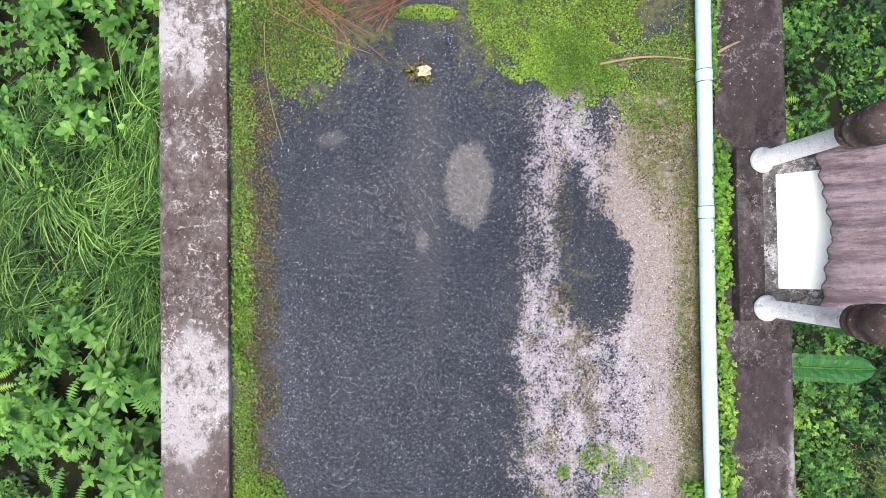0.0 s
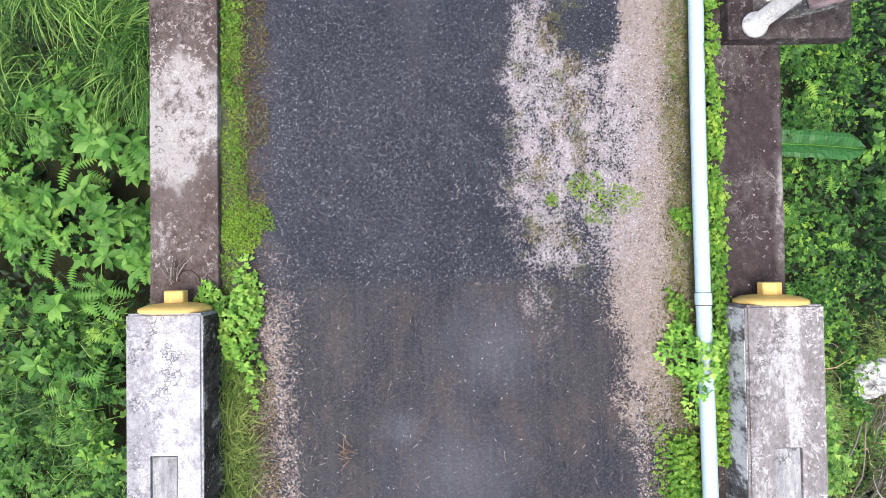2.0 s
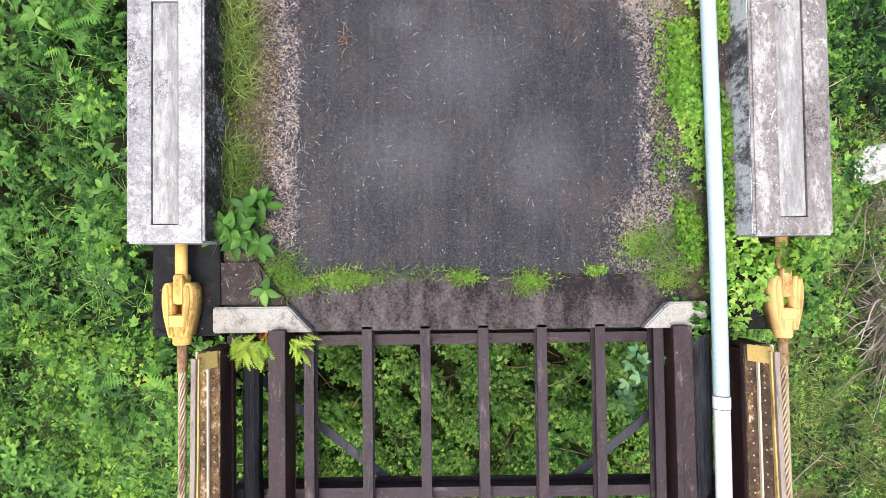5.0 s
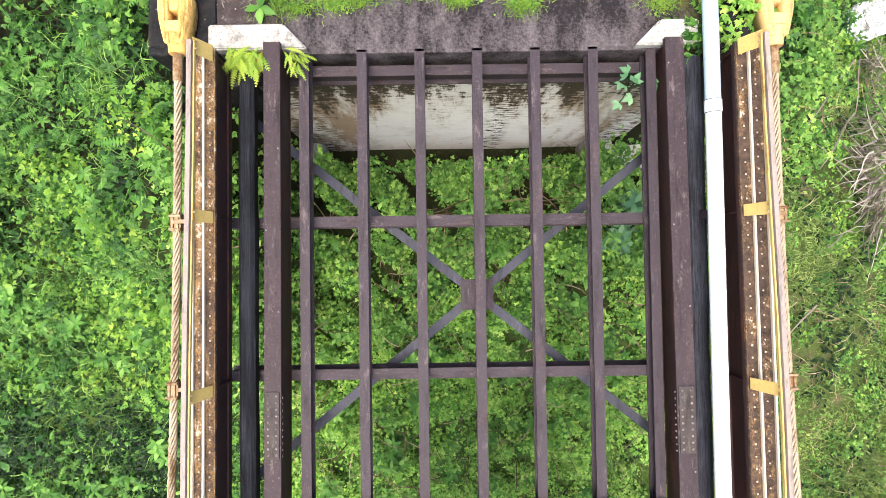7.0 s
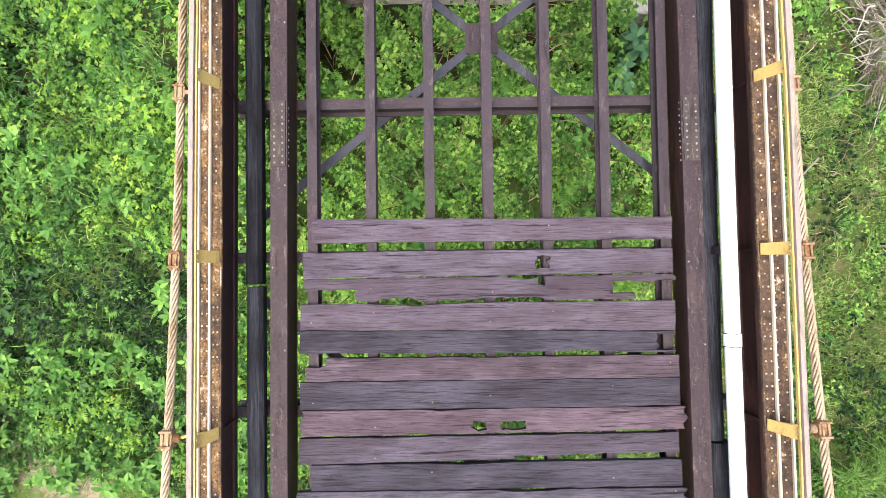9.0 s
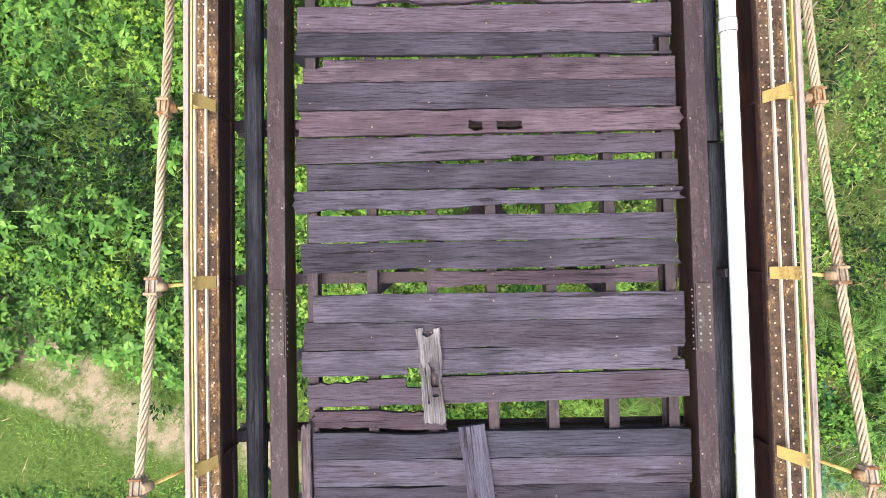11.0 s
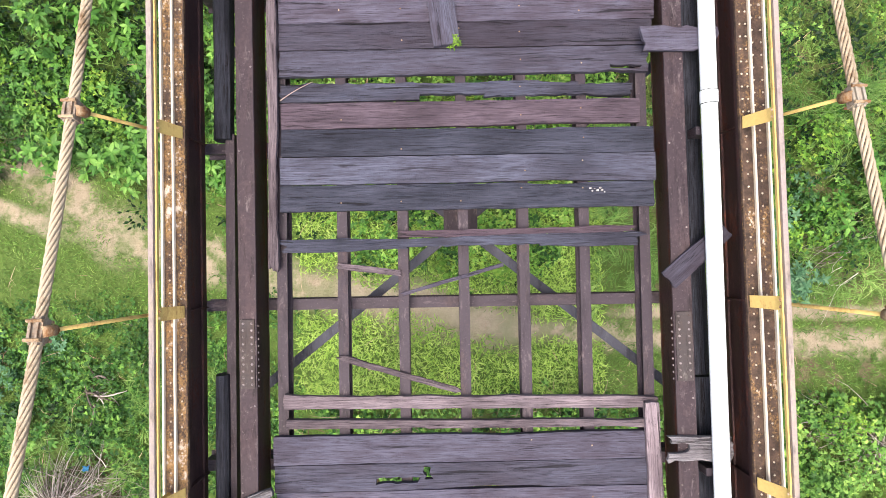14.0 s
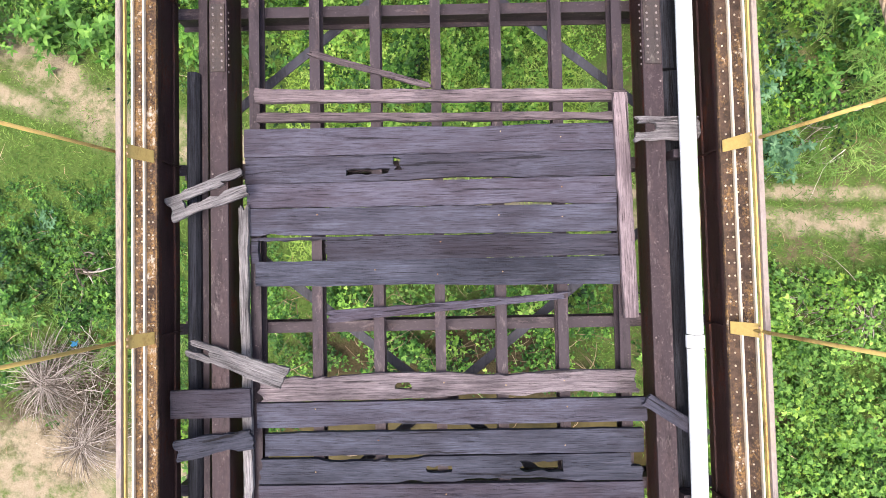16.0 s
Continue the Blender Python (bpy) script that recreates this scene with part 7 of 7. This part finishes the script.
carpet("withered_moss", [(-1.49, 0.0, 0.17, 2.6, 11000), (-1.48, -4.0, 0.22, 1.5, 6000), (1.95, -1.2, 0.16, 2.6, 4000), (1.80, 0.9, 0.3, 0.6, 2500), (1.15, -0.9, 0.10, 0.14, 260), (0.92, -0.35, 0.10, 0.18, 300), (1.0, -1.15, 0.12, 0.12, 260), (0.85, -1.45, 0.09, 0.12, 180), (1.12, -0.62, 0.08, 0.12, 200), (1.18, -1.35, 0.06, 0.2, 240), (1.0, -2.0, 0.3, 0.12, 420), (-1.35, 1.7, 0.35, 0.7, 2500), (1.85, -3.7, 0.2, 1.6, 3000), (0.95, 0.5, 0.12, 0.5, 500)],
       M_BROWNMOSS, "withered olive moss on the road", 0.016, 0.02)


sets = []
for x0, x1, y0, y1, m, ln in ((-1.70, -1.50, -5.3, 2.4, 1500, 0.10), (-1.68, -1.46, -5.2, -2.9, 900, 0.24), (2.12, 2.19, -5.8, 2.5, 900, 0.16), (1.86, 2.05, -5.5, 2.2, 700, 0.10), (-1.45, -1.1, -5.75, -5.4, 300, 0.14), (-1.25, 1.9, -5.68, -5.54, 700, 0.10), (-1.70, -1.60, -5.2, -2.6, 700, 0.30), (1.6, 1.95, -5.7, -5.0, 400, 0.10)):
    x, y = rng.uniform(x0, x1, m), rng.uniform(y0, y1, m)
    ok = wave(x * 0.3, y, 3.0, x0) > -0.25
    x, y = x[ok], y[ok]
    a = rng.uniform(0, 6.28, len(x))
    sets.append(blades(np.stack([x, y, 0 * x], -1), np.stack([np.cos(a), np.sin(a), 0 * a], -1), rng.uniform(0.5, 1.3, len(x)) * ln, rng.uniform(0.004, 0.009, len(x))))
foliage("margin_grass", sets, M_BANK, "thin grass along the road's margins", "grass")


sets = []
for x0, x1, y0, y1, m, size, h in ((2.13, 2.21, -5.8, 2.6, 5200, 0.030, 0.10), (1.90, 2.06, -5.6, -1.8, 3200, 0.030, 0.08), (1.84, 2.0, -5.6, -2.3, 4200, 0.030, 0.10), (2.14, 2.24, -5.6, 0.9, 7500, 0.036, 0.20), (2.14, 2.20, 0.0, 2.6, 1500, 0.032, 0.14), (-1.70, -1.55, -5.2, 2.3, 2600, 0.022, 0.06), (1.72, 1.95, -4.9, -3.0, 900, 0.022, 0.04)):
    x, y = rng.uniform(x0, x1, m), rng.uniform(y0, y1, m)
    ok = wave(x * 0.5, y, 2.2, x0 * 3) + 0.5 * wave(x, y, 6.5, x0) + rng.normal(0, 0.12, m) > (-0.35 if x0 == 2.14 else 0.12)
    x, y = x[ok], y[ok]
    a = rng.uniform(0, 6.28, len(x))
    sets.append(palmate(np.stack([x + rng.normal(0, 0.02, len(x)), y, rng.uniform(0.1, 1, len(x)) * h], -1), np.stack([np.cos(a), np.sin(a), 0.2 + 0 * a], -1), rng.uniform(0.6, 1.3, len(x)) * size))
foliage("margin_weeds", sets, M_LEAF_YL, "leafy green weeds along pipe and parapet", "weeds")


def road_bush(name, cx, cy, r, tall, n, leaf, material, label, base_z=0.0, k=5, category="bush", stretch=1.0):
    """A small leafy plant growing out of the margin, with stems."""
    t = thing(name, label, category)
    az = rng.uniform(0, 6.28, n)
    rr = np.sqrt(rng.uniform(0, 1, n))
    rag = 1 + 0.38 * np.sin(az * 3 + cx * 9) + 0.25 * np.sin(az * 5 + cy * 7) + rng.normal(0, 0.12, n)
    b = np.stack([cx + r * rag * rr * np.cos(az), cy + r * rag * stretch * rr * np.sin(az), base_z + tall * (1.05 - rr ** 2) * rng.uniform(0.35, 1.0, n) + 0.02], -1)
    w = np.stack([np.cos(az), np.sin(az), 0.5 + 0 * az], -1) + rng.normal(0, 0.5, (n, 3))
    l = rng.uniform(0.7, 1.2, n) * leaf
    stems = [np.stack([np.linspace(cx + 0.25 * (p[0] - cx), p[0], 5), np.linspace(cy + 0.25 * (p[1] - cy), p[1], 5), base_z - 0.02 + (p[2] - base_z + 0.02) * np.linspace(0, 1, 5) ** 0.7], -1) for p in b[:: max(1, n // 40)]]
    part("stem", tubes_mesh("stem", stems, 0.004, 4), M_LEAF_DK, t)
    if k > 0:
        b, w, l = whorls(b, unit(w), l, k)
    foliage("foliage", [(oval_leaves if leaf > 0.08 else leaf_arrays)(b, w, l, l * 0.5)] if k >= 0 else [palmate(b, unit(w), l)], material, parent=t)
    return t


road_bush("weed_bush", -1.56, -2.68, 0.165, 0.24, 520, 0.050, M_LEAF_LT, "bright green lobed weed against the anchor block", stretch=2.5, k=-1)
road_bush("weed_bush", -1.79, -2.42, 0.075, 0.07, 60, 0.045, M_LEAF_LT, "bright green weed creeping over the parapet", k=-1, base_z=0.09)
road_bush("weed_bush", 2.05, -3.0, 0.20, 0.30, 560, 0.050, M_LEAF_LT, "bright green lobed weed growing over the pipe", stretch=1.7, k=-1)
road_bush("weed_bush", 2.02, -4.35, 0.13, 0.12, 240, 0.045, M_LEAF_LT, "bright green weed beside the pipe", stretch=3.0)
road_bush("broadleaf_plant", -1.50, -5.27, 0.25, 0.30, 19, 0.145, M_ROSETTE, "glossy broad-leaved plant at the road's corner", k=4, stretch=1.3)
road_bush("climber", 2.36, -5.62, 0.23, 0.30, 420, 0.052, M_LEAF_LT, "lobed green climber between pipe and socket", stretch=1.9, k=-1)
road_bush("climber", 2.62, -5.49, 0.20, 0.36, 260, 0.056, M_LEAF_YL, "lobed green climber over the cable socket", stretch=0.8, k=-1, base_z=0.06)
road_bush("climber", 2.80, -5.75, 0.12, 0.25, 150, 0.060, M_LEAF, "lobed green climber hanging beside the socket", stretch=2.6, k=-1)
road_bush("climber", 2.06, -5.95, 0.2, 0.16, 130, 0.065, M_LEAF, "lobed green climber hanging off the curb", stretch=0.6, k=-1)
def joint_tuft(cx, cy, rx, ry, n, length, label):
    """Fine bright grass with a few small leaves, growing out of a joint."""
    t = thing("grass_tuft", label, "grass tuft", "tufts at the road's end")
    x, y = cx + rng.normal(0, 0.45, n) * rx, cy + rng.normal(0, 0.45, n) * ry
    a = rng.uniform(0, 6.28, n)
    foliage("blades", [arched(np.stack([x, y, np.full(n, 0.002)], -1), np.stack([np.cos(a), np.sin(a), 0 * a], -1), rng.uniform(0.4, 1.2, n) * length, rng.uniform(0.003, 0.006, n))], M_MOSS, parent=t)
    m = n // 3
    a = rng.uniform(0, 6.28, m)
    foliage("small_leaves", [palmate(np.stack([cx + rng.normal(0, 0.45, m) * rx, cy + rng.normal(0, 0.45, m) * ry, rng.uniform(0.005, 0.05, m)], -1), np.stack([np.cos(a), np.sin(a), 0.3 + 0 * a], -1), rng.uniform(0.012, 0.026, m))], M_LEAF_YL, parent=t)
    return t


for cx, cy, rx, ry, n, ln in ((-1.28, -5.58, 0.18, 0.14, 420, 0.11), (-1.12, -5.66, 0.14, 0.08, 180, 0.08), (-0.80, -5.63, 0.20, 0.10, 300, 0.09), (-0.60, -5.62, 0.14, 0.05, 110, 0.07), (0.18, -5.61, 0.15, 0.06, 200, 0.08), (0.70, -5.66, 0.18, 0.10, 260, 0.09), (1.22, -5.58, 0.10, 0.05, 120, 0.06), (1.62, -5.38, 0.24, 0.16, 420, 0.08), (1.80, -5.62, 0.14, 0.14, 240, 0.10)):
    joint_tuft(cx, cy, rx, ry, n, ln, "bright grass tuft growing out of the joint")
road_bush("climber", 1.56, -6.32, 0.12, 0.10, 9, 0.085, M_BLUEGREEN, "large lobed leaves hanging off the curb", k=-1, base_z=-0.05)


# ferns, twigs and litter by the road
t = thing("curb_fern", "yellow-green fern hanging over the curb's edge", "fern")
m = 96
az = np.concatenate([rng.uniform(3.3, 5.6, 70), rng.uniform(4.2, 6.2, 26)])
fx = np.concatenate([rng.uniform(-1.60, -1.30, 70), rng.uniform(-1.18, -1.06, 26)])
foot = np.stack([fx, rng.uniform(-6.16, -6.03, m), rng.uniform(0.03, 0.22, m)], -1)
v, f = fronds(foot, az, np.concatenate([rng.uniform(0.08, 0.20, 70), rng.uniform(0.07, 0.15, 26)]), 9, 0.35, 0.15)
part("fronds", fast_mesh("fronds", v, f, np.full(len(f), 3)), M_CURBFERN, t)
part("dry_leaf", fast_mesh("dry_leaf", *(lambda v, f: (v, f, np.full(len(f), 3)))(*leaf_arrays(np.stack([rng.uniform(-1.44, -1.32, 16), rng.uniform(-6.12, -6.06, 16), rng.uniform(0.0, 0.04, 16)], -1), rng.normal(0, 1, (16, 3)), 0.07, 0.04))), make_leaf("orange_leaf", (0.45, 0.09, 0.02), (0.6, 0.14, 0.03), (0.5, 0.2, 0.05)), t, "orange-red withered leaves")


def twigs(name, specs, material, label, category="twigs"):
    """Thin bent sticks: x0, y0, x1, y1, height, thickness."""
    lines, radii = [], []
    q = random.Random(len(specs))
    for x0, y0, x1, y1, z, r in specs:
        u = np.linspace(0, 1, 8)
        w = q.uniform(-0.06, 0.06) * math.hypot(x1 - x0, y1 - y0)
        lines.append(np.stack([x0 + (x1 - x0) * u - (y1 - y0) * w * np.sin(u * 3.14), y0 + (y1 - y0) * u + (x1 - x0) * w * np.sin(u * 3.14), z + 0.03 * np.sin(u * 3.14)], -1))
        radii.append(np.linspace(r, r * 0.4, 8))
    return tagged(part(name, tubes_mesh(name, lines, radii, 5), material), label, category)


q = random.Random(3)
spec = [(-1.2 + q.uniform(-0.2, 0.3), 2.25 + q.uniform(-0.2, 0.2), -1.0 + q.uniform(-0.3, 0.6), 1.75 + q.uniform(-0.2, 0.3), 0.03 + q.uniform(0, 0.05), 0.004) for i in range(26)]
spec += [(-0.7 + q.uniform(-0.2, 0.3), 1.95 + q.uniform(-0.1, 0.2), -0.2 + q.uniform(-0.2, 0.3), 2.3 + q.uniform(-0.1, 0.2), 0.03 + q.uniform(0, 0.05), 0.004) for i in range(22)]
tagged(twigs("red_twig", spec, M_REDSTEM, "heap of thin reddish dead twigs", "twigs"), "heap of thin reddish dead twigs", "twigs", kind="stuff")
twigs("stick", [(1.30, 1.58, 2.08, 1.60, 0.02, 0.012), (2.20, 1.62, 2.40, 1.72, 0.09, 0.016)], M_STRAW, "brown stick lying across the margin", "stick")
twigs("dry_stalk", [(-1.42, 1.95, -1.28, 0.95, 0.04, 0.003)], M_STRAW, "long dry grass stem on the moss", "grass stem")
twigs("thin_stick", [(-1.04, -14.48, -0.79, -14.34, 0.062, 0.004)], M_LITTER, "thin grey stick lying on the planks", "stick")
u = np.linspace(0, math.pi, 14)
arc = np.stack([-1.948 - 0.085 * np.cos(u), -2.33 + 0.095 * np.sin(u), 0.085 + 0.03 * np.sin(u)], -1)
tagged(part("bent_wire", tubes_mesh("bent_wire", [arc], 0.0035, 6), M_CORE), "thin dark wire bent in a hoop on the parapet", "wire")
q = random.Random(21)
twigs("dry_tuft", [(-2.06 + q.gauss(0, 0.02), -2.33, -2.07 + q.gauss(0, 0.07), -2.20 + q.uniform(-0.06, 0.07), 0.085 + 0.02 * q.random(), 0.0028) for i in range(34)], M_DEAD, "tuft of dry brown stems on the parapet", "dry grass")
for x0, y0, x1, y1 in ((6.26, -4.74, 4.99, -5.89), (6.55, -4.63, 6.27, -5.53), (6.27, -5.53, 5.46, -6.38), (5.6, -8.4, 5.0, -9.3), (6.4, -7.3, 5.7, -7.5)):
    u = np.linspace(0, 1, 10)
    x, y = x0 + (x1 - x0) * u, y0 + (y1 - y0) * u + 0.05 * np.sin(u * 5)
    tagged(part("fallen_stick", tubes_mesh("fallen_stick", [np.stack([x, y, land(x, y) + 0.33], -1)], [np.linspace(0.016, 0.007, 10)], 6), M_DEAD), "thin pale stick lying over the bank's weeds", "stick", "fallen sticks")
# straw and bits scattered over the road
n = 3300
x = np.concatenate([-1.33 + rng.normal(0, 0.13, 2300), rng.uniform(1.55, 2.0, 600), rng.uniform(-1.1, 1.6, 400)])
y = np.concatenate([rng.uniform(-5.45, -2.4, 2300), rng.uniform(-5.3, -2.4, 600), rng.uniform(-5.6, -1.0, 400)])
a = rng.uniform(0, 6.28, n)
l = rng.uniform(0.012, 0.080, n)
foliage("straw_litter", [leaf_arrays(np.stack([x, y, np.full(n, 0.004)], -1), np.stack([np.cos(a), np.sin(a), 0.03 + 0 * a], -1), l, 0.0032, 0.3, 0.0)], M_LITTER, "bits of pale straw scattered on the road", "straw")
q = random.Random(8)
twigs("dry_sprig", [(-0.74 + q.gauss(0, 0.04), -3.72 + q.gauss(0, 0.04), -0.74 + q.gauss(0, 0.05), -3.72 + q.gauss(0, 0.05), 0.008 + 0.01 * q.random(), 0.0022) for i in range(22)], M_STRAW, "small dry pale sprig on the asphalt", "sprig")
road_bush("weed_clump", -0.19, 1.53, 0.11, 0.06, 40, 0.03, M_BROWNMOSS, "small mossy clump on the asphalt", category="weed")
bm = bmesh.new()
bmesh.ops.create_grid(bm, x_segments=12, y_segments=12, size=0.5)
for v in bm.verts:
    v.co = Vector((-0.13 + v.co.x * 0.10, 1.52 + v.co.y * 0.075, 0.075)) + noise.noise_vector(v.co * 2.3) * 0.022 + noise.noise_vector(v.co * 6) * 0.014
k = Mat("yellowed_paper", 0.7)
M_PAPER = k.done(k.mix(k.ramp(k.noise(30, 5, 0.7), 0.4, 0.62), (0.34, 0.29, 0.17), (0.70, 0.65, 0.46)), k.noise(60, 3), 0.4, 0.01)
tagged(part("paper_scrap", bm, M_PAPER), "crumpled yellowed scrap on the mossy clump", "litter")
bm = bmesh.new()
bmesh.ops.create_grid(bm, x_segments=26, y_segments=20, size=0.5)
for v in bm.verts:
    v.co = Vector((6.58 + v.co.x * 0.75 - v.co.y * 0.2, -4.1 + v.co.y * 0.5 + v.co.x * 0.25, -4.12)) + noise.noise_vector(v.co * 2.5) * 0.10 + noise.noise_vector(v.co * 9) * 0.035 + Vector((0, 0, 0.12 * noise.noise(v.co * 6)))
k = Mat("dirty_plastic", 0.5, 0, 0.3)
tagged(part("plastic_sheet", bm, k.done(k.mix(k.ramp(k.noise(9, 6, 0.7), 0.40, 0.60), (0.20, 0.20, 0.20), (0.70, 0.71, 0.72)), k.noise(30, 4), 0.6, 0.03)), "crumpled white plastic sheet on the bank", "litter")
bm = bmesh.new()
bmesh.ops.create_grid(bm, x_segments=8, y_segments=8, size=0.5)
for v in bm.verts:
    v.co = Vector((-6.45 + v.co.x * 0.10, -19.35 + v.co.y * 0.09, float(land(-6.45, -19.35)) + 0.35)) + noise.noise_vector(v.co * 4) * 0.04
k = Mat("blue_rag", 0.6)
tagged(part("blue_rag", bm, k.done(k.mix(k.noise(30), (0.02, 0.10, 0.20), (0.05, 0.21, 0.36)))), "small crumpled blue rag on the brushwood", "litter")


def blot(x, y, z, r, seed, label):
    """A thin dried splash with an uneven rim."""
    bm = bmesh.new()
    mid = bm.verts.new((x, y, z + 0.003))
    rim = []
    for i in range(18):
        a = 2 * math.pi * i / 18
        q = r * (1 + 0.6 * noise.noise(Vector((math.cos(a) * 1.5, math.sin(a) * 1.5, seed))))
        rim.append(bm.verts.new((x + q * math.cos(a), y + q * 0.7 * math.sin(a), z)))
    for i in range(18):
        bm.faces.new((mid, rim[i], rim[(i + 1) % 18]))
    return tagged(part("white_splash", bm, M_CURB), label, "splash")


for dx, dy, r in ((-0.045, 0.01, 0.011), (-0.03, -0.012, 0.008), (-0.012, 0.004, 0.007), (0.01, -0.008, 0.012), (0.03, 0.012, 0.009), (0.04, -0.006, 0.011), (0.062, -0.02, 0.007)):
    blot(1.335 + dx, -15.195 + dy, 0.0585, r, dx * 90, "dried white splash on a grey plank")
road_bush("sprig", 0.30, -14.06, 0.035, 0.06, 16, 0.03, M_MOSS, "small green sprig growing between the planks", base_z=0.05, k=3, category="sprig", stretch=1.6)
